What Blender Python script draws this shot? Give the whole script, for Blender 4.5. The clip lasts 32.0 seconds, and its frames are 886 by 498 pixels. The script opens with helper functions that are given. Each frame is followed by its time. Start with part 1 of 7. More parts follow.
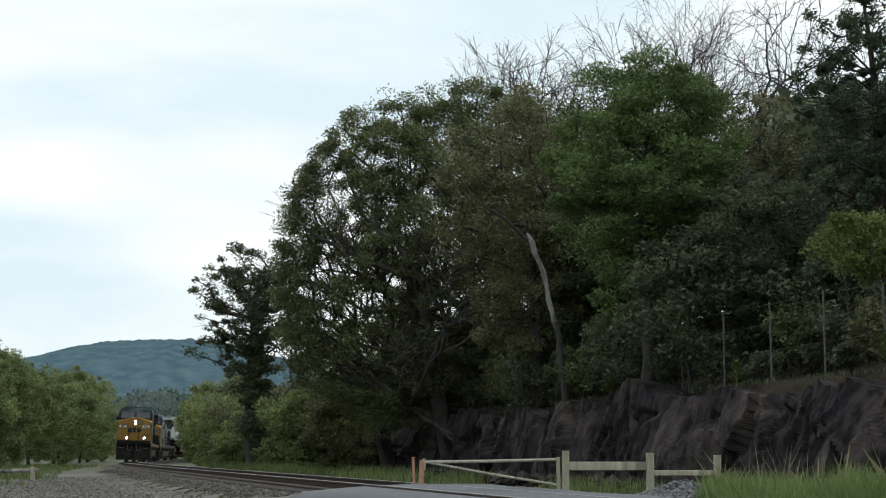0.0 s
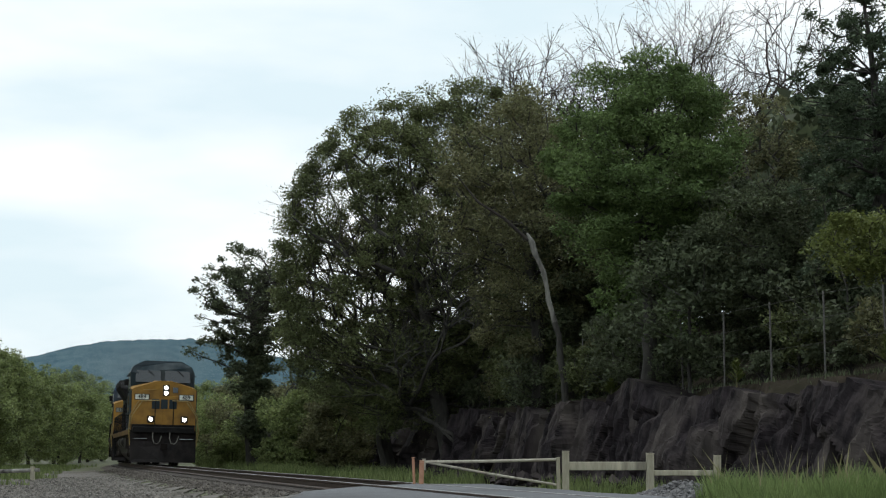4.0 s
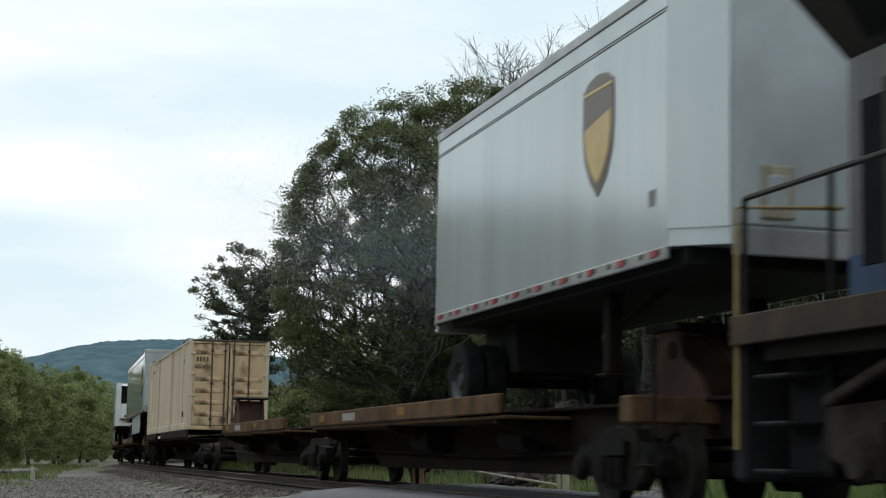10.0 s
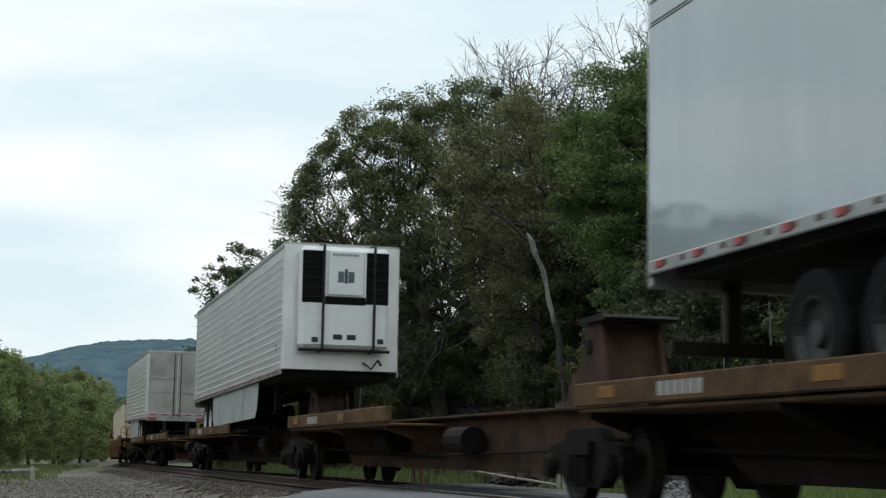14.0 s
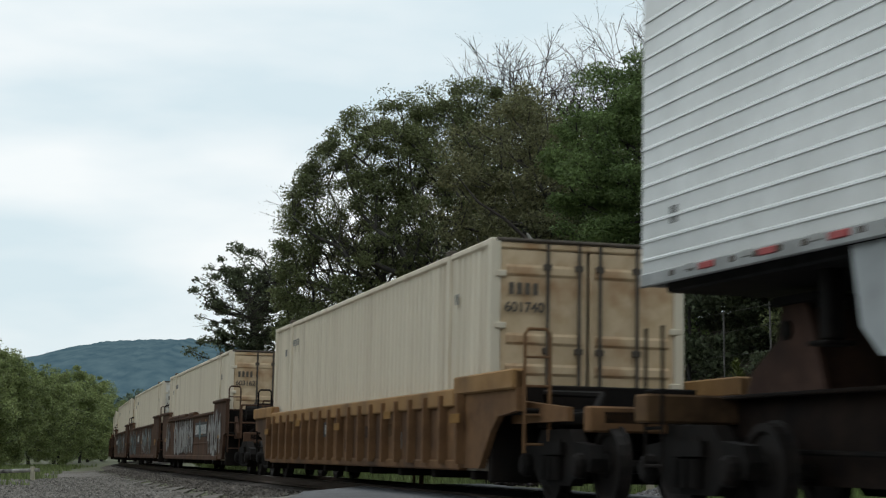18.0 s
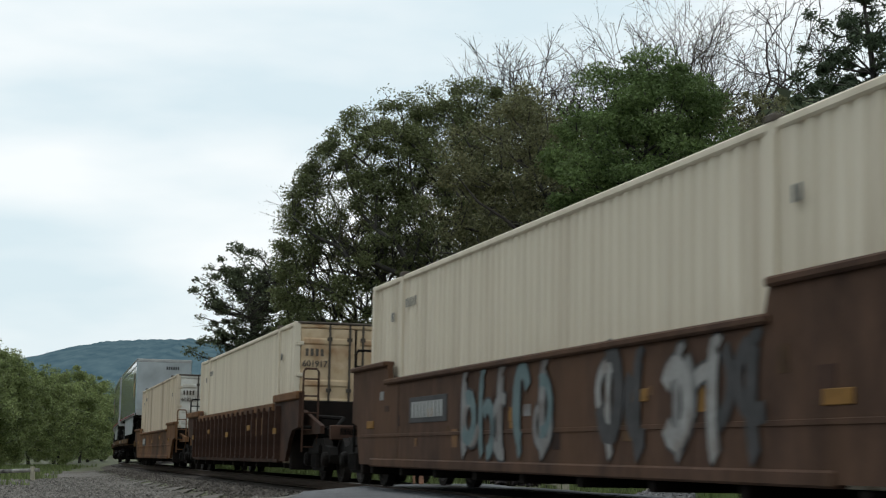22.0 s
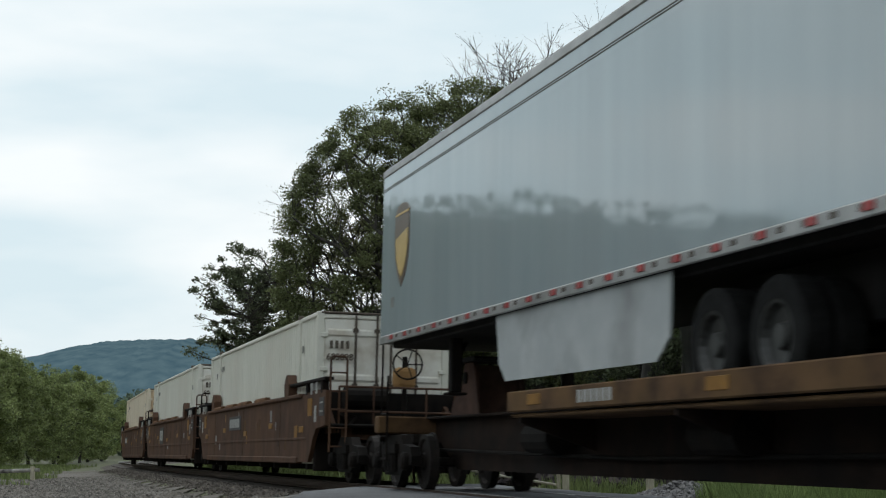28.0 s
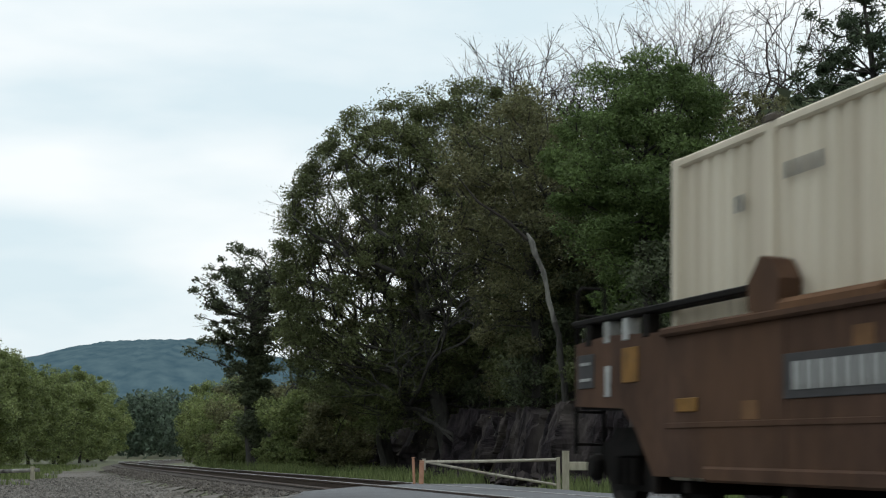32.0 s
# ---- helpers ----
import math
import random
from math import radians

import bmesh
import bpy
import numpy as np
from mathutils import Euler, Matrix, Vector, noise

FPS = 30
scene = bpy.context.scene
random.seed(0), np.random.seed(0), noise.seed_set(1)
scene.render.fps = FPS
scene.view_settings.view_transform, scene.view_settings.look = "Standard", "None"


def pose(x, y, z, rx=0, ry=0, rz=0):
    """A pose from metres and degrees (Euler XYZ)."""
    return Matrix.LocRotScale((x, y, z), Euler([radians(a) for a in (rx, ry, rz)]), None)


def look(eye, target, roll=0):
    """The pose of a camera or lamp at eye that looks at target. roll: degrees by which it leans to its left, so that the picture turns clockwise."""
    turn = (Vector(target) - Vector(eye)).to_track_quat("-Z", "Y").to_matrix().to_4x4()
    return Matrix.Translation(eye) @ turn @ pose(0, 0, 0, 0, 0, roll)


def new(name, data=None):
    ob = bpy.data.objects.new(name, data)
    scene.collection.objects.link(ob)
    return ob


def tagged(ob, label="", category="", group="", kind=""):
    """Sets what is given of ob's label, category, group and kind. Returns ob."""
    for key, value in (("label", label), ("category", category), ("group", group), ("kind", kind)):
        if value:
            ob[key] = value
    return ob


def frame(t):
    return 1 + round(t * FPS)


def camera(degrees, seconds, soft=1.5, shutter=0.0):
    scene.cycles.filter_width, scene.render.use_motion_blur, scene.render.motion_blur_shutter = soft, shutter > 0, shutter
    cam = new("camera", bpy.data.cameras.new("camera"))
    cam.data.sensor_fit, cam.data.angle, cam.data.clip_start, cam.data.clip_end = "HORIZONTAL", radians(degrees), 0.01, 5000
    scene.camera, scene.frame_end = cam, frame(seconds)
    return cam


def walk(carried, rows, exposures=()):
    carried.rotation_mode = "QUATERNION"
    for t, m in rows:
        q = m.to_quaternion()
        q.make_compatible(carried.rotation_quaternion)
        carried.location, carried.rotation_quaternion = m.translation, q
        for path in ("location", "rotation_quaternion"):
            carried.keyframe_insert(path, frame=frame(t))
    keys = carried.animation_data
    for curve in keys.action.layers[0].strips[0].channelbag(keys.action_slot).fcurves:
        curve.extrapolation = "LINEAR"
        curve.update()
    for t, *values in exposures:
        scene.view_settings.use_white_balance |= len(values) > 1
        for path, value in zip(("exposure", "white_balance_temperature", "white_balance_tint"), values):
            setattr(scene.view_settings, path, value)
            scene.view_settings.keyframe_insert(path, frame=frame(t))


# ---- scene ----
cam = camera(30.48, 32.0, soft=1.2, shutter=0.22)
eye_pose = look((0.0, 0.0, 0.66), (0.0, 100.0, 0.66 + 100.0 * math.tan(radians(6.9))))
walk(cam, [(0.0, eye_pose), (32.0, eye_pose)], exposures=[(0.0, 0.10), (11.4, 0.10), (12.4, -0.05), (13.2, -0.07), (13.9, 0.06), (14.6, 0.06), (16.5, -0.02), (18.0, -0.06), (20.0, -0.01), (25.0, -0.02), (28.0, -0.02), (29.0, 0.03), (31.0, -0.04), (32.0, 0.00)])

# ---- sky, sun ----
world = bpy.data.worlds.new("overcast_sky")
scene.world = world
world.use_nodes = True
wn, wl = world.node_tree.nodes, world.node_tree.links
wn.clear()
w_out = wn.new("ShaderNodeOutputWorld")
w_bg = wn.new("ShaderNodeBackground")
w_sky = wn.new("ShaderNodeTexSky")
w_sky.sky_type = "NISHITA"
w_sky.sun_disc = False
w_sky.sun_elevation = radians(67)
w_sky.sun_rotation = radians(-29)
w_sky.air_density = 1.0
w_sky.dust_density = 3.0
w_dim = wn.new("ShaderNodeVectorMath")
w_dim.operation = "SCALE"
w_dim.inputs["Scale"].default_value = 0.10
w_co = wn.new("ShaderNodeTexCoord")
w_map = wn.new("ShaderNodeMapping")
w_map.inputs["Scale"].default_value = (2.6, 2.6, 9.0)
w_map.inputs["Location"].default_value = (0.35, 0.2, 0.4)
w_noise = wn.new("ShaderNodeTexNoise")
w_noise.inputs["Scale"].default_value = 1.5
w_noise.inputs["Detail"].default_value = 5.0
w_noise.inputs["Roughness"].default_value = 0.45
w_ramp = wn.new("ShaderNodeValToRGB")
w_ramp.color_ramp.elements[0].position = 0.40
w_ramp.color_ramp.elements[0].color = (0.735, 0.875, 0.935, 1)
w_ramp.color_ramp.elements[1].position = 0.63
w_ramp.color_ramp.elements[1].color = (1.0, 1.05, 1.06, 1)
w_mix = wn.new("ShaderNodeMix")
w_mix.data_type = "RGBA"
w_mix.inputs["Factor"].default_value = 0.93
wl.new(w_co.outputs["Generated"], w_map.inputs["Vector"])
wl.new(w_map.outputs["Vector"], w_noise.inputs["Vector"])
wl.new(w_noise.outputs["Fac"], w_ramp.inputs["Fac"])
wl.new(w_sky.outputs["Color"], w_dim.inputs[0])
wl.new(w_dim.outputs["Vector"], w_mix.inputs["A"])
wl.new(w_ramp.outputs["Color"], w_mix.inputs["B"])
wl.new(w_mix.outputs["Result"], w_bg.inputs["Color"])
wl.new(w_bg.outputs["Background"], w_out.inputs["Surface"])
w_bg.inputs["Strength"].default_value = 1.0

sun_data = bpy.data.lights.new("sun", "SUN")
sun_data.energy = 0.6
sun_data.angle = radians(25)
sun_data.color = (1.0, 0.97, 0.92)
sun = new("sun", sun_data)
sun.matrix_world = look((-25, 45, 120), (0, 0, 0))


# ---- materials ----
def surface(name, dark, light, scale=6.0, rough=0.7, metal=0.0, bump=0.0, stain=None, stain_scale=0.7, stain_amount=0.35,
            island=0.0, stretch=(1, 1, 1), spec=0.5, coat=0.0, per_object=0.0, wave=False):
    """A worn surface: fine grain between two colours, broad stains, relief, and variation from piece to piece."""
    m = bpy.data.materials.new(name)
    m.use_nodes = True
    n, l = m.node_tree.nodes, m.node_tree.links
    b = n["Principled BSDF"]
    co = n.new("ShaderNodeTexCoord")
    mp = n.new("ShaderNodeMapping")
    mp.inputs["Scale"].default_value = stretch
    l.new(co.outputs["Object"], mp.inputs["Vector"])
    grain = n.new("ShaderNodeTexNoise")
    grain.inputs["Scale"].default_value = scale
    grain.inputs["Detail"].default_value = 6.0
    grain.inputs["Roughness"].default_value = 0.65
    l.new(mp.outputs["Vector"], grain.inputs["Vector"])
    ramp = n.new("ShaderNodeValToRGB")
    ramp.color_ramp.elements[0].position, ramp.color_ramp.elements[1].position = 0.32, 0.68
    ramp.color_ramp.elements[0].color = (*dark, 1)
    ramp.color_ramp.elements[1].color = (*light, 1)
    l.new(grain.outputs["Fac"], ramp.inputs["Fac"])
    colour = ramp.outputs["Color"]
    if stain:
        broad = n.new("ShaderNodeTexNoise")
        broad.inputs["Scale"].default_value = stain_scale
        broad.inputs["Detail"].default_value = 5.0
        l.new(mp.outputs["Vector"], broad.inputs["Vector"])
        sr = n.new("ShaderNodeMapRange")
        sr.inputs["From Min"].default_value, sr.inputs["From Max"].default_value = 0.48, 0.68
        sr.inputs["To Max"].default_value = stain_amount
        l.new(broad.outputs["Fac"], sr.inputs["Value"])
        mix = n.new("ShaderNodeMix")
        mix.data_type = "RGBA"
        mix.inputs["B"].default_value = (*stain, 1)
        l.new(sr.outputs["Result"], mix.inputs["Factor"])
        l.new(colour, mix.inputs["A"])
        colour = mix.outputs["Result"]
    if island or per_object:
        if island:
            g = n.new("ShaderNodeNewGeometry").outputs["Random Per Island"]
        else:
            g = n.new("ShaderNodeObjectInfo").outputs["Random"]
        mr = n.new("ShaderNodeMapRange")
        k = island or per_object
        mr.inputs["To Min"].default_value, mr.inputs["To Max"].default_value = 1 - k, 1 + k
        l.new(g, mr.inputs["Value"])
        hs = n.new("ShaderNodeHueSaturation")
        l.new(mr.outputs["Result"], hs.inputs["Value"])
        l.new(colour, hs.inputs["Color"])
        colour = hs.outputs["Color"]
    l.new(colour, b.inputs["Base Color"])
    b.inputs["Roughness"].default_value = rough
    b.inputs["Metallic"].default_value = metal
    b.inputs["Specular IOR Level"].default_value = spec
    b.inputs["Coat Weight"].default_value = coat
    b.inputs["Coat Roughness"].default_value = 0.08
    if bump:
        bp = n.new("ShaderNodeBump")
        bp.inputs["Strength"].default_value = 0.6
        bp.inputs["Distance"].default_value = bump
        relief = grain
        if wave:
            relief = n.new("ShaderNodeTexNoise")
            relief.inputs["Scale"].default_value = 0.8
            relief.inputs["Detail"].default_value = 0.0
            l.new(mp.outputs["Vector"], relief.inputs["Vector"])
        l.new(relief.outputs["Fac"], bp.inputs["Height"])
        l.new(bp.outputs["Normal"], b.inputs["Normal"])
    return m


def leaf_surface(name, dark, light, k=0.5):
    m = surface(name, dark, light, scale=0.45, rough=0.62, island=k, spec=0.25)
    n, l = m.node_tree.nodes, m.node_tree.links
    b = n["Principled BSDF"]
    through_leaf = n.new("ShaderNodeBsdfTranslucent")
    both = n.new("ShaderNodeMixShader")
    both.inputs["Fac"].default_value = 0.3
    l.new(b.inputs["Base Color"].links[0].from_socket, through_leaf.inputs["Color"])
    l.new(b.outputs["BSDF"], both.inputs[1])
    l.new(through_leaf.outputs["BSDF"], both.inputs[2])
    l.new(both.outputs["Shader"], n["Material Output"].inputs["Surface"])
    return m


def glow(name, colour, power):
    m = bpy.data.materials.new(name)
    m.use_nodes = True
    b = m.node_tree.nodes["Principled BSDF"]
    b.inputs["Base Color"].default_value = (*colour, 1)
    b.inputs["Emission Color"].default_value = (*colour, 1)
    b.inputs["Emission Strength"].default_value = power
    return m


M = {}
M["gravel"] = surface("gravel", (0.072, 0.065, 0.058), (0.245, 0.225, 0.2), scale=9, rough=0.95, bump=0.03, spec=0.2, stain=(0.085, 0.07, 0.055), stain_scale=0.25, stain_amount=0.7)
M["bed"] = surface("oily_ballast", (0.035, 0.03, 0.026), (0.13, 0.112, 0.096), scale=9, rough=0.95, bump=0.03, spec=0.2)
M["bed_stone"] = surface("brown_ballast_stone", (0.06, 0.052, 0.046), (0.17, 0.15, 0.13), scale=5, rough=0.95, island=0.45, spec=0.2)
M["stone"] = surface("crushed_stone", (0.10, 0.091, 0.082), (0.245, 0.224, 0.2), scale=5, rough=0.95, island=0.45, spec=0.2)
M["stone_fresh"] = surface("fresh_stone", (0.1, 0.097, 0.097), (0.25, 0.24, 0.24), scale=5, rough=0.9, island=0.4)
M["asphalt"] = surface("asphalt", (0.085, 0.088, 0.095), (0.17, 0.175, 0.185), scale=14, rough=0.85, bump=0.004, stain=(0.06, 0.06, 0.065), stain_scale=0.3, stain_amount=0.6)
M["ground"] = surface("ground", (0.05, 0.055, 0.03), (0.12, 0.13, 0.06), scale=1.2, rough=0.95, bump=0.03, stain=(0.13, 0.11, 0.08), stain_scale=0.08)
M["bank"] = surface("forest_soil", (0.016, 0.013, 0.010), (0.06, 0.048, 0.034), scale=2.2, rough=0.95, bump=0.08, spec=0.1, stain=(0.028, 0.026, 0.016), stain_scale=0.5, stain_amount=0.7)
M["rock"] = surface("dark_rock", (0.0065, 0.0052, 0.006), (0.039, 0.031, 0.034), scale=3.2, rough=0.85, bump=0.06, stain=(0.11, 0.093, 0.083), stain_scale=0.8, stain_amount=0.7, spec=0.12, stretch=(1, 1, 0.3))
M["tie"] = surface("tie_wood", (0.03, 0.024, 0.02), (0.08, 0.066, 0.056), scale=5, rough=0.9, stretch=(6, 1, 1))
M["rail"] = surface("rail_steel", (0.035, 0.022, 0.016), (0.075, 0.046, 0.032), scale=9, rough=0.6, metal=0.4)
M["rail_top"] = surface("polished_rail_head", (0.3, 0.29, 0.28), (0.42, 0.41, 0.4), scale=9, rough=0.38, metal=1.0)
M["bark"] = surface("bark", (0.022, 0.02, 0.018), (0.075, 0.068, 0.06), scale=5, rough=0.95, bump=0.02, stretch=(1, 1, 0.3))
M["bark_pale"] = surface("bleached_wood", (0.14, 0.13, 0.115), (0.36, 0.34, 0.31), scale=4, rough=0.95, bump=0.02, stain=(0.035, 0.03, 0.026), stain_scale=2.6, stain_amount=0.95, stretch=(1, 1, 0.35))
M["twig"] = surface("twig_bark", (0.02, 0.015, 0.013), (0.05, 0.04, 0.033), scale=4, rough=0.95)
M["leaf_oak"] = leaf_surface("oak_leaf", (0.088, 0.105, 0.046), (0.165, 0.185, 0.078))
M["leaf_olive"] = leaf_surface("olive_leaf", (0.112, 0.114, 0.058), (0.19, 0.187, 0.09))
M["leaf_bright"] = leaf_surface("bright_leaf", (0.085, 0.13, 0.044), (0.165, 0.23, 0.08))
# darker leaf colour; on the undergrowth it also carries the canopy's shade
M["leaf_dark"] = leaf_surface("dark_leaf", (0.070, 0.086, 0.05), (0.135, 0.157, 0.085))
M["leaf_sumac"] = leaf_surface("sumac_leaf", (0.085, 0.115, 0.03), (0.17, 0.19, 0.055), 0.3)
M["needle"] = leaf_surface("pine_needle", (0.05, 0.072, 0.043), (0.096, 0.128, 0.072))
M["leaf_field"] = leaf_surface("field_edge_leaf", (0.15, 0.19, 0.07), (0.27, 0.31, 0.125))
# bluer and duller than leaf_field: distance haze put into the leaf colour
M["leaf_far_haze"] = leaf_surface("far_leaf", (0.07, 0.10, 0.07), (0.125, 0.165, 0.115))
M["grass"] = leaf_surface("grass_blade", (0.11, 0.145, 0.05), (0.205, 0.245, 0.1), 0.35)
M["grass_tall"] = leaf_surface("tall_grass_blade", (0.16, 0.225, 0.075), (0.29, 0.36, 0.145), 0.35)
M["grass_dry"] = leaf_surface("dry_stalk", (0.2, 0.19, 0.1), (0.34, 0.31, 0.17), 0.3)
M["wood_post"] = surface("weathered_post", (0.3, 0.27, 0.2), (0.56, 0.51, 0.39), scale=7, rough=0.85, stretch=(1, 1, 0.2), stain=(0.12, 0.11, 0.09), stain_scale=2.5, stain_amount=0.7)
M["rust_post"] = surface("orange_post", (0.35, 0.16, 0.09), (0.55, 0.3, 0.2), scale=6, rough=0.8)
M["gate_pipe"] = surface("gate_pipe", (0.28, 0.25, 0.19), (0.55, 0.51, 0.42), scale=8, rough=0.6, stain=(0.15, 0.08, 0.05), stain_scale=3)
M["fence_metal"] = surface("rusted_fence_post", (0.07, 0.065, 0.06), (0.14, 0.13, 0.12), scale=6, rough=0.7)
M["blue"] = surface("dark_blue_paint", (0.005, 0.014, 0.021), (0.012, 0.027, 0.036), scale=2.5, rough=0.42, spec=0.28, stain=(0.055, 0.062, 0.064), stain_scale=0.9, stain_amount=0.45, stretch=(1.4, 1, 0.12))
M["blue_worn"] = surface("chalked_blue_paint", (0.006, 0.017, 0.023), (0.014, 0.03, 0.039), scale=2.5, rough=0.48, spec=0.25, stain=(0.15, 0.17, 0.175), stain_scale=0.9, stain_amount=0.4, stretch=(1.6, 1, 0.12))
M["blue_bright"] = surface("blue_paint", (0.014, 0.036, 0.085), (0.026, 0.058, 0.12), scale=2.5, rough=0.45, spec=0.3, stain=(0.05, 0.055, 0.06), stain_scale=0.8, stain_amount=0.5, stretch=(1, 1, 0.4))
M["loco_grey"] = surface("sooty_grey_paint", (0.06, 0.058, 0.057), (0.145, 0.138, 0.135), scale=2.2, rough=0.42, spec=0.35, stain=(0.028, 0.024, 0.022), stain_scale=0.9, stain_amount=0.8, stretch=(1.3, 1, 0.16))
M["cab_blue"] = surface("faded_blue_grey_paint", (0.022, 0.034, 0.052), (0.05, 0.066, 0.088), scale=2.2, rough=0.5, spec=0.3, stain=(0.02, 0.022, 0.026), stain_scale=0.8, stain_amount=0.7, stretch=(1, 1, 0.35))
M["yellow"] = surface("ochre_yellow_paint", (0.27, 0.135, 0.022), (0.40, 0.21, 0.036), scale=2.5, rough=0.5, spec=0.3, stain=(0.11, 0.055, 0.02), stain_scale=1.1, stain_amount=0.6)
M["sill_yellow"] = surface("dirty_yellow_stripe", (0.09, 0.052, 0.02), (0.2, 0.118, 0.036), scale=2.5, rough=0.65, spec=0.2, stain=(0.035, 0.024, 0.018), stain_scale=1.2, stain_amount=0.85)
M["sill_dirty"] = surface("sooty_yellow_stripe", (0.026, 0.018, 0.013), (0.07, 0.045, 0.027), scale=2.5, rough=0.7, spec=0.2, stain=(0.016, 0.013, 0.011), stain_scale=1.2, stain_amount=0.85)
M["rail_yellow"] = surface("handrail_yellow", (0.22, 0.15, 0.045), (0.36, 0.26, 0.09), scale=5, rough=0.5)
M["black"] = surface("grimy_black_steel", (0.006, 0.006, 0.006), (0.018, 0.017, 0.017), scale=4, rough=0.75, spec=0.15, stain=(0.03, 0.024, 0.02), stain_scale=1.1, stain_amount=0.5)
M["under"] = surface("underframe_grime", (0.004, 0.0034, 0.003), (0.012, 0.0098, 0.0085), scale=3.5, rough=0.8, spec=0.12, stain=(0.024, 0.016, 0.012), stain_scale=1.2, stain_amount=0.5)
M["plow"] = surface("plow_steel", (0.012, 0.010, 0.010), (0.034, 0.028, 0.026), scale=2.4, rough=0.7, spec=0.15, stain=(0.006, 0.005, 0.005), stain_scale=1.2, stain_amount=0.8)
M["truck"] = surface("dusty_truck_steel", (0.014, 0.011, 0.009), (0.05, 0.04, 0.033), scale=3.5, rough=0.8, spec=0.15, stain=(0.012, 0.010, 0.009), stain_scale=1.4, stain_amount=0.7)
M["tank"] = surface("tank_paint", (0.014, 0.011, 0.0095), (0.032, 0.026, 0.022), scale=3, rough=0.5, spec=0.2, stain=(0.011, 0.010, 0.010), stain_scale=1.0, stain_amount=0.8)
M["dark_glass"] = surface("dark_window_glass", (0.012, 0.016, 0.02), (0.02, 0.026, 0.03), scale=1.0, rough=0.05, spec=0.8)
M["grille"] = surface("dark_grille", (0.005, 0.005, 0.005), (0.011, 0.011, 0.011), scale=8, rough=0.85, spec=0.1)
M["board"] = surface("number_board", (0.72, 0.72, 0.62), (0.85, 0.85, 0.75), scale=5, rough=0.4)
M["board_dark"] = surface("unlit_number_board", (0.20, 0.20, 0.17), (0.28, 0.27, 0.23), scale=5, rough=0.4)
M["ink"] = surface("black_ink", (0.012, 0.012, 0.012), (0.025, 0.025, 0.025), scale=5, rough=0.6)
M["ink_grey"] = surface("faded_lettering", (0.12, 0.12, 0.115), (0.22, 0.215, 0.2), scale=5, rough=0.7)
M["ink_brown"] = surface("faded_brown_lettering", (0.06, 0.048, 0.036), (0.13, 0.105, 0.08), scale=5, rough=0.7)
M["white_mark"] = surface("worn_white_marking", (0.26, 0.26, 0.25), (0.48, 0.48, 0.46), scale=4, rough=0.7, spec=0.2, stain=(0.1, 0.085, 0.07), stain_scale=2.5, stain_amount=0.7)
M["lamp"] = glow("lit_headlamp", (1.0, 0.93, 0.85), 14.0)
M["lamp_dim"] = surface("unlit_lens", (0.25, 0.25, 0.24), (0.4, 0.4, 0.38), scale=8, rough=0.15)
M["hose"] = surface("pale_hose", (0.1, 0.095, 0.08), (0.2, 0.19, 0.16), scale=8, rough=0.7)
M["wheel"] = surface("rusty_wheel", (0.008, 0.0065, 0.006), (0.022, 0.017, 0.014), scale=5, rough=0.7, spec=0.2)
M["tan"] = surface("tan_container_paint", (0.55, 0.465, 0.345), (0.66, 0.57, 0.44), scale=1.6, rough=0.6, spec=0.25, stain=(0.36, 0.28, 0.19), stain_scale=1.5, stain_amount=0.5, stretch=(1, 1, 0.08))
M["tan_streaked"] = surface("streaked_tan_container_paint", (0.55, 0.455, 0.335), (0.66, 0.56, 0.43), scale=1.6, rough=0.6, spec=0.25, stain=(0.24, 0.17, 0.11), stain_scale=0.75, stain_amount=0.7, stretch=(1, 1, 0.05))
M["cream"] = surface("cream_container_paint", (0.61, 0.535, 0.415), (0.72, 0.64, 0.51), scale=1.6, rough=0.6, spec=0.25, stain=(0.45, 0.37, 0.27), stain_scale=1.5, stain_amount=0.45, stretch=(1, 1, 0.08))
M["pale"] = surface("pale_grey_container_paint", (0.57, 0.56, 0.49), (0.66, 0.65, 0.58), scale=1.6, rough=0.6, spec=0.25, stain=(0.53, 0.49, 0.42), stain_scale=0.8, stain_amount=0.4, stretch=(1, 1, 0.25))
M["door_rust"] = surface("rust_stained_door", (0.57, 0.40, 0.225), (0.72, 0.54, 0.345), scale=1.4, rough=0.65, spec=0.2, stain=(0.09, 0.042, 0.025), stain_scale=1.5, stain_amount=0.95, stretch=(1, 1.2, 0.8))
M["door_tan"] = surface("tan_door_paint", (0.52, 0.38, 0.23), (0.68, 0.53, 0.36), scale=1.4, rough=0.6, spec=0.2, stain=(0.32, 0.16, 0.065), stain_scale=1.5, stain_amount=0.8)
M["door_pale"] = surface("pale_door_paint", (0.63, 0.61, 0.55), (0.75, 0.73, 0.67), scale=1.4, rough=0.6, spec=0.2, stain=(0.33, 0.26, 0.18), stain_scale=1.6, stain_amount=0.6)
M["dark_rod"] = surface("dark_lock_rod", (0.05, 0.04, 0.032), (0.12, 0.098, 0.078), scale=5, rough=0.65, spec=0.2)
M["trailer"] = surface("grey_trailer_skin", (0.36, 0.415, 0.435), (0.41, 0.465, 0.485), scale=0.9, rough=0.05, metal=0.12, spec=0.8, bump=0.014, wave=True, stretch=(1.9, 1, 0.14), stain=(0.34, 0.37, 0.38), stain_scale=0.5, stain_amount=0.3)
M["trailer_white"] = surface("white_trailer_skin", (0.50, 0.54, 0.54), (0.58, 0.61, 0.61), scale=0.9, rough=0.14, metal=0.25, bump=0.02, wave=True, stretch=(1.9, 1, 0.14), stain=(0.44, 0.45, 0.43), stain_scale=0.6, stain_amount=0.4)
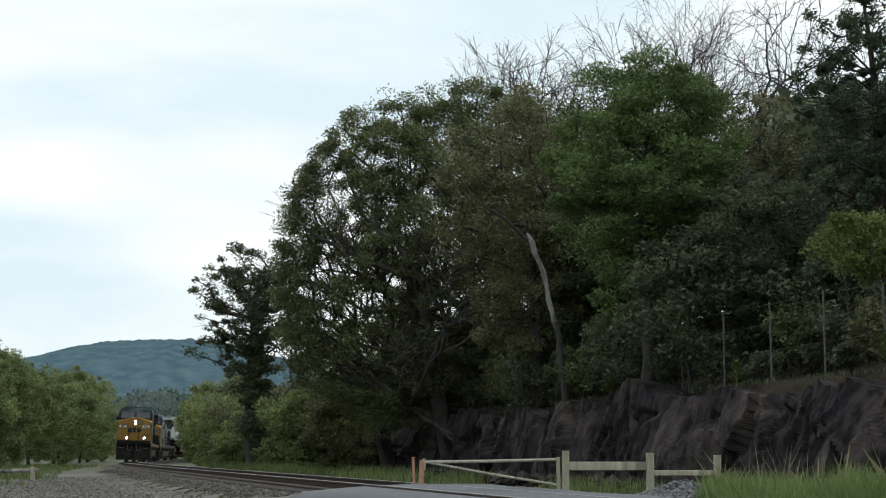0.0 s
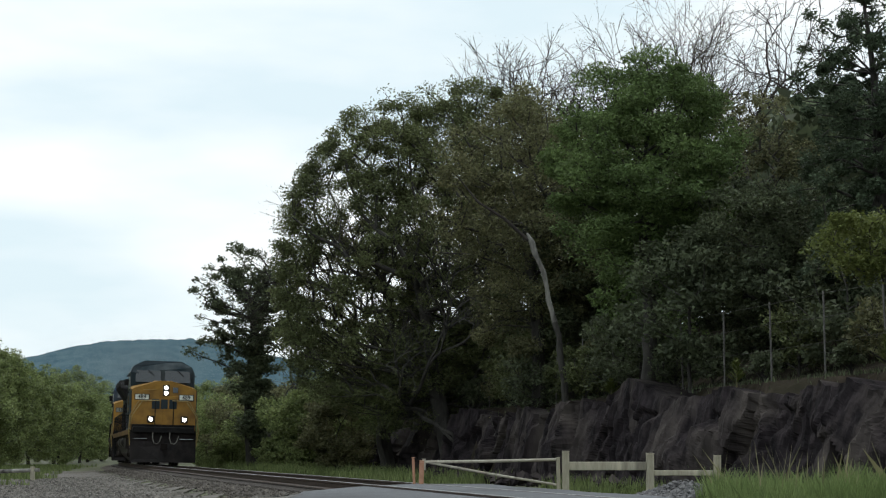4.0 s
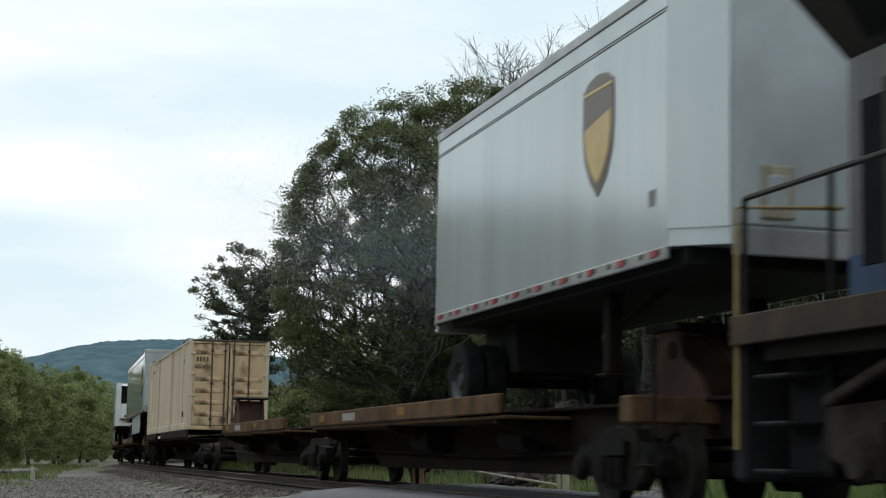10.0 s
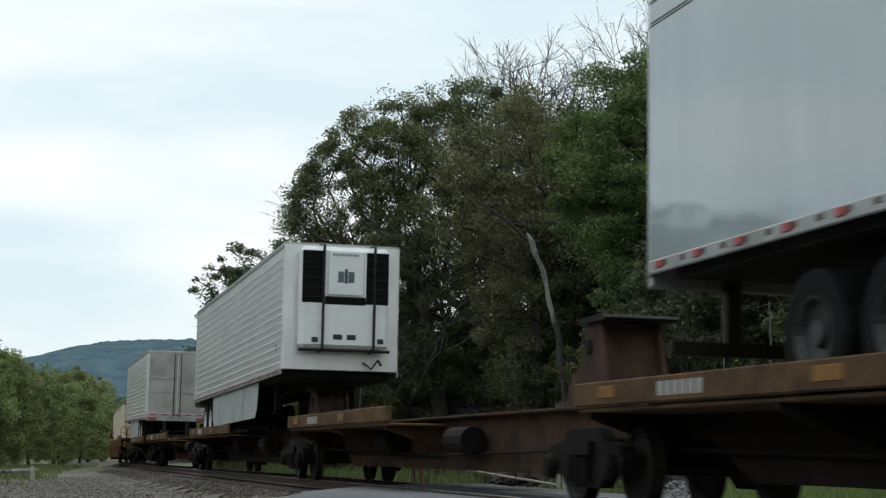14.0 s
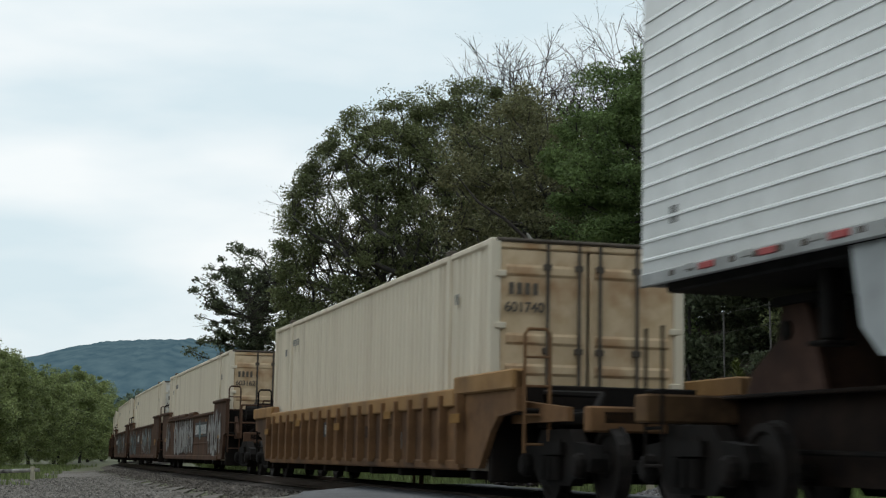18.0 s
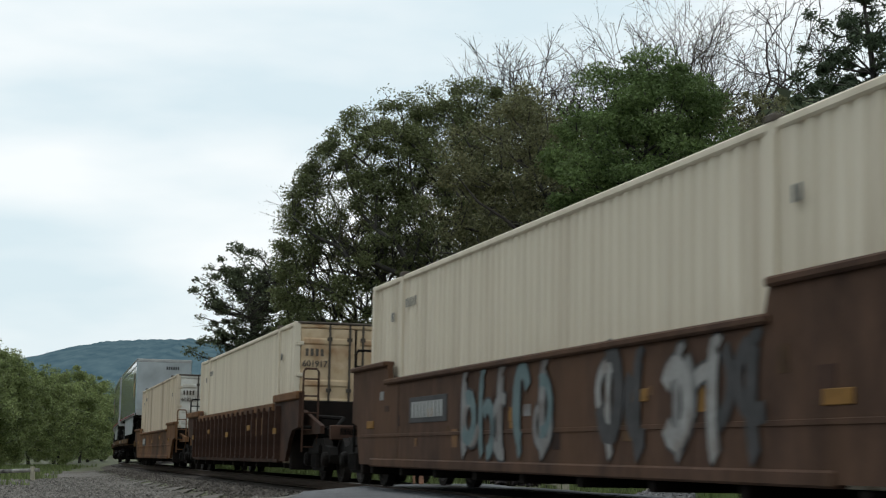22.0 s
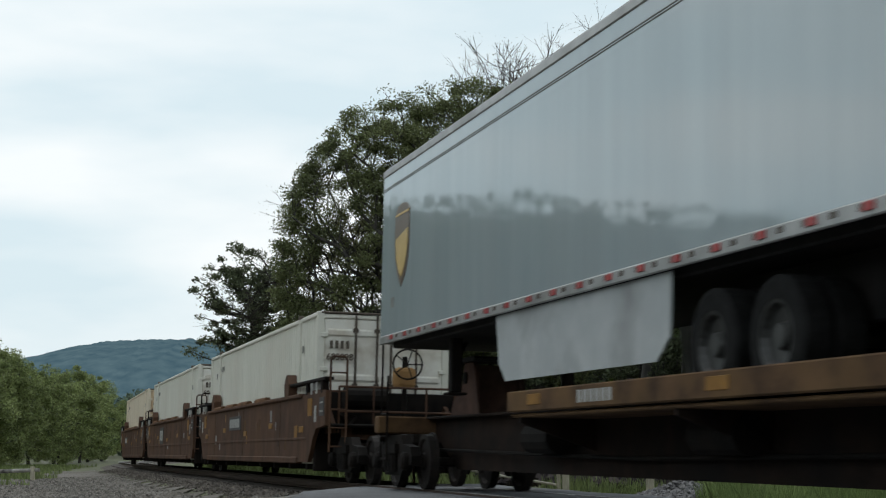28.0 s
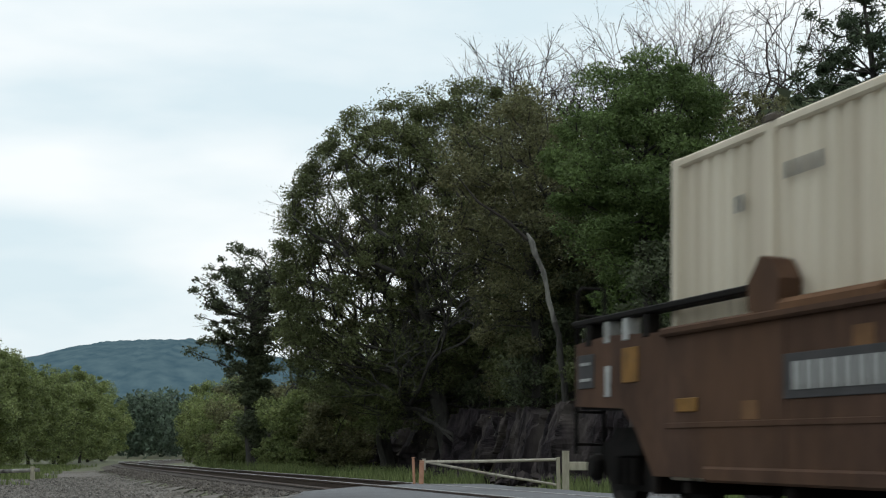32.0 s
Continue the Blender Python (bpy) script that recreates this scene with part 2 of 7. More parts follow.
M["trailer_front"] = surface("plain_trailer_front", (0.42, 0.46, 0.475), (0.50, 0.54, 0.55), scale=1.2, rough=0.45, spec=0.3, stain=(0.26, 0.27, 0.28), stain_scale=0.8, stain_amount=0.5)
M["trim"] = surface("aluminium_trim", (0.3, 0.3, 0.295), (0.46, 0.46, 0.45), scale=3, rough=0.4, metal=0.5, stain=(0.2, 0.195, 0.18), stain_scale=0.9, stain_amount=0.6)
M["steel_skin"] = surface("bright_ribbed_steel", (0.64, 0.64, 0.62), (0.78, 0.78, 0.76), scale=1.2, rough=0.3, metal=0.25, stain=(0.5, 0.49, 0.46), stain_scale=0.5, stain_amount=0.4)
# near-white ribs: the highlights along them are put into the colour
M["rib_highlit"] = surface("polished_steel_rib", (0.78, 0.78, 0.77), (0.88, 0.88, 0.87), scale=3, rough=0.25, metal=0.2)
M["reefer_white"] = surface("white_cooling_unit", (0.70, 0.72, 0.72), (0.80, 0.81, 0.80), scale=2, rough=0.3)
M["skirt"] = surface("side_skirt", (0.36, 0.38, 0.385), (0.45, 0.47, 0.47), scale=1.5, rough=0.5, spec=0.3, stain=(0.18, 0.18, 0.175), stain_scale=0.8, stain_amount=0.7)
M["rim_white"] = surface("white_wheel_rim", (0.55, 0.55, 0.54), (0.7, 0.7, 0.69), scale=5, rough=0.4)


def quilted(name, dark, light):
    """Steel sheet pressed into small diagonal quilting."""
    m = surface(name, dark, light, scale=2.0, rough=0.28, metal=0.7, stain=(0.2, 0.19, 0.17), stain_scale=1.1, stain_amount=0.5)
    n, l = m.node_tree.nodes, m.node_tree.links
    co = n.new("ShaderNodeTexCoord")
    mp = n.new("ShaderNodeMapping")
    mp.inputs["Rotation"].default_value = (radians(45), 0, 0)
    l.new(co.outputs["Object"], mp.inputs["Vector"])
    top = n.new("ShaderNodeMath")
    top.operation = "MINIMUM"
    for k, d in enumerate("YZ"):
        w = n.new("ShaderNodeTexWave")
        w.bands_direction = d
        w.inputs["Scale"].default_value = 5.5
        l.new(mp.outputs["Vector"], w.inputs["Vector"])
        l.new(w.outputs["Fac"], top.inputs[k])
    bp = n.new("ShaderNodeBump")
    bp.inputs["Distance"].default_value = 0.01
    l.new(top.outputs["Value"], bp.inputs["Height"])
    l.new(bp.outputs["Normal"], n["Principled BSDF"].inputs["Normal"])
    return m


M["quilt"] = quilted("quilted_door_steel", (0.4, 0.39, 0.36), (0.52, 0.51, 0.48))
M["tyre"] = surface("tyre_rubber", (0.006, 0.006, 0.006), (0.015, 0.015, 0.015), scale=6, rough=0.9, spec=0.12)
M["rim"] = surface("wheel_rim", (0.03, 0.03, 0.03), (0.08, 0.08, 0.078), scale=5, rough=0.4, metal=0.5)
M["red"] = surface("red_reflector", (0.3, 0.03, 0.03), (0.42, 0.05, 0.045), scale=6, rough=0.35)
M["emblem_brown"] = surface("brown_emblem", (0.09, 0.055, 0.03), (0.13, 0.085, 0.05), scale=3, rough=0.35)
M["emblem_gold"] = surface("gold_emblem", (0.5, 0.33, 0.09), (0.62, 0.43, 0.14), scale=3, rough=0.35)
M["deck_rust"] = surface("rust_brown_deck", (0.05, 0.03, 0.018), (0.13, 0.075, 0.04), scale=2.4, rough=0.85, spec=0.12, stain=(0.16, 0.095, 0.042), stain_scale=1.1, stain_amount=0.6)
M["hitch"] = surface("rust_red_hitch", (0.045, 0.024, 0.018), (0.1, 0.056, 0.042), scale=2.2, rough=0.8, spec=0.15, stain=(0.03, 0.02, 0.016), stain_scale=1.2, stain_amount=0.7)
# rust with the shade under the loads put in; spine_rust is its lit copy
M["spine"] = surface("dark_rust_spine", (0.009, 0.006, 0.005), (0.028, 0.017, 0.012), scale=2.2, rough=0.85, spec=0.12, stain=(0.008, 0.007, 0.007), stain_scale=0.8, stain_amount=0.8)
M["spine_rust"] = surface("rust_brown_spine", (0.03, 0.017, 0.011), (0.085, 0.046, 0.026), scale=2.2, rough=0.85, spec=0.12, stain=(0.012, 0.009, 0.008), stain_scale=0.8, stain_amount=0.7)
M["well_yellow"] = surface("faded_ochre_well", (0.105, 0.055, 0.027), (0.22, 0.118, 0.055), scale=1.8, rough=0.75, spec=0.15, stain=(0.05, 0.03, 0.021), stain_scale=0.55, stain_amount=0.85)
M["well_rust"] = surface("rusted_ochre_well", (0.095, 0.048, 0.026), (0.21, 0.108, 0.053), scale=1.8, rough=0.8, spec=0.12, stain=(0.038, 0.024, 0.018), stain_scale=0.5, stain_amount=0.85)
M["chord_yellow"] = surface("ochre_top_chord", (0.24, 0.13, 0.05), (0.36, 0.21, 0.09), scale=2.0, rough=0.7, spec=0.15, stain=(0.1, 0.06, 0.035), stain_scale=0.8, stain_amount=0.7)
M["well_brown"] = surface("red_brown_well", (0.046, 0.026, 0.018), (0.102, 0.057, 0.038), scale=2.6, rough=0.75, spec=0.12, stain=(0.115, 0.06, 0.032), stain_scale=0.7, stain_amount=0.55, stretch=(1, 1, 0.5))
M["well_dark"] = surface("dark_brown_well", (0.034, 0.018, 0.013), (0.082, 0.043, 0.029), scale=1.8, rough=0.75, spec=0.15, stain=(0.017, 0.011, 0.009), stain_scale=0.8, stain_amount=0.8)
M["mark_orange"] = surface("orange_reflector", (0.16, 0.08, 0.018), (0.28, 0.14, 0.032), scale=5, rough=0.6, spec=0.2)
M["plumage"] = surface("dark_plumage", (0.012, 0.013, 0.016), (0.03, 0.03, 0.034), scale=30, rough=0.6)
M["spray_white"] = surface("white_spray_paint", (0.2, 0.19, 0.18), (0.34, 0.33, 0.31), scale=5, rough=0.7, stain=(0.1, 0.062, 0.042), stain_scale=2.2, stain_amount=0.9)
M["spray_grey"] = surface("grey_spray_paint", (0.14, 0.135, 0.13), (0.24, 0.235, 0.225), scale=4, rough=0.7, stain=(0.09, 0.055, 0.04), stain_scale=2.2, stain_amount=0.9)
M["spray_teal"] = surface("teal_spray_paint", (0.07, 0.115, 0.12), (0.125, 0.175, 0.175), scale=4, rough=0.7)
M["spray_black"] = surface("black_spray_paint", (0.02, 0.02, 0.02), (0.05, 0.045, 0.045), scale=4, rough=0.7)


# ---- mesh helpers ----
def part(name, bm, material, parent=None, label="", loc=None):
    """One bmesh as one mesh object, under its thing if one is given."""
    me = bpy.data.meshes.new(name)
    bm.to_mesh(me)
    bm.free()
    me.materials.append(material)
    ob = new(name, me)
    if parent:
        ob.parent = parent
    if loc:
        ob.location = loc
    if label:
        ob["label"] = label
    return ob


def again(ob, parent, loc=(0, 0, 0), turn=(0, 0, 0)):
    """Another piece on the same mesh."""
    o = new(ob.name.split(".")[0], ob.data)
    o.parent, o.location, o.rotation_euler = parent, loc, turn
    return o


def box(bm, x0, x1, y0, y1, z0, z1):
    v = [bm.verts.new(p) for p in ((x0, y0, z0), (x1, y0, z0), (x1, y1, z0), (x0, y1, z0), (x0, y0, z1), (x1, y0, z1), (x1, y1, z1), (x0, y1, z1))]
    for f in ((3, 2, 1, 0), (4, 5, 6, 7), (0, 1, 5, 4), (1, 2, 6, 5), (2, 3, 7, 6), (3, 0, 4, 7)):
        bm.faces.new([v[i] for i in f])
    return bm


def block(x0, x1, y0, y1, z0, z1, r=0.02, seg=2):
    """A box with rounded edges."""
    bm = box(bmesh.new(), x0, x1, y0, y1, z0, z1)
    bmesh.ops.bevel(bm, geom=bm.edges[:], offset=r, segments=seg, affect="EDGES", profile=0.5)
    return bm


def prism(bm, outline, axis, a, b):
    """An outline pushed along x, y or z from a to b. The outline holds the two other coordinates, in order."""
    def at(p, t):
        return {"x": (t, p[0], p[1]), "y": (p[0], t, p[1]), "z": (p[0], p[1], t)}[axis]
    lo = [bm.verts.new(at(p, a)) for p in outline]
    hi = [bm.verts.new(at(p, b)) for p in outline]
    n = len(outline)
    bm.faces.new(lo)
    bm.faces.new(hi[::-1])
    for i in range(n):
        bm.faces.new((lo[i], hi[i], hi[(i + 1) % n], lo[(i + 1) % n]))
    bmesh.ops.recalc_face_normals(bm, faces=bm.faces[:])
    return bm


def tube(bm, points, radii, n=8, cap=True):
    """A round bar along points."""
    pts = [Vector(p) for p in points]
    if not hasattr(radii, "__len__"):
        radii = [radii] * len(pts)
    rings = []
    for i, p in enumerate(pts):
        d = (pts[min(i + 1, len(pts) - 1)] - pts[max(i - 1, 0)]).normalized()
        u = d.orthogonal().normalized() if i == 0 else (u - d * u.dot(d)).normalized()
        w = d.cross(u)
        rings.append([bm.verts.new(p + (u * math.cos(2 * math.pi * k / n) + w * math.sin(2 * math.pi * k / n)) * radii[i]) for k in range(n)])
    for a, b in zip(rings, rings[1:]):
        for k in range(n):
            bm.faces.new((a[k], a[(k + 1) % n], b[(k + 1) % n], b[k]))
    if cap:
        bm.faces.new(rings[0][::-1])
        bm.faces.new(rings[-1])
    return bm


def lathe(bm, profile, centre, axis="y", n=20):
    """A profile of (radius, offset along the axis) turned round the axis."""
    cx, cy, cz = centre
    rings = []
    for r, o in profile:
        ring = []
        for k in range(n):
            c, s = r * math.cos(2 * math.pi * k / n), r * math.sin(2 * math.pi * k / n)
            ring.append(bm.verts.new({"y": (cx + c, cy + o, cz + s), "x": (cx + o, cy + c, cz + s), "z": (cx + c, cy + s, cz + o)}[axis]))
        rings.append(ring)
    for a, b in zip(rings, rings[1:]):
        for k in range(n):
            bm.faces.new((a[k], a[(k + 1) % n], b[(k + 1) % n], b[k]))
    bm.faces.new(rings[0])
    bm.faces.new(rings[-1])
    bmesh.ops.recalc_face_normals(bm, faces=bm.faces[:])
    return bm


def cloud(name, verts, faces, material, parent=None):
    """A mesh from arrays of triangles or quads."""
    me = bpy.data.meshes.new(name)
    verts, faces = np.asarray(verts, dtype=np.float32), np.asarray(faces, dtype=np.int32)
    k = faces.shape[1]
    me.vertices.add(len(verts))
    me.vertices.foreach_set("co", verts.ravel())
    me.loops.add(faces.size)
    me.loops.foreach_set("vertex_index", faces.ravel())
    me.polygons.add(len(faces))
    me.polygons.foreach_set("loop_start", np.arange(0, faces.size, k, dtype=np.int32))
    me.update(calc_edges=True)
    me.polygons.foreach_set("use_smooth", np.zeros(len(faces), dtype=bool))
    me.materials.append(material)
    ob = new(name, me)
    if parent:
        ob.parent = parent
    return ob


def lettering(text, size, material, parent, m, name="lettering", depth=0.004):
    cu = bpy.data.curves.new("letters", "FONT")
    cu.offset = size * 0.022
    cu.body, cu.size, cu.extrude, cu.align_x, cu.align_y = text, size, depth, "CENTER", "CENTER"
    tmp = bpy.data.objects.new("letters", cu)
    me = bpy.data.meshes.new_from_object(tmp)
    bpy.data.objects.remove(tmp)
    me.materials.append(material)
    o = new(name, me)
    o.parent = parent
    o.matrix_basis = m
    return o


# ---- the line of the track ----
SPEED = 17.979          # metres a second
CANT = -1.17            # lean towards the inside of the bend, degrees
_S = np.arange(-560.0, 700.0, 0.5)


def _heading(s):
    a = radians(15.352)
    c = np.clip(s, 0, 260)
    h = a - (-0.000191 * c + 0.00000644 * c * c)
    return h - 0.00316 * np.clip(s - 260, 0, 130)


_H = _heading(_S)
_X = np.concatenate([[0], np.cumsum(-np.sin((_H[1:] + _H[:-1]) / 2) * 0.5)])
_Y = np.concatenate([[0], np.cumsum(np.cos((_H[1:] + _H[:-1]) / 2) * 0.5)])
_i0 = int(np.argmin(abs(_S)))
_X += 7.168 * math.cos(radians(15.352)) - _X[_i0]
_Y += 7.168 * math.sin(radians(15.352)) - _Y[_i0]


def fall(s):
    a = np.clip(s - 20, 0, 150)
    return -0.0031 * a - 0.000021 * a * a - 0.003 * np.clip(s - 170, 0, 60)


def on_track(s, off=0.0, z=0.0):
    """A point at s metres along the line, off metres towards the road side, z metres over the rails."""
    x, y, h = np.interp(s, _S, _X), np.interp(s, _S, _Y), np.interp(s, _S, _H)
    return Vector((x - math.cos(h) * off, y - math.sin(h) * off, z + float(fall(s))))


def line_x(y):
    return np.interp(y, _Y, _X)


def line_z(y):
    return fall(np.interp(y, _Y, _S))


# ---- the lie of the land ----
def smooth(a, b, t):
    t = np.clip((t - a) / (b - a), 0, 1)
    return t * t * (3 - 2 * t)


def road_edge(y):
    return -1.55 - 0.18 * (29.7 - y)


def land(x, y):
    """Height of the ground: track bed, gravel lot, road, the cutting's bank and the fields."""
    x, y = np.asarray(x, float), np.asarray(y, float)
    o = (line_x(y) - x) * 0.97
    z = np.where(o > 0, -0.34 - 0.16 * smooth(1.7, 3.4, o), -0.34 - 0.08 * smooth(1.7, 3.0, -o))
    wall = smooth(10.3, 11.2, -o) * (1 - smooth(84, 120, y))
    slope = np.clip(-o - 10, 0, 60)
    z = z + wall * 2.6 + wall * (0.09 * slope + 3.2 * smooth(12, 24, -o)) + 0.03 * slope * (1 - wall) * smooth(10, 40, -o)
    road = smooth(-1.3, 0.2, x - road_edge(y)) * (1 - smooth(28.6, 30.6, y + 0.27 * (x - line_x(y)))) * (o > -1.9)
    z = z * (1 - road) + road * -0.075
    far = smooth(60, 200, np.hypot(x, y))
    z = z + line_z(y) * smooth(20, 30, y) * (1 - 0.0 * far)
    return z


def grid_sheet(name, xs, ys, material, lift=0.0, keep=None, second=None, second_where=None):
    gx, gy = np.meshgrid(xs, ys)
    z = land(gx, gy) + lift
    rough = np.array([noise.noise(Vector((a * 0.7, b * 0.7, 3.1))) for a, b in zip(gx.ravel(), gy.ravel())]).reshape(gx.shape)
    z = z + 0.03 * rough
    v = np.stack([gx, gy, z], -1).reshape(-1, 3)
    nx, ny = len(xs), len(ys)
    i = np.arange(nx * ny).reshape(ny, nx)
    f = np.stack([i[:-1, :-1], i[:-1, 1:], i[1:, 1:], i[1:, :-1]], -1).reshape(-1, 4)
    if keep is not None:
        c = v[f].mean(1)
        f = f[keep(c[:, 0], c[:, 1])]
    ob = cloud(name, v, f, material)
    if second:
        c = v[f].mean(1)
        ob.data.materials.append(second)
        ob.data.polygons.foreach_set("material_index", second_where(c[:, 0], c[:, 1]).astype(np.int32))
    ob.data.polygons.foreach_set("use_smooth", np.ones(len(f), dtype=bool))
    return ob


near_x = np.arange(-40, 40, 0.8)
xs = np.concatenate([[-4000, -2500, -1500, -900, -600, -400, -280, -200, -150, -110, -85, -65, -50], near_x, [42, 50, 62, 80, 110, 150, 220, 320, 500, 900, 1800, 4000]])
ys = np.concatenate([[-900, -500, -250, -120, -60, -30, -12], np.arange(0, 130, 0.8), np.arange(131, 260, 4), [270, 300, 350, 420, 520, 700, 1000, 1500, 2400, 4500]])
tagged(grid_sheet("ground", xs, ys, M["ground"], second=M["bank"], second_where=lambda x, y: (line_x(y) - x > -70) & (line_x(y) - x < -9.0) & (y < 110) & (y > -40)),
       "grassy ground with bare forest soil above the cutting", "ground", kind="structure")
tagged(grid_sheet("gravel_lot", np.arange(-42, 6, 0.7), np.arange(4, 96, 0.7), M["gravel"], lift=0.025,
                  keep=lambda x, y: (line_x(y) - x > 2.6) & (x < road_edge(y) + 0.8) & (line_x(y) - x < 15 - 0.09 * np.clip(y - 20, 0, 100) + 2.0 * np.sin(y * 0.35) + np.sin(y * 1.1))),
       "grey crushed-stone lot with brown patches", "gravel", kind="structure")

# the road over the crossing
bm = bmesh.new()
rows = []
for y in np.arange(2.0, 31.6, 0.4):
    left = road_edge(y) if y < 29.0 else road_edge(29.0) + (y - 29.0) * 0.45
    right = line_x(y) + 2.0 + 0.10 * math.sin(y * 1.9)
    row = []
    for k in range(13):
        x = left + (right - left) * k / 12
        crown = -0.05 * (abs(k - 6) / 6) ** 3
        o = line_x(y) - x
        z = -0.022 + crown * (o > 2.5) + float(line_z(y)) - 0.02 * (k in (0, 12))
        row.append(bm.verts.new((x, y, z)))
    rows.append(row)
for a, b in zip(rows, rows[1:]):
    for k in range(12):
        bm.faces.new((a[k], a[k + 1], b[k + 1], b[k]))
road = tagged(part("road", bm, M["asphalt"]), "worn grey asphalt road over the level crossing", "road", kind="structure")


# ---- track ----
def sweep(name, profile, s0, s1, step, material, side=0.0, skip=None):
    """A section (offset, height) drawn along the line."""
    v, f = [], []
    n = len(profile)
    ss = np.arange(s0, s1 + step, step)
    for s in ss:
        for o, z in profile:
            v.append(on_track(float(s), side + o, z + math.tan(radians(-CANT)) * (side + o)))
    for i in range(len(ss) - 1):
        for k in range(n - 1):
            f.append((i * n + k, i * n + k + 1, (i + 1) * n + k + 1, (i + 1) * n + k))
    return cloud(name, np.array(v), f, material)


tagged(sweep("ballast", [(3.0, -0.56), (2.1, -0.42), (1.45, -0.27), (0.0, -0.24), (-1.45, -0.26), (-2.1, -0.36), (-2.9, -0.46)], -80, 420, 2.0, M["bed"]),
       "brown oily ballast bed under the track", "ballast", kind="structure")
rail_section = [(0.07, -0.17), (0.07, -0.155), (0.012, -0.13), (0.012, -0.045), (0.037, -0.035), (0.037, -0.004)]
rail_section = rail_section + [(-a, b) for a, b in rail_section[::-1]]
for side in (0.753, -0.753):
    r = tagged(new("rail"), "steel running rail with a polished head", "rail", group="rails of the track")
    web = sweep("rail_web", rail_section, -80, 420, 2.0, M["rail"], side)
    head = sweep("rail_head", [(0.036, -0.004), (0.03, 0.0), (-0.03, 0.0), (-0.036, -0.004)], -80, 420, 2.0, M["rail_top"], side)
    web.parent = head.parent = r
bm = block(-0.115, 0.115, -1.3, 1.3, -0.34, -0.165, 0.012, 1)
tie = part("tie", bm, M["tie"])
ties = tagged(new("track_ties"), "dark timber ties under the rails", "railway ties", kind="structure")
tie.parent = ties
for k in range(240):
    s = 29.8 + 0.53 * k
    o = tie if k == 0 else again(tie, ties)
    h = float(np.interp(s, _S, _H))
    o.matrix_basis = Matrix.Translation(on_track(s)) @ pose(0, 0, 0, 0, 0, math.degrees(h) + 90 + random.uniform(-1, 1)) @ pose(0, 0, 0, CANT)


def stones(name, places, size, material, label):
    """Loose broken stones, each a small irregular solid."""
    n = len(places)
    rng = np.random.default_rng(len(places))
    base = np.array([(1, 0, 0), (-1, 0, 0), (0, 1, 0), (0, -1, 0), (0, 0, 1), (0, 0, -1)], float)
    faces = np.array([(0, 2, 4), (2, 1, 4), (1, 3, 4), (3, 0, 4), (2, 0, 5), (1, 2, 5), (3, 1, 5), (0, 3, 5)])
    sz = size * rng.uniform(0.5, 1.5, (n, 1, 1))
    v = base[None] * sz * rng.uniform(0.6, 1.2, (n, 6, 3)) + rng.uniform(-0.3, 0.3, (n, 6, 3)) * sz
    a = rng.uniform(0, 6.28, n)
    c, s = np.cos(a)[:, None], np.sin(a)[:, None]
    v = np.stack([v[..., 0] * c - v[..., 1] * s, v[..., 0] * s + v[..., 1] * c, v[..., 2] * 0.8], -1) + np.asarray(places)[:, None, :]
    f = (faces[None] + 6 * np.arange(n)[:, None, None]).reshape(-1, 3)
    return tagged(cloud(name, v.reshape(-1, 3), f, material), label, "stones", kind="stuff")


rng = np.random.default_rng(3)
pts = []
for s in rng.uniform(28, 90, 9000):
    o = rng.choice([rng.uniform(0.9, 3.3), rng.uniform(-3.0, -0.9)])
    z = -0.24 if abs(o) < 1.45 else -0.24 - 0.18 * (abs(o) - 1.45)
    pts.append(on_track(s, o, z))
stones("ballast_stones", np.array(pts), 0.045, M["bed_stone"], "loose brown ballast stones beside the rails")
pts = []
while len(pts) < 20000:
    y = 20 + 50 * rng.uniform() ** 1.4
    x = rng.uniform(-16, road_edge(y) - 0.1)
    if line_x(y) - x > 2.8:
        pts.append((x, y, float(land(x, y)) + 0.035))
stones("lot_stones", np.array(pts), 0.036, M["stone"], "loose stones scattered over the gravel lot")

# gravel heap beside the crossing
pts = []
for _ in range(6500):
    a, r = rng.uniform(0, 6.28), rng.uniform() ** 0.6
    x, y = 4.35 + 1.4 * r * math.cos(a), 29.6 + 1.0 * r * math.sin(a)
    h = 0.42 * (1 - r) ** 0.8 * (1 + 0.25 * math.sin(3 * a))
    pts.append((x, y, float(land(x, y)) + h * rng.uniform(0.75, 1.0)))
stones("gravel_heap", np.array(pts), 0.04, M["stone_fresh"], "low heap of blue-grey crushed stone by the crossing")


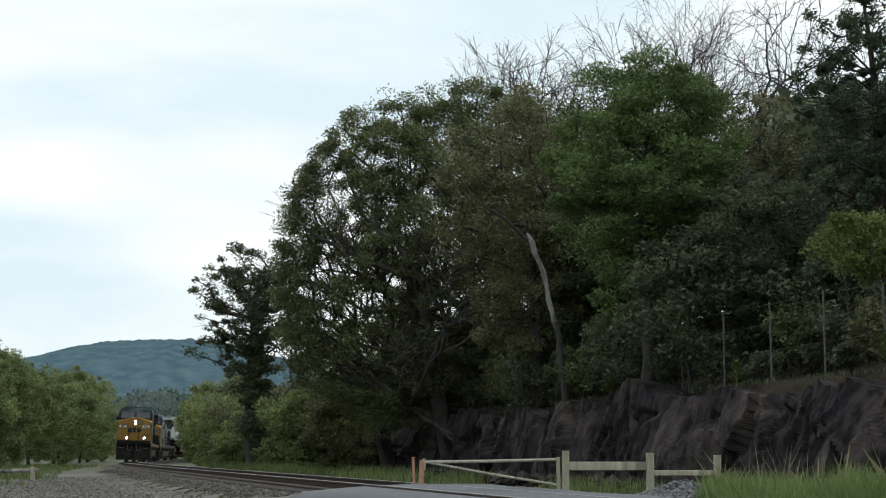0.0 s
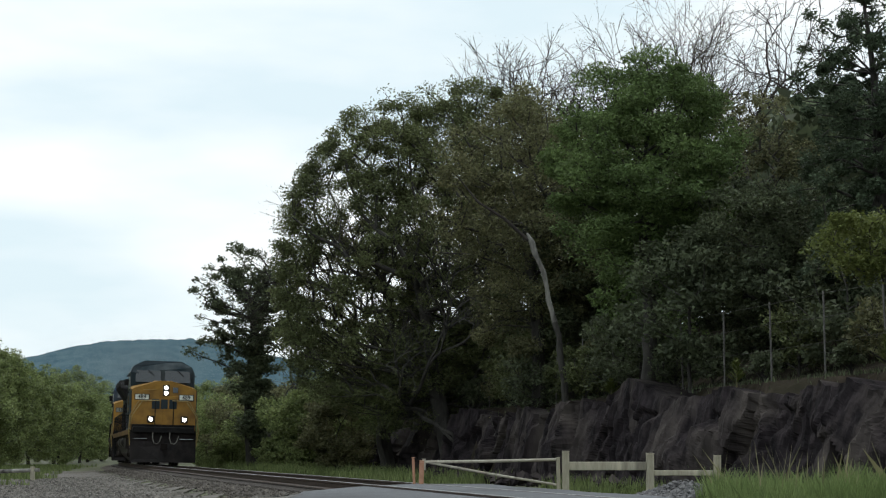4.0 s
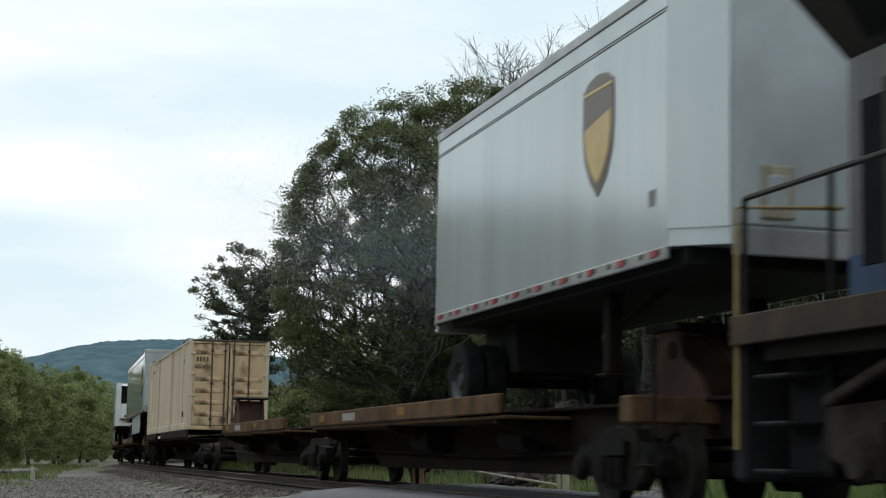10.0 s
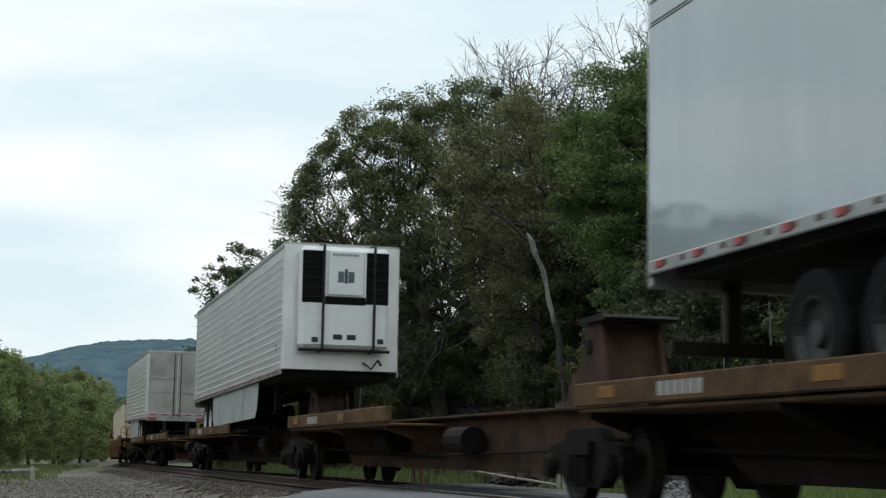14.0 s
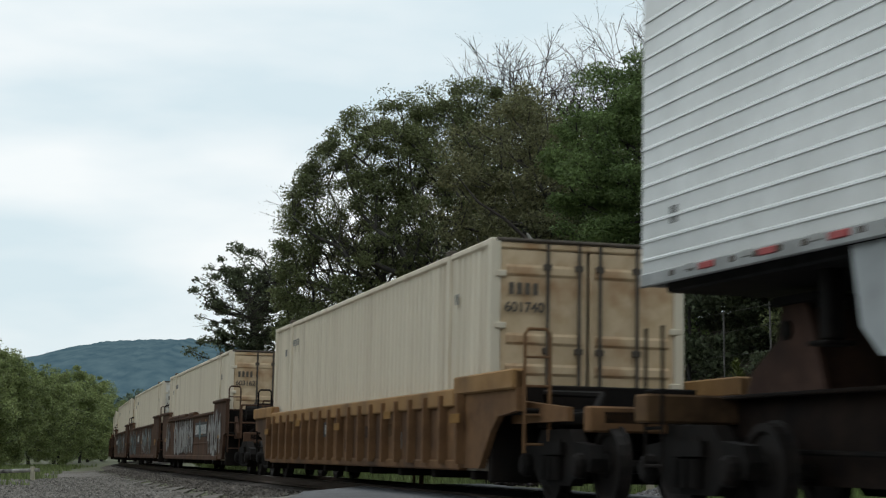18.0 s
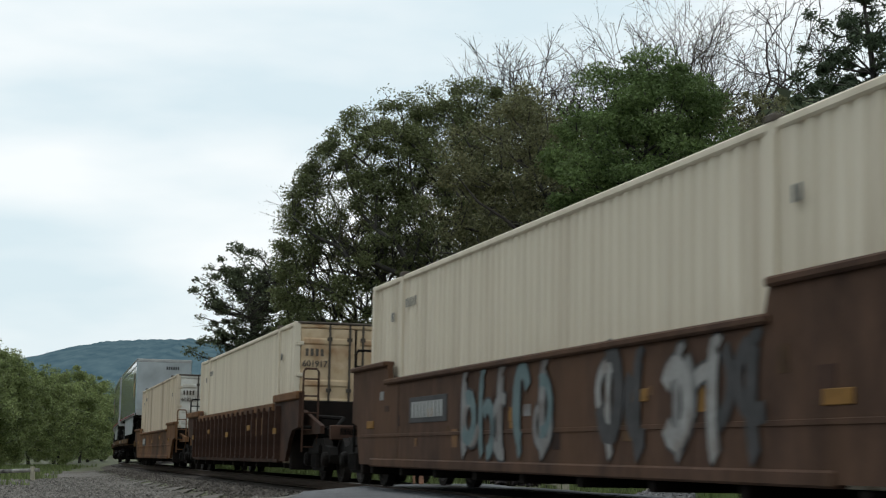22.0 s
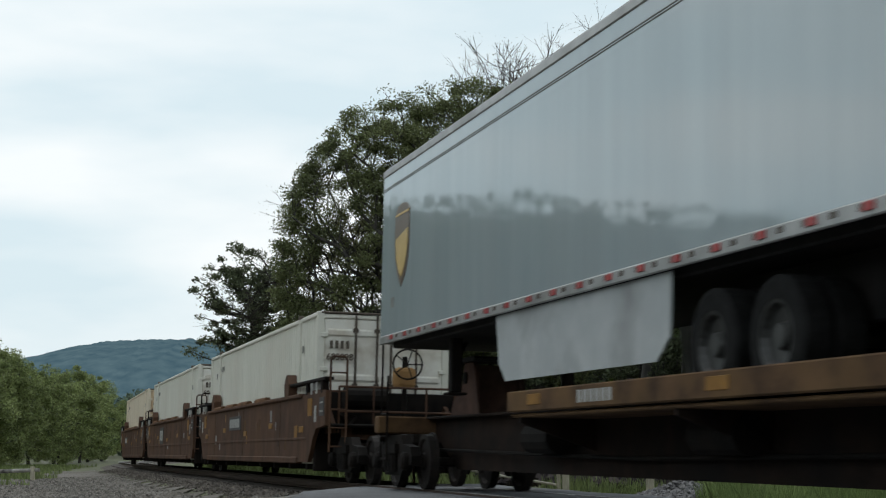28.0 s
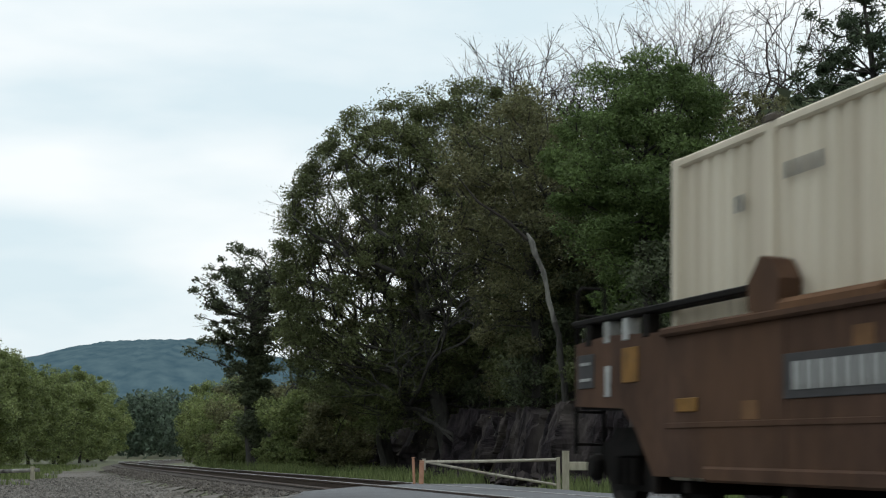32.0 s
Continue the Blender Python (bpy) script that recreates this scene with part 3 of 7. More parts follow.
# ---- rock cutting ----
def rock_face():
    """Sheer broken planes: upright joints part the face into blocks, each set back and tilted on its own, with ledges."""
    ss = np.concatenate([np.arange(4, 62, 0.085), np.arange(62, 100, 0.3)])
    hs = np.linspace(0, 1, 40)

    def blocks(a, z, wide, high, depth, tilt, seed):
        q = noise.voronoi(Vector((a / wide, z / high, seed)))[1][0]
        g = noise.noise(q * 7.3), noise.noise(q * 5.1 + Vector((3, 8, 1))), noise.noise(q * 6.7 + Vector((9, 2, 5)))
        return depth * g[0] + tilt * (g[1] * (a - q.x * wide) + 0.2 * g[2] * (z - q.y * high))

    tops, O = [], []
    for s in ss:
        top = 2.55 + 0.75 * noise.noise(Vector((s * 0.22, 5, 0))) + 0.35 * noise.noise(Vector((s * 0.9, 9, 0))) + 0.12 * noise.noise(Vector((s * 2.7, 1, 0)))
        top *= float(1 - smooth(60, 98, s) * 0.85)
        tops.append(top)
        line = []
        for h in hs:
            z = h * top
            w = 0.12 * noise.noise(Vector((s * 1.3, z * 1.3, 4)))
            a = s + w + 0.06 * z
            slab = blocks(a, z, 2.6, 3.2, 1.1, 0.5, 0.5) + blocks(a, z + w, 1.0, 1.9, 0.55, 0.7, 3.5) + blocks(a, z - w, 0.4, 1.5, 0.2, 0.5, 6.5)
            line.append(-9.7 - 0.7 * h + slab * (0.55 + 0.45 * math.sin(math.pi * min(1, h * 1.1))))
        O.append(line)
    O = np.array(O)
    O[:, 1:-1] = (O[:, :-2] + 2 * O[:, 1:-1] + O[:, 2:]) / 4
    v, f = [], []
    for s, top, line in zip(ss, tops, O):
        for h, o in zip(hs, line):
            z = h * top
            o += 0.06 * noise.fractal(Vector((s, z * 0.8, 2.0)) * 3.4, 1.0, 2.0, 4)
            v.append(on_track(float(s), min(o, -11.8) if h > 0.98 else float(o), -0.42 + z - (0.25 if h > 0.98 else 0)))
    m = len(hs)
    for i in range(len(ss) - 1):
        for k in range(m - 1):
            f.append((i * m + k, (i + 1) * m + k, (i + 1) * m + k + 1, i * m + k + 1))
    return cloud("rock_cutting", np.array(v), f, M["rock"])


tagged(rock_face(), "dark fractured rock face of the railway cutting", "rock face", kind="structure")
pts = []
for _ in range(420):
    s = rng.uniform(24, 80)
    o = -8.2 + rng.uniform(-0.9, 0.6)
    p = on_track(s, o)
    pts.append((p.x, p.y, float(land(p.x, p.y)) + rng.uniform(0, 0.25)))
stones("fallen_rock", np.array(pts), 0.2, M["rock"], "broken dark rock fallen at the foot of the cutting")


# ---- trees ----
def tree(name, base, trunk_top, centre, radii, clumps, leaves, leaf, material, label, leaf_size=0.2, clump_size=0.75, trunk_r=0.22,
         seed=1, bark="bark", droop=0.0, hollow=0.35, flat=0.6, category="tree", power=0.5, lumpy=0.28, group="", twig=0.012, direct=0.2, jit=0.06, dome=None):
    """A trunk that divides into limbs, each ending in a clump of leaves inside an uneven crown."""
    r = np.random.default_rng(seed)
    base, centre, radii = np.array(base, float), np.array(centre, float), np.array(radii, float)
    thing = tagged(new(name), label, category, group)
    thing.location = base
    u = r.normal(size=(clumps, 3))
    u /= np.linalg.norm(u, axis=1)[:, None]
    rad = hollow + (1 - hollow) * r.uniform(size=clumps) ** 0.6
    lump = np.array([1 + lumpy * noise.noise(Vector((a * 1.7 + seed, b * 1.7, c * 1.7))) for a, b, c in u])
    tips = centre + u * radii * (rad * lump)[:, None]
    if dome:
        cx, cz, rx, rz = dome
        over = np.hypot((tips[:, 0] - cx) / rx, (tips[:, 2] - cz) / rz)
        k_ = np.where(over > 1, (0.93 + 0.07 * r.uniform(size=clumps)) / np.maximum(over, 1), 1)
        tips[:, 0], tips[:, 2] = cx + (tips[:, 0] - cx) * k_, cz + (tips[:, 2] - cz) * k_
    tips = tips[tips[:, 2] > base[2] + 0.4]
    top = np.array(trunk_top, float)
    steps = max(4, int(np.linalg.norm(top - base) / 0.9))
    nodes, parent = [], []
    for k in range(steps + 1):
        t = k / steps
        wob = np.array([math.sin(seed + 3 * t), math.cos(seed * 2 + 4 * t), 0]) * 0.12 * math.sin(math.pi * t) * min(2.0, np.linalg.norm(top - base) / 5)
        nodes.append(base + (top - base) * t + wob)
        parent.append(k - 1)
    way = [np.linalg.norm(n_ - nodes[0]) * 0.3 for n_ in nodes]
    order = np.argsort(np.linalg.norm(tips - top, axis=1))
    tip_nodes = []
    for p in tips[order]:
        arr = np.array(nodes)
        d = np.linalg.norm(arr - p, axis=1) + 0.9 * np.clip(arr[:, 2] - p[2] + 0.3, 0, None) + direct * np.array(way)
        d[: max(1, steps // 3)] += 3.0
        j = int(np.argmin(d))
        a = arr[j]
        n = max(1, int(np.linalg.norm(p - a) / 0.8))
        last = j
        for k in range(1, n + 1):
            t = k / n
            sag = np.array([0, 0, 0.16 * math.sin(math.pi * t) * np.linalg.norm(p - a)])
            nodes.append(a + (p - a) * t + sag + (r.normal(size=3) * jit if k < n else 0))
            way.append(way[j] + t * np.linalg.norm(p - a))
            parent.append(last)
            last = len(nodes) - 1
        tip_nodes.append(last)
    weight = np.zeros(len(nodes))
    for t in tip_nodes:
        j = t
        while j >= 0:
            weight[j] += 1
            j = parent[j]
    rr = np.maximum(twig, trunk_r * (weight / max(1, weight[0])) ** power)
    nodes = np.array(nodes) - base
    v, f = [], []
    nside = 6
    ang = np.arange(nside) * 2 * math.pi / nside
    for j in range(1, len(nodes)):
        a, b = nodes[parent[j]], nodes[j]
        d = b - a
        ln = np.linalg.norm(d)
        if ln < 1e-4:
            continue
        d /= ln
        x = np.cross(d, (0.3, 0.9, 0.1))
        x /= np.linalg.norm(x)
        y = np.cross(d, x)
        k0 = len(v)
        ra = min(rr[parent[j]], rr[j] * 1.5)
        if parent[j] == 0:
            ra *= 1.35
        for c, rad_ in ((a, ra), (b, rr[j])):
            v.extend(c + (x * math.cos(t) + y * math.sin(t)) * rad_ for t in ang)
        f.extend((k0 + k, k0 + (k + 1) % nside, k0 + nside + (k + 1) % nside, k0 + nside + k) for k in range(nside))
    trunk = cloud("trunk", np.array(v), f, M[bark], thing)
    trunk.data.polygons.foreach_set("use_smooth", np.ones(len(f), dtype=bool))
    if leaves:
        n = len(tip_nodes)
        per = r.multinomial(leaves, r.dirichlet(np.full(n, 3.0)))
        own = np.repeat(np.arange(n), per)
        size = (clump_size * r.uniform(0.55, 1.35, n))[own]
        g = r.normal(size=(leaves, 3))
        g /= np.linalg.norm(g, axis=1)[:, None]
        g *= (r.uniform(size=leaves) ** 0.45)[:, None]
        g[:, 2] *= flat
        c = nodes[np.array(tip_nodes)][own] + g * size[:, None]
        if droop:
            c[:, 2] -= droop * r.uniform(size=leaves) ** 2
        d1 = r.normal(size=(leaves, 3))
        d1[:, 2] *= 0.6
        d1 /= np.linalg.norm(d1, axis=1)[:, None]
        d2 = np.cross(d1, r.normal(size=(leaves, 3)))
        d2 /= np.linalg.norm(d2, axis=1)[:, None]
        ls = (leaf_size * r.uniform(0.6, 1.3, leaves))[:, None]
        q = np.stack([c - d1 * ls * 0.55, c + d1 * ls * 0.55, c + d2 * ls * 0.55], 1)
        fq = np.arange(leaves * 3).reshape(-1, 3)
        cloud("crown", q.reshape(-1, 3), fq, M[material], thing)
    return thing


def at(x, y):
    return (x, y, float(land(x, y)) - 0.1)


G = "trees above the cutting"
DOME = (0.55, 7.4, 7.4, 8.9)
tree("oak_tree", at(0.4, 66), (-1.0, 66.5, 7.0), (-2.2, 67, 8.2), (5.8, 3.2, 7.2), 900, 185000, 0.2, "leaf_oak", "broad oak with dark limbs and a thinning green crown", leaf_size=0.1, clump_size=0.52, trunk_r=0.36, seed=11, direct=0.35, group=G, hollow=0.66, lumpy=0.06, dome=DOME, flat=0.75)
tree("oak_tree", at(3.0, 68), (2.0, 68.5, 9.0), (1.6, 69, 10.0), (5.4, 4.0, 6.6), 560, 140000, 0.2, "leaf_oak", "tall oak with a full rounded green crown", leaf_size=0.11, clump_size=0.58, trunk_r=0.34, seed=12, group=G, hollow=0.6, lumpy=0.06, dome=DOME, flat=0.75)
tree("oak_tree", at(-2.2, 70), (-2.8, 70, 5.0), (-3.4, 70, 7.4), (3.4, 2.4, 3.8), 420, 30000, 0.2, "leaf_olive", "low spreading oak with bare lower limbs", leaf_size=0.1, clump_size=0.36, trunk_r=0.24, seed=22, direct=0.35, group=G, hollow=0.7, lumpy=0.1, dome=DOME, flat=0.75)
tree("oak_tree", at(3.4, 58), (3.0, 58, 8.5), (2.9, 58, 8.8), (3.1, 3.0, 4.7), 300, 58000, 0.2, "leaf_olive", "slender olive-brown tree in the wood's edge", leaf_size=0.105, clump_size=0.55, trunk_r=0.24, seed=13, group=G, flat=0.7)
tree("maple_tree", at(6.0, 48), (6.1, 48, 9.0), (6.0, 48, 8.7), (2.9, 2.8, 3.6), 330, 105000, 0.19, "leaf_bright", "bright green maple with a dense layered crown", leaf_size=0.1, clump_size=0.58, trunk_r=0.2, seed=14, group=G, flat=0.6, lumpy=0.2)
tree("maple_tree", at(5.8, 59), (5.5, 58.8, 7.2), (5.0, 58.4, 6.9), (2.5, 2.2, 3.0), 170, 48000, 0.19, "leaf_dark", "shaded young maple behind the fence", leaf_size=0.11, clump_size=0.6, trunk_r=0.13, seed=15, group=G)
tree("oak_tree", at(10.4, 53), (10.2, 53, 9.0), (10.2, 53.5, 9.0), (2.7, 2.4, 3.6), 320, 26000, 0.19, "leaf_olive", "open-crowned olive tree with sky between its limbs", leaf_size=0.1, clump_size=0.36, trunk_r=0.22, seed=16, group=G, hollow=0.5, flat=0.8)
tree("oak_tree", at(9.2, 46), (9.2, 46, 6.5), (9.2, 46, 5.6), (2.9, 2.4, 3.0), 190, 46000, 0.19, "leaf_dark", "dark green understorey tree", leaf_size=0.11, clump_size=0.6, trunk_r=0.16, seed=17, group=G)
tree("pine_tree", at(11.9, 43), (11.3, 43, 13.4), (11.5, 43, 8.6), (1.9, 1.7, 5.2), 300, 56000, 0.2, "needle", "dark pine with ragged tufted boughs", leaf_size=0.1, clump_size=0.27, trunk_r=0.2, seed=18, group=G, hollow=0.3, flat=0.85, lumpy=0.5)
tree("pine_tree", at(14.2, 48), (14.2, 48, 10.5), (14.2, 48, 8.0), (2.4, 2.2, 4.2), 150, 34000, 0.2, "needle", "second dark pine deeper in the wood", leaf_size=0.13, clump_size=0.4, trunk_r=0.22, seed=28, flat=0.7, group=G, hollow=0.3)
tree("oak_tree", at(6.5, 60), (6.5, 60, 9.5), (6.6, 60, 9.0), (3.4, 3.0, 4.4), 280, 56000, 0.2, "leaf_oak", "oak standing back in the wood", leaf_size=0.12, clump_size=0.6, trunk_r=0.26, seed=19, group=G, flat=0.75)


def bare_tree(base, height, spread, seed, leaves, bark="twig", thick=0.36):
    """A tree forking again and again into fine twigs, with the last leaves at some of the tips."""
    r = np.random.default_rng(seed)
    thing = tagged(new("bare_tree"), "half-bare tree with fine dark twigs and few leaves", "tree", "half-bare trees on the hill")
    thing.location = base
    segs, tips = [], []

    def grow(p, d, ln, rad, level):
        n = 4 if level < 4 else 3
        for k in range(n):
            d = d + r.normal(size=3) * 0.19 + np.array([0, 0, 0.03])
            d /= np.linalg.norm(d)
            q = p + d * ln / n
            segs.append((p, q, rad * (1 - 0.08 * k), rad * (0.92 - 0.08 * k)))
            p = q
            if level >= 4 and k < 2 and r.uniform() < 0.8:
                e = d + r.normal(size=3) * 0.55
                e /= np.linalg.norm(e)
                q2 = p + e * ln * r.uniform(0.35, 0.7)
                segs.append((p, q2, max(0.009, rad * 0.5), 0.006))
                tips.append(q2)
        if level == 7:
            tips.append(p)
            return
        m = 3 if (level < 1 or r.uniform() < 0.3) else 2
        a0 = r.uniform(0, 6.28)
        x = np.cross(d, (0.31, 0.87, 0.2))
        x /= np.linalg.norm(x)
        y = np.cross(d, x)
        for k in range(m):
            a = a0 + 6.28 * k / m + r.normal() * 0.3
            lean = spread * r.uniform(0.55, 1.4) * (0.85 if level == 0 else 1)
            e = d * math.cos(lean) + (x * math.cos(a) + y * math.sin(a)) * math.sin(lean)
            grow(p, e, ln * r.uniform(0.66, 0.95), max(0.012, rad * (0.7 if m == 2 else 0.6)), level + 1)

    grow(np.zeros(3), np.array([0.02, 0, 1.0]), height * 0.3, thick, 0)
    v, f = [], []
    for a, b, ra, rb in segs:
        d = (b - a) / np.linalg.norm(b - a)
        x = np.cross(d, (0.3, 0.9, 0.1))
        x /= np.linalg.norm(x)
        y = np.cross(d, x)
        k0, ns = len(v), 6 if ra > 0.05 else 3
        for c, rr in ((a, ra), (b, rb)):
            v.extend(c + (x * math.cos(6.283 * i / ns) + y * math.sin(6.283 * i / ns)) * rr for i in range(ns))
        f.extend((k0 + i, k0 + (i + 1) % ns, k0 + ns + (i + 1) % ns, k0 + ns + i) for i in range(ns))
    V = np.array(v)
    V *= height / V[:, 2].max()
    cloud("trunk", V, f, M[bark], thing)
    T = np.array(tips)[r.integers(0, len(tips), leaves)] * (height / np.array(v)[:, 2].max()) + r.normal(size=(leaves, 3)) * 0.13
    d1, d2 = r.normal(size=(leaves, 3)) * 0.026, r.normal(size=(leaves, 3)) * 0.026
    cloud("crown", np.stack([T - d1, T + d1, T + d2], 1).reshape(-1, 3), np.arange(leaves * 3).reshape(-1, 3), M["leaf_olive"], thing)


for k, (x, y, top_z, spread) in enumerate([(1.7, 78, 20.0, 0.6), (3.6, 76, 19.8, 0.58), (5.8, 75, 19.6, 0.55), (8.2, 74, 22.0, 0.48), (11.3, 73, 22.6, 0.5), (14.6, 74, 22.0, 0.5), (17.6, 71, 19.5, 0.45), (7.0, 71, 18.8, 0.55), (13.0, 69, 19.6, 0.52)]):
    b = at(x, y)
    bare_tree(b, top_z - b[2], spread, 31 + k, 3000, "twig", 0.3)
for k, (x, y, top_z, spread, thick) in enumerate([(-2.4, 70, 10.4, 0.52, 0.28), (-0.4, 72, 12.0, 0.5, 0.28), (-9.6, 83, 10.6, 0.27, 0.16)]):
    b = at(x, y)
    bare_tree(b, top_z - b[2], spread, 61 + k, 1500, "bark", thick)
# sumac at the fence
tree("sumac", at(9.5, 32.4), (8.7, 32.1, 4.6), (8.55, 32.1, 4.7), (1.1, 1.0, 0.75), 60, 9000, 0.2, "leaf_sumac", "yellow-green sumac with drooping compound leaves", leaf_size=0.085, clump_size=0.36, trunk_r=0.028, seed=41, flat=0.35, droop=0.25, category="shrub")
# tree by the line, its trunk wrapped in creeper
tree("creeper_tree", at(-9.5, 82), (-9.6, 82, 8.0), (-9.9, 82, 7.2), (2.5, 2.2, 3.8), 210, 26000, 0.22, "leaf_dark", "dark ragged tree by the line with bare top twigs", leaf_size=0.14, clump_size=0.42, lumpy=0.6, trunk_r=0.3, seed=42, hollow=0.4, group="")
tree("creeper_column", at(-9.3, 81.6), (-9.3, 81.6, 5.2), (-9.3, 81.6, 2.8), (0.75, 0.75, 3.0), 80, 13000, 0.2, "leaf_dark", "creeper climbing thickly round a trunk", leaf_size=0.16, clump_size=0.5, trunk_r=0.1, seed=43, category="creeper")
# shrubs behind the fence and along the line
shrubs = []
for k in range(15):
    s = 18 + k * 4.7
    o = -11.0 - rng.uniform(0, 4.5)
    p = on_track(s, o)
    h = rng.uniform(1.3, 2.4)
    # mostly the dark leaf: shade below the canopy, put into the colour
    shrubs.append((p.x, p.y, h, rng.choice(["leaf_dark", "leaf_dark", "leaf_dark", "leaf_bright"]), 3000))
for x, y, h in [(-16.4, 118, 2.7), (-15.4, 113, 2.4), (-18.1, 126, 2.9), (-13.6, 106, 2.2), (-12.0, 98, 1.8), (-8.0, 93, 2.7), (-6.0, 88, 2.6), (-4.6, 84, 2.4), (-9.8, 97, 2.4), (-3.4, 80, 2.2), (-5.2, 96, 3.2), (-2.6, 88, 3.0), (-19.9, 140, 3.0), (-1.6, 77, 2.0), (-11.2, 104, 2.6), (-7.6, 79, 2.0), (-6.2, 76, 2.1), (-4.8, 73.5, 1.8), (-10.8, 84, 1.1)]:
    shrubs.append((x, y, h, rng.choice(["leaf_field", "leaf_field", "leaf_field", "leaf_olive"]), 7000))
for k in range(16):
    p = on_track(56 + k * 2.2, -12.2 - rng.uniform(0, 4))
    shrubs.append((p.x, p.y, rng.uniform(1.2, 2.2), rng.choice(["leaf_dark", "leaf_oak"]), 4000))
for k in range(18):
    p = on_track(14 + k * 3.8 + rng.uniform(-0.8, 0.8), -11.35 - rng.uniform(0, 0.5))
    shrubs.append((p.x, p.y, rng.uniform(0.35, 0.85), rng.choice(["leaf_dark", "leaf_dark", "leaf_oak"]), 900))
for k in range(26):
    p = on_track(14 + k * 2.7 + rng.uniform(-0.7, 0.7), -12.0 - rng.uniform(0, 5.5))
    shrubs.append((p.x, p.y, rng.uniform(0.5, 1.1), rng.choice(["leaf_dark", "leaf_dark", "leaf_oak", "leaf_olive"]), 1300))
for k in range(22):
    p = on_track(48 + k * 1.9 + rng.uniform(-0.7, 0.7), -10.9 - rng.uniform(0, 0.9))
    shrubs.append((p.x, p.y, rng.uniform(0.6, 1.3), rng.choice(["leaf_dark", "leaf_oak", "leaf_olive"]), 1600))
for k, (x, y, h, m, n) in enumerate(shrubs):
    b = at(x, y)
    tree("shrub", b, (x, y, b[2] + h), (x, y, b[2] + h * 1.05), (h * 0.85, h * 0.8, h), 46, int(n * 1.7), 0.2, m, "wild shrub at the edge of the wood", leaf_size=0.085 + 0.035 * h, clump_size=0.26 * h + 0.1, trunk_r=0.02 + 0.015 * h, seed=100 + k, hollow=0.4, category="shrub", group="wild shrubs")
# woods past the gravel lot
k = 0
for x, y, h in [(-38.5, 128, 9.5), (-42, 140, 10.2), (-44.5, 150, 9.8), (-43.0, 158, 9.6), (-46, 168, 10.5), (-45, 178, 9.6), (-44.0, 188, 9.6), (-47.0, 198, 9.4), (-47.0, 212, 9.8), (-49, 226, 9.8), (-50, 240, 9.6), (-34.5, 119, 9.0), (-33, 108, 9.0)]:
    b = at(x, y)
    h *= 1.16 if y > 130 else 1.02
    r_ = h * 0.4
    tree("field_tree", b, (x, y, b[2] + h * 0.6), (x, y, b[2] + h * 0.5), (r_, r_, h * 0.52), 190, 42000, 0.3, "leaf_field", "rounded green tree at the edge of the field", leaf_size=0.2, clump_size=0.85, trunk_r=0.2, seed=200 + k, hollow=0.5, group="trees past the gravel lot")
    k += 1


for x, y, h in [(-20.9, 145, 7.6), (-17.6, 140, 7.8), (-15.0, 132, 7.0), (-13.2, 124, 6.6), (-18.9, 158, 9.0)]:
    b = at(x, y)
    tree("line_side_tree", b, (x, y, b[2] + h * 0.6), (x, y, b[2] + h * 0.52), (h * 0.36, h * 0.36, h * 0.5), 150, 26000, 0.3, "leaf_field" if k % 2 else "leaf_olive", "bushy pale green tree close beside the line", leaf_size=0.17, clump_size=0.7, trunk_r=0.14, seed=240 + k, hollow=0.5, group="trees beside the line")
    k += 1


def far_woods(name, places, material, label, per=900, size=0.8):
    r = np.random.default_rng(len(places))
    P = np.asarray(places, float)
    n = len(P)
    g = r.normal(size=(n, per, 3))
    g /= np.linalg.norm(g, axis=2)[..., None]
    g *= (0.55 + 0.45 * r.uniform(size=(n, per, 1)))
    c = np.stack([P[:, None, 0] + g[..., 0] * P[:, None, 3] * 0.42, P[:, None, 1] + g[..., 1] * P[:, None, 3] * 0.42,
                  P[:, None, 2] + P[:, None, 3] * (0.5 + 0.5 * g[..., 2])], -1).reshape(-1, 3)
    m = len(c)
    d1 = r.normal(size=(m, 3))
    d1 /= np.linalg.norm(d1, axis=1)[:, None]
    d2 = np.cross(d1, r.normal(size=(m, 3)))
    d2 /= np.linalg.norm(d2, axis=1)[:, None]
    s = size * r.uniform(0.6, 1.4, (m, 1))
    q = np.stack([c - d1 * s, c + d1 * s, c + d2 * s * 1.1], 1).reshape(-1, 3)
    return tagged(cloud(name, q, np.arange(m * 3).reshape(-1, 3), M[material]), label, "woods", kind="stuff")


places = []
for k in range(60):
    y = rng.uniform(280, 420)
    x = -0.225 * y + rng.uniform(-40, 45)
    places.append((x, y, -1.5, rng.uniform(10, 14)))
for k in range(60):
    y = rng.uniform(450, 800)
    places.append((-0.2 * y + rng.uniform(-90, 90), y, -2, rng.uniform(12, 19)))
far_woods("far_woods", places, "leaf_far_haze", "distant green woods in the valley", 1500, 0.42)
places = []
for k in range(420):
    a = radians(rng.uniform(111.5, 262))
    d = rng.uniform(100, 130)
    places.append((d * math.cos(a), d * math.sin(a), -0.8, 1.4 + d * math.tan(radians(rng.uniform(8.7, 9.9)))))
for k in range(45):
    a = radians(rng.uniform(109.6, 114))
    d = rng.uniform(132, 172)
    places.append((d * math.cos(a), d * math.sin(a), -0.8, 1.4 + d * math.tan(radians(rng.uniform(7.6, 9.0)))))
far_woods("woods_behind_road", places, "leaf_far_haze", "green woods across the road from the track", 620, 0.6)
places = []
for k in range(270):
    s = rng.uniform(-40, 70)
    p = on_track(s, -rng.uniform(19, 52))
    places.append((p.x, p.y, float(land(p.x, p.y)), rng.uniform(4.5, 8.0)))
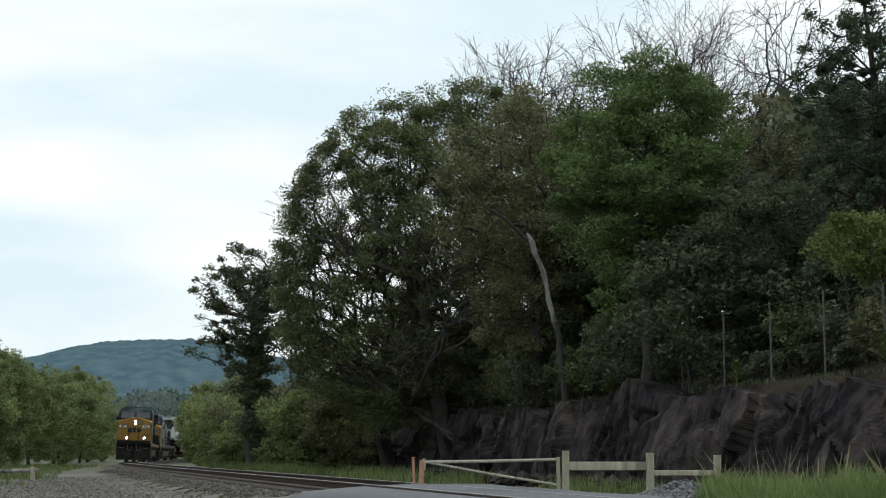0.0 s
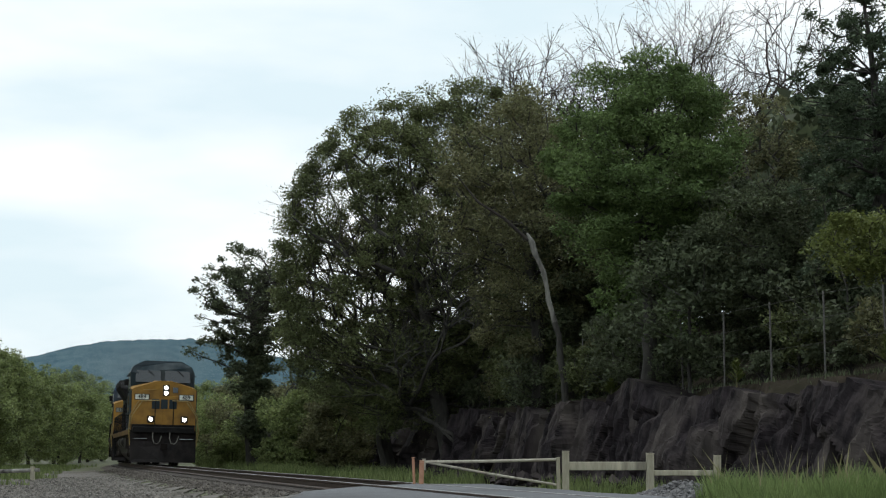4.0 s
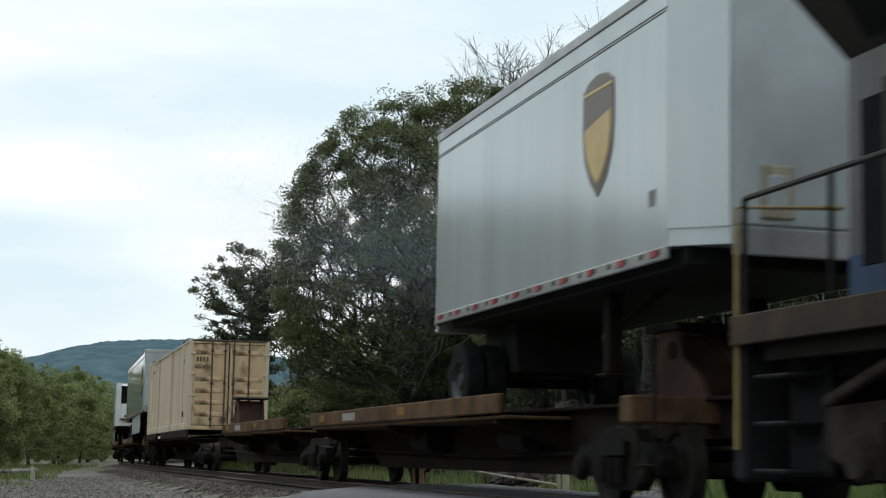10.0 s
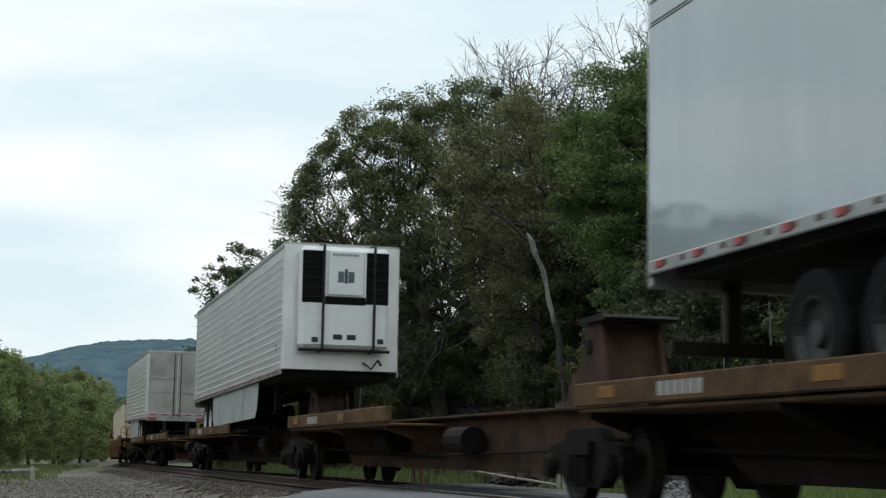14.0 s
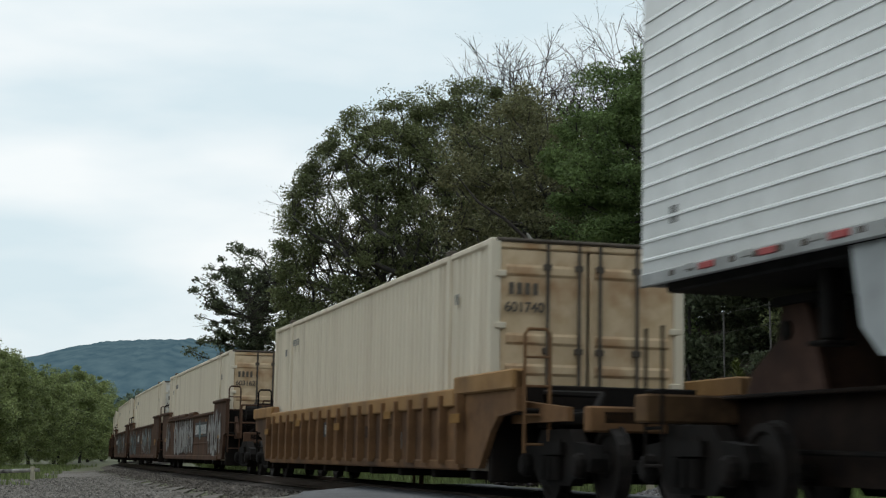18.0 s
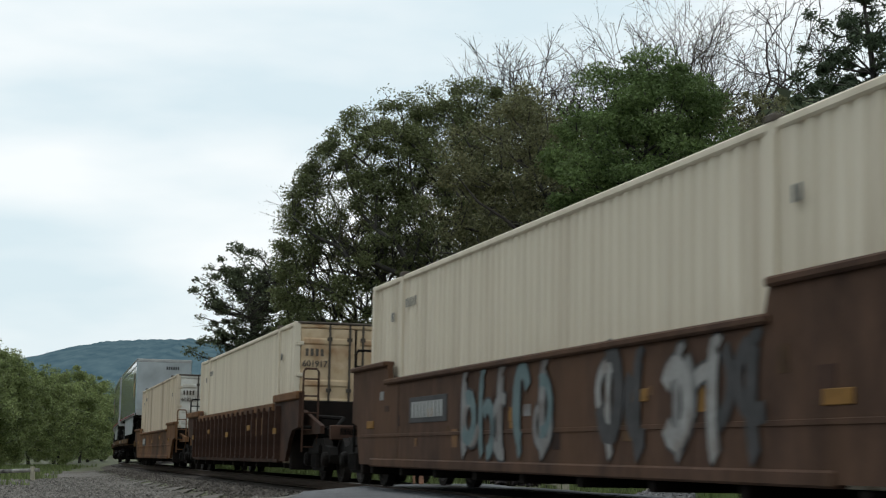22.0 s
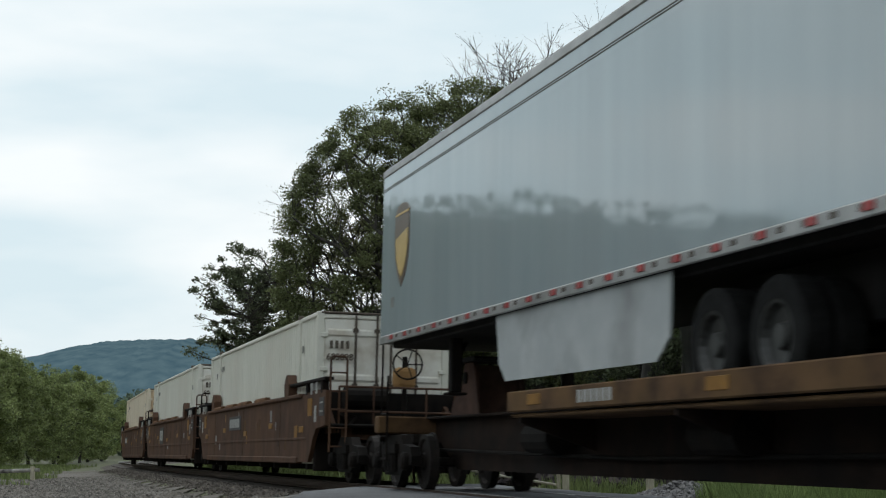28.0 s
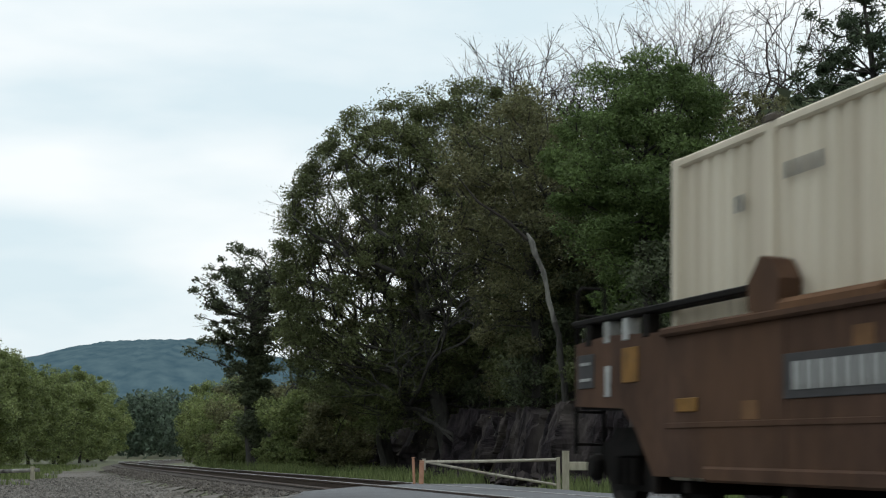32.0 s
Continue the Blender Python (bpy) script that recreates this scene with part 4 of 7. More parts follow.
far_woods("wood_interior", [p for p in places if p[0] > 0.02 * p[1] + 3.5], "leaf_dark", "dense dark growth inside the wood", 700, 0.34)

# ---- far hill ----
# distance haze is put into the hill's colour, which glows by itself
hill_mat = bpy.data.materials.new("hazy_hill")
hill_mat.use_nodes = True
hn, hl = hill_mat.node_tree.nodes, hill_mat.node_tree.links
h_co = hn.new("ShaderNodeTexCoord")
h_noise = hn.new("ShaderNodeTexNoise")
h_noise.inputs["Scale"].default_value = 0.05
h_noise.inputs["Detail"].default_value = 8
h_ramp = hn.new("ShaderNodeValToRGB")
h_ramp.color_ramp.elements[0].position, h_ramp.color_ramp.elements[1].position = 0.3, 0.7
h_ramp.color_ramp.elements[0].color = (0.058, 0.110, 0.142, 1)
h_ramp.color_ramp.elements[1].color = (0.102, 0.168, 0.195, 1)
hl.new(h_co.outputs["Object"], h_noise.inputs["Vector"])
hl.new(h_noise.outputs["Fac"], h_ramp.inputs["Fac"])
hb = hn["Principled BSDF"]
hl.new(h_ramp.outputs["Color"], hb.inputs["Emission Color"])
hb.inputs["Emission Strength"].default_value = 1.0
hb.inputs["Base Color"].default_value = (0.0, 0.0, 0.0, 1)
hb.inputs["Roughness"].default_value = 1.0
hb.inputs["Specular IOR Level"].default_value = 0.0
v, f = [], []
hx = np.linspace(-1500, 900, 700)
for j, t in enumerate(np.linspace(0, 1, 14)):
    for x in hx:
        top = 122 * math.exp(-((x + 345) / 295) ** 2) + 26 * math.exp(-((x + 900) / 420) ** 2) + 34 * math.exp(-((x - 250) / 420) ** 2)
        top += 2.2 * noise.noise(Vector((x * 0.06, 0, 0))) + 2.4 * noise.noise(Vector((x * 0.19, 3, 0)))
        v.append((x, 2000 - 500 * (1 - t) + 40 * noise.noise(Vector((x * 0.01, t * 3, 0))), -12 + (top + 12) * math.sin(t * math.pi / 2) ** 1.3))
n = len(hx)
for j in range(13):
    for i in range(n - 1):
        f.append((j * n + i, j * n + i + 1, (j + 1) * n + i + 1, (j + 1) * n + i))
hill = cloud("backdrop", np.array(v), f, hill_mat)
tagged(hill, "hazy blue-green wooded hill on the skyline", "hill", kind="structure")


# ---- grass ----
def blades(name, places, heights, material, label, width=0.012):
    r = np.random.default_rng(len(places))
    P, h = np.asarray(places, float), np.asarray(heights, float)[:, None]
    n = len(P)
    a = r.uniform(0, 6.28, (n, 1))
    side = np.concatenate([np.cos(a), np.sin(a), np.zeros((n, 1))], 1) * width * r.uniform(0.6, 1.5, (n, 1))
    lean = r.normal(size=(n, 3)) * np.array([0.22, 0.22, 0])
    up = np.array([0, 0, 1.0])
    mid = P + (up * 0.55 + lean * 0.35) * h
    tip = P + (up + lean) * h
    q = np.stack([P - side, P + side, mid + side * 0.7, tip, mid - side * 0.7], 1).reshape(-1, 3)
    return tagged(cloud(name, q, np.arange(n * 5).reshape(-1, 5), material), label, "grass", kind="stuff")


pts, hts = [], []
while len(pts) < 19000:
    x, y = rng.uniform(4.4, 9.5), rng.uniform(25.5, 31.5)
    o = line_x(y) - x
    if -8.6 < o < -2.6 and not ((x - 4.55) ** 2 + (y - 29.6) ** 2 < 1.2):
        pts.append((x, y, float(land(x, y)) - 0.02))
        hts.append(rng.uniform(0.28, 0.72) * (0.75 + 0.7 * noise.noise(Vector((x, y, 0)))) + 0.06)
blades("tall_grass", pts, hts, M["grass_tall"], "tall green grass beside the crossing", 0.009)
pts, hts = [], []
while len(pts) < 9000:
    s = rng.uniform(28, 95)
    o = -rng.uniform(2.9, 8.8)
    p = on_track(s, o)
    if noise.noise(Vector((p.x * 0.3, p.y * 0.3, 5))) > -0.15:
        pts.append((p.x, p.y, float(land(p.x, p.y)) - 0.02))
        hts.append(rng.uniform(0.15, 0.5) * (0.5 + 0.012 * s))
blades("verge_grass", pts, hts, M["grass"], "rough grass between the track and the rock", 0.02)
pts, hts = [], []
while len(pts) < 16000:
    y = rng.uniform(52, 150)
    x = -rng.uniform(0.14, 0.36) * y
    if line_x(y) - x > 9.0 - 0.03 * y + 2.0 * math.sin(y * 0.35):
        pts.append((x, y, float(land(x, y)) - 0.02))
        hts.append(rng.uniform(0.12, 0.4))
blades("field_grass", pts, hts, M["grass"], "short green field grass past the gravel", 0.03)
pts, hts = [], []
for k in range(80):
    x, y = rng.uniform(4.8, 9.0), rng.uniform(26.5, 31)
    pts.append((x, y, float(land(x, y))))
    hts.append(rng.uniform(0.7, 1.25))
blades("seed_stalks", pts, hts, M["grass_dry"], "pale seed stalks standing over the grass", 0.02)

pts, hts = [], []
while len(pts) < 12000:
    p = on_track(rng.uniform(12, 75), -rng.uniform(10.9, 19))
    if noise.noise(Vector((p.x * 0.5, p.y * 0.5, 2))) > -0.25:
        pts.append((p.x, p.y, float(land(p.x, p.y)) - 0.02))
        hts.append(rng.uniform(0.05, 0.17))
blades("bank_growth", pts, hts, M["leaf_dark"], "low ferns and weeds on the bank above the rock", 0.016)

# ---- gate, posts, fence ----
def post(x, y, z0, z1, w, material, label, lean=0.0):
    t = tagged(new("guard_post"), label, "post", "posts by the crossing")
    t.location = (x, y, z0)
    o = part("post_shaft", block(-w / 2, w / 2, -w / 2, w / 2, 0, z1 - z0, 0.015), material, t)
    cap = part("post_top", block(-w / 2 - 0.004, w / 2 + 0.004, -w / 2 - 0.004, w / 2 + 0.004, z1 - z0, z1 - z0 + 0.025, 0.01), material, t)
    t.rotation_euler = (0, radians(lean), 0)
    return t


post(2.31, 31, -0.4, 0.54, 0.13, M["wood_post"], "weathered square timber post beside the gate", 0.6)
post(2.19, 31.02, -0.4, 0.42, 0.07, M["wood_post"], "thin grey timber post at the gate's latch", -1.0)
post(3.91, 31, -0.4, 0.50, 0.14, M["wood_post"], "weathered square timber post of the guard rail", 0.3)
post(5.19, 31.1, -0.4, 0.46, 0.13, M["wood_post"], "weathered square timber post by the gravel heap", 1.0)
post(-0.42, 31, -0.4, 0.36, 0.09, M["rust_post"], "short orange-painted gate post", 1.5)
post(-0.53, 31.05, -0.4, 0.42, 0.05, M["rust_post"], "split orange-brown stake by the gate", -2.5)
for x0, x1, z0, z1 in ((2.38, 3.84, 0.2, 0.36), (3.98, 5.12, 0.1, 0.2)):
    g = tagged(new("guard_rail"), "pale timber guard rail between posts", "guard rail", "guard rails by the crossing")
    g.location = ((x0 + x1) / 2, 31, z0)
    part("beam", block(-(x1 - x0) / 2, (x1 - x0) / 2, -0.03, 0.03, 0, z1 - z0, 0.012), M["wood_post"], g)
gate = tagged(new("pipe_gate"), "closed pale pipe gate with a diagonal brace", "gate")
gate.location = (-0.36, 31, 0)
part("top_bar", tube(bmesh.new(), [(0, 0, 0.355), (1.2, 0, 0.37), (2.5, 0, 0.40)], 0.028, 10), M["gate_pipe"], gate)
part("brace", tube(bmesh.new(), [(0.1, 0, 0.345), (1.2, 0, 0.14), (2.5, 0, -0.07)], 0.024, 10), M["gate_pipe"], gate)
part("hinge", tube(bmesh.new(), [(0, 0, 0.2), (0, 0, 0.42)], 0.032, 10), M["gate_pipe"], gate)
# wire fence on top of the rock
fence = tagged(new("wire_fence"), "rusty wire fence on thin steel posts above the rock", "fence")
bm = tube(bmesh.new(), [(0, 0, -0.4), (0, 0, 2.0)], 0.024, 8)
fp = part("fence_post", bm, M["fence_metal"], fence)
tops = []
for k in range(26):
    p = on_track(15 + 2.75 * k, -11.5)
    z = float(land(p.x, p.y))
    o = fp if k == 0 else again(fp, fence)
    o.location = (p.x, p.y, z)
    o.rotation_euler = (radians(rng.uniform(-2.5, 2.5)), radians(rng.uniform(-3, 3)), 0)
    tops.append((p.x, p.y, z))
for h in (1.95, 1.4, 0.8):
    part("fence_wire", tube(bmesh.new(), [(x, y, z + h + rng.uniform(-0.04, 0.04)) for x, y, z in tops], 0.0035, 5), M["fence_metal"], fence)
# broken dead trunk
snag = tagged(new("dead_trunk"), "leaning bleached dead trunk with a broken top", "dead tree")
snag.location = (4.07, 54.3, float(land(4.07, 54.3)) - 0.1)
snag.scale = (1.25, 1.25, 1.28)
part("lower_trunk", tube(bmesh.new(), [(0, 0, 0), (-0.02, 0, 0.6), (-0.12, 0.02, 1.2), (-0.15, 0, 1.8), (-0.27, 0.01, 2.15)], [0.1, 0.085, 0.088, 0.074, 0.078], 9), M["bark"], snag, "darker lower part of the dead trunk")
part("trunk", tube(bmesh.new(), [(-0.27, 0.01, 2.15), (-0.33, 0, 2.4), (-0.43, 0.02, 2.75), (-0.46, 0, 3.0), (-0.55, 0, 3.45), (-0.7, 0.02, 3.8), (-0.78, 0, 3.95), (-0.86, 0, 4.25), (-1.0, 0, 4.5)], [0.072, 0.066, 0.074, 0.058, 0.07, 0.064, 0.078, 0.085, 0.03], 9), M["bark_pale"], snag)
part("broken_limb", tube(bmesh.new(), [(-0.95, 0, 4.3), (-1.6, 0.1, 4.9), (-2.3, 0.2, 5.35), (-2.9, 0.3, 6.1)], [0.05, 0.04, 0.03, 0.012], 7), M["twig"], snag)
# log barrier at the edge of the gravel
barrier = tagged(new("log_barrier"), "low grey log rail on a short post at the field's edge", "barrier")
barrier.location = (-15.6, 62, float(land(-15.6, 62)))
part("log", tube(bmesh.new(), [(-4.5, 0.4, 0.26), (-2, 0.2, 0.33), (0.35, 0, 0.42)], [0.09, 0.085, 0.07], 10), M["bark_pale"], barrier)
part("post_shaft", tube(bmesh.new(), [(0.1, 0, -0.3), (0.1, 0, 0.55)], 0.09, 10), M["wood_post"], barrier)
for k, (x, y) in enumerate([(-0.85, 31.4), (-0.7, 31.7), (0.15, 31.8)]):
    stones_ob = tagged(part("boulder", block(-0.14, 0.14, -0.12, 0.12, -0.15, 0.16, 0.07, 2), M["stone"]), "pale rounded boulder beside the gate", "boulder", "boulders by the gate")
    stones_ob.location = (x, y, float(land(x, y)) + 0.05)
    stones_ob.rotation_euler = (0.3 * k, 0.2, k)



# birds over the line
BIRDS = []


def bird(label, scale, start, speed):
    t = tagged(new("bird"), label, "bird", "birds over the line")
    t.scale = (scale, scale, scale)
    part("body", lathe(bmesh.new(), [(0.004, -0.11), (0.02, -0.09), (0.034, -0.02), (0.03, 0.05), (0.022, 0.085), (0.02, 0.105), (0.004, 0.135)], (0, 0, 0), "x", 10), M["plumage"], t)
    part("tail", prism(bmesh.new(), [(-0.09, -0.012), (-0.09, 0.012), (-0.19, 0.035), (-0.19, -0.035)], "z", -0.004, 0.004), M["plumage"], t)
    for s in (-1, 1):
        out = [(0.05, 0.0), (0.065, s * 0.09), (0.0, s * 0.21), (-0.045, s * 0.1), (-0.04, 0.0)]
        w = part("wing", prism(bmesh.new(), out, "z", -0.004, 0.004), M["plumage"], t)
        BIRDS.append((w, s, None, None))
    BIRDS.append((t, 0, Vector(start), Vector(speed)))


bird("small dark bird flying low over the crossing", 1.0, (-30.3, 25, 0.6), (13.5, 0, 1.95))
bird("small dark bird passing in front of the trees", 1.0, (23.3, 90, 7.2), (-16.4, 0, 2.65))
# tall weeds on the ledge
def mullein(x, y, h, seed):
    r = np.random.default_rng(seed)
    w = tagged(new("tall_weed"), "pale spiky weed rooted on the rock ledge", "weed", "weeds on the ledge")
    w.location = (x, y, float(land(x, y)))
    part("stem", tube(bmesh.new(), [(0, 0, -0.1), (0.02, 0, h * 0.5), (0.0, 0.01, h)], [0.02, 0.015, 0.006], 6), M["grass_dry"], w)
    n = 90
    a, t = r.uniform(0, 6.28, n), r.uniform(0.05, 1, n)
    ln = 0.3 * (1.1 - t) + 0.05
    base = np.stack([0 * a, 0 * a, t * h], 1)
    tip = base + np.stack([np.cos(a) * ln, np.sin(a) * ln, ln * 0.7], 1)
    side = np.stack([-np.sin(a), np.cos(a), 0 * a], 1) * 0.03
    mid = (base + tip) / 2
    q = np.stack([base, mid + side, tip, mid - side], 1).reshape(-1, 3)
    cloud("leaves", q, np.arange(n * 4).reshape(-1, 4), M["leaf_sumac"], w)


for k, (s_, h) in enumerate([(31.0, 0.9), (29.8, 0.7), (38.5, 0.65), (47.5, 0.55), (26.0, 0.6)]):
    p = on_track(s_, -11.25)
    mullein(p.x, p.y, h, 500 + k)


# ---- the train ----
MESHES = {}


def shared(key, name, build, material, parent, loc=(0, 0, 0), turn=(0, 0, 0), label=""):
    """A piece on a mesh that is built once for all pieces of its key."""
    if key not in MESHES:
        me = bpy.data.meshes.new(name)
        bm = build()
        bm.to_mesh(me)
        bm.free()
        me.materials.append(material)
        MESHES[key] = me
    o = new(name, MESHES[key])
    o.parent, o.location, o.rotation_euler = parent, loc, turn
    if label:
        o["label"] = label
    return o


def bx(name, parent, material, x0, x1, y0, y1, z0, z1, r=0.012, label=""):
    """A block with softened edges, as a part."""
    r = min(r, 0.45 * min(x1 - x0, y1 - y0, z1 - z0))
    return part(name, block(x0, x1, y0, y1, z0, z1, r, 1), material, parent, label)


def bars(parent, material, x, y, z, n, w, h, gap, name="marking_bar", turn=0):
    """A line of writing that cannot be read, as bars on a side (or, turned, on an end)."""
    for k in range(n):
        a = k * (w + gap)
        shared(("bar", round(w, 3), round(h, 3), material.name), name, lambda: box(bmesh.new(), 0, w, 0, 0.008, -h / 2, h / 2), material, parent,
               (x + a * math.cos(turn), y + a * math.sin(turn), z), (0, 0, turn))


SIDE = pose(0, 0, 0, 90, 0, 0)           # lettering read on the road side
FRONT = pose(0, 0, 0, 90, 0, 90)         # lettering read from the train's front


def wheel_mesh(r):
    return lambda: lathe(bmesh.new(), [(0.05, -0.09), (0.12, -0.09), (0.14, -0.05), (r - 0.1, -0.035), (r - 0.07, -0.07), (r, -0.07), (r + 0.005, 0.04), (r + 0.028, 0.045), (r + 0.028, 0.07), (r - 0.07, 0.07), (r - 0.1, 0.0), (0.12, 0.02), (0.05, 0.02)], (0, 0, 0), "y", 22)


def side_frame():
    out = [(-1.16, 0.5), (-1.06, 0.64), (-0.62, 0.68), (-0.46, 0.82), (0.46, 0.82), (0.62, 0.68), (1.06, 0.64), (1.16, 0.5), (1.12, 0.36), (0.74, 0.37), (0.5, 0.2), (-0.5, 0.2), (-0.74, 0.37), (-1.12, 0.36)]
    bm = prism(bmesh.new(), out, "y", -0.09, 0.07)
    for x in (-0.89, 0.89):
        lathe(bm, [(0.02, -0.2), (0.1, -0.2), (0.14, -0.16), (0.14, -0.09)], (x, 0, 0.42), "y", 12)
    for x in (-0.2, 0.0, 0.2):
        tube(bm, [(x, -0.12, 0.26), (x, -0.12, 0.52)], 0.075, 8)
    box(bm, -0.36, 0.36, -0.16, -0.08, 0.54, 0.68)
    return bm


def bogie(parent, x):
    """A two-axle freight bogie under a wagon."""
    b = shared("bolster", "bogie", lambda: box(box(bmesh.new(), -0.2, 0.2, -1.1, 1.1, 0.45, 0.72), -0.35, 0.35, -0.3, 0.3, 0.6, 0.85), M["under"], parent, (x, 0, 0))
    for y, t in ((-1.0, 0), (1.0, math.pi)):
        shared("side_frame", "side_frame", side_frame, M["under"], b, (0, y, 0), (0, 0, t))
    for wx in (-0.89, 0.89):
        shared("axle", "axle", lambda: tube(bmesh.new(), [(0, -0.98, 0), (0, 0.98, 0)], 0.075, 10), M["wheel"], b, (wx, 0, 0.42))
        for y, t in ((-0.76, 0), (0.76, math.pi)):
            w = shared("wheel", "wheel", wheel_mesh(0.42), M["wheel"], b, (wx, y, 0.42), (0, 0, t))
    return b


def coupler(parent, x, d):
    bm = box(bmesh.new(), min(x, x - d * 0.7), max(x, x - d * 0.7), -0.09, 0.09, 0.74, 0.92)
    box(bm, min(x, x + d * 0.28), max(x, x + d * 0.28), -0.16, 0.15, 0.7, 0.98)
    return part("coupler", bm, M["under"], parent)


def corrugated(length, height, x_skip, pitch=0.25, depth=0.034):
    """A wall sheet with upright ribs, along x, its outer face towards -y."""
    xs = [-length / 2]
    ys = [0.0]
    n = int(length / pitch)
    for k in range(n):
        a = -length / 2 + (k + 0.5) * length / n
        if any(abs(a - s) < 0.2 for s in x_skip):
            continue
        w = pitch * 0.22
        for dx, dy in ((-w - 0.025, 0), (-w + 0.01, depth), (w - 0.01, depth), (w + 0.025, 0)):
            xs.append(a + dx)
            ys.append(dy)
    xs.append(length / 2)
    ys.append(0.0)
    bm = bmesh.new()
    lo = [bm.verts.new((x, y, 0)) for x, y in zip(xs, ys)]
    hi = [bm.verts.new((x, y, height)) for x, y in zip(xs, ys)]
    for i in range(len(xs) - 1):
        bm.faces.new((lo[i], lo[i + 1], hi[i + 1], hi[i]))
    b0, b1 = bm.verts.new((xs[0], 0.05, 0)), bm.verts.new((xs[-1], 0.05, 0))
    c0, c1 = bm.verts.new((xs[0], 0.05, height)), bm.verts.new((xs[-1], 0.05, height))
    bm.faces.new((b1, b0, c0, c1))
    return bm


def container(label, paint, door_paint, number, base_z, ribs=True):
    """A 53-foot container, its doors towards the train's front."""
    c = tagged(new("shipping_container"), label, "container", "containers on the train")
    L, W, H, z = 16.15, 2.59, 2.9, base_z
    hx, hy = L / 2, W / 2
    lift = (-6.1, 6.1)
    for y, t in ((-hy + 0.03, 0), (hy - 0.03, math.pi)):
        shared(("sheet", paint), "side_wall", lambda: corrugated(L - 0.3, H - 0.3, lift), M[paint], c, (0, y, z + 0.22), (0, 0, t))
        shared(("toprail", paint), "top_rail", lambda: block(-hx + 0.03, hx - 0.03, -0.05, 0.05, -0.045, 0.045, 0.02, 1), M[paint], c, (0, y * 0.983, z + H - 0.045))
        shared(("botrail", paint), "bottom_rail", lambda: block(-hx + 0.03, hx - 0.03, -0.05, 0.05, -0.115, 0.115, 0.02, 1), M[paint], c, (0, y * 0.985, z + 0.115))
        for x in lift:
            shared(("lift", paint), "lifting_post", lambda: block(-0.07, 0.07, -0.04, 0.04, 0.01, H + 0.01, 0.012, 1), M[paint], c, (x, y * 1.006, z))
            shared("top_pad", "top_pad", lambda: block(-0.09, 0.09, -0.07, 0.05, -0.03, 0.045, 0.015, 1), M["dark_rod"], c, (x, y * 0.99, z + H + 0.005))
        for x in (-hx + 0.08, hx - 0.08):
            shared(("corner", paint), "corner_post", lambda: block(-0.08, 0.08, -0.07, 0.07, 0, H, 0.015, 1), M[paint], c, (x, y * 0.975, z))
    part("roof", block(-hx + 0.05, hx - 0.05, -hy + 0.06, hy - 0.06, z + H - 0.04, z + H - 0.01, 0.01, 1), M[paint], c)
    part("end_wall", block(-hx + 0.02, -hx + 0.08, -hy + 0.12, hy - 0.12, z + 0.1, z + H - 0.1, 0.01, 1), M[paint], c)
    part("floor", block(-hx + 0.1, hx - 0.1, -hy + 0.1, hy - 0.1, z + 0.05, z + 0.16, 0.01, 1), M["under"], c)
    part("header", block(hx - 0.1, hx - 0.01, -hy + 0.1, hy - 0.1, z + H - 0.13, z + H - 0.045, 0.02, 1), M[door_paint], c)
    part("header_edge", block(hx - 0.12, hx + 0.01, -hy + 0.06, hy - 0.06, z + H - 0.043, z + H + 0.005, 0.015, 1), M["dark_rod"], c)
    part("door_sill", block(hx - 0.1, hx, -hy + 0.1, hy - 0.1, z, z + 0.13, 0.02, 1), M[door_paint], c)
    for side in (-1, 1):
        def leaf():
            bm = block(-0.025, 0.025, -0.57, 0.57, 0.15, H - 0.14, 0.01, 1)
            return bm
        d = shared(("door", door_paint), "door", leaf, M[door_paint], c, (hx - 0.05, side * 0.59, z))
        for zz in (0.42, 0.8, 1.18, 1.56, 2.42):
            shared(("door_rib", door_paint), "door_rib", lambda: prism(bmesh.new(), [(0, 0), (0.03, 0.04), (0.03, 0.12), (0, 0.16)], "y", -0.5, 0.5), M[door_paint], d, (0.022, 0, zz))
        for k, yy in enumerate((0.03, 0.45) if side < 0 else (-0.45, 0.05)):
            shared("rod", "lock_rod", lambda: tube(bmesh.new(), [(0, 0, 0.06), (0, 0, H - 0.06)], 0.024, 8), M["dark_rod"], d, (0.085, yy, 0))
            for zz in (0.35, 1.5, 2.55):
                shared("bracket", "rod_bracket", lambda: block(-0.03, 0.04, -0.05, 0.05, -0.04, 0.04, 0.01, 1), M["dark_rod"], d, (0.06, yy, zz))
        for zz in (0.4, 1.1, 1.8, 2.45):
            shared(("hinge", paint), "hinge", lambda: block(-0.03, 0.025, -0.07, 0.07, -0.04, 0.04, 0.01, 1), M[paint], c, (hx + 0.0, side * 1.17, z + zz))
    bars(c, M["ink_brown"], hx + 0.012, -1.06, z + 2.27, 4, 0.06, 0.15, 0.045, "owner_mark", math.pi / 2)
    lettering(number, 0.175, M["ink_brown"], c, pose(hx + 0.014, -0.86, z + 2.03) @ FRONT, "container_number")
    bars(c, M["ink_grey"], -5.85, -hy - 0.004, z + 2.45, 5, 0.05, 0.13, 0.085, "owner_mark")
    bars(c, M["ink_grey"], -6.75, -hy - 0.004, z + 2.3, 2, 0.05, 0.14, 0.05, "owner_mark")
    bars(c, M["ink_grey"], 6.45, -hy - 0.004, z + 2.25, 2, 0.05, 0.14, 0.05, "owner_mark")
    bx("data_plate", c, M["deck_rust"], 6.35, 6.55, -hy - 0.012, -hy + 0.02, z + 0.42, z + 0.62)
    return c


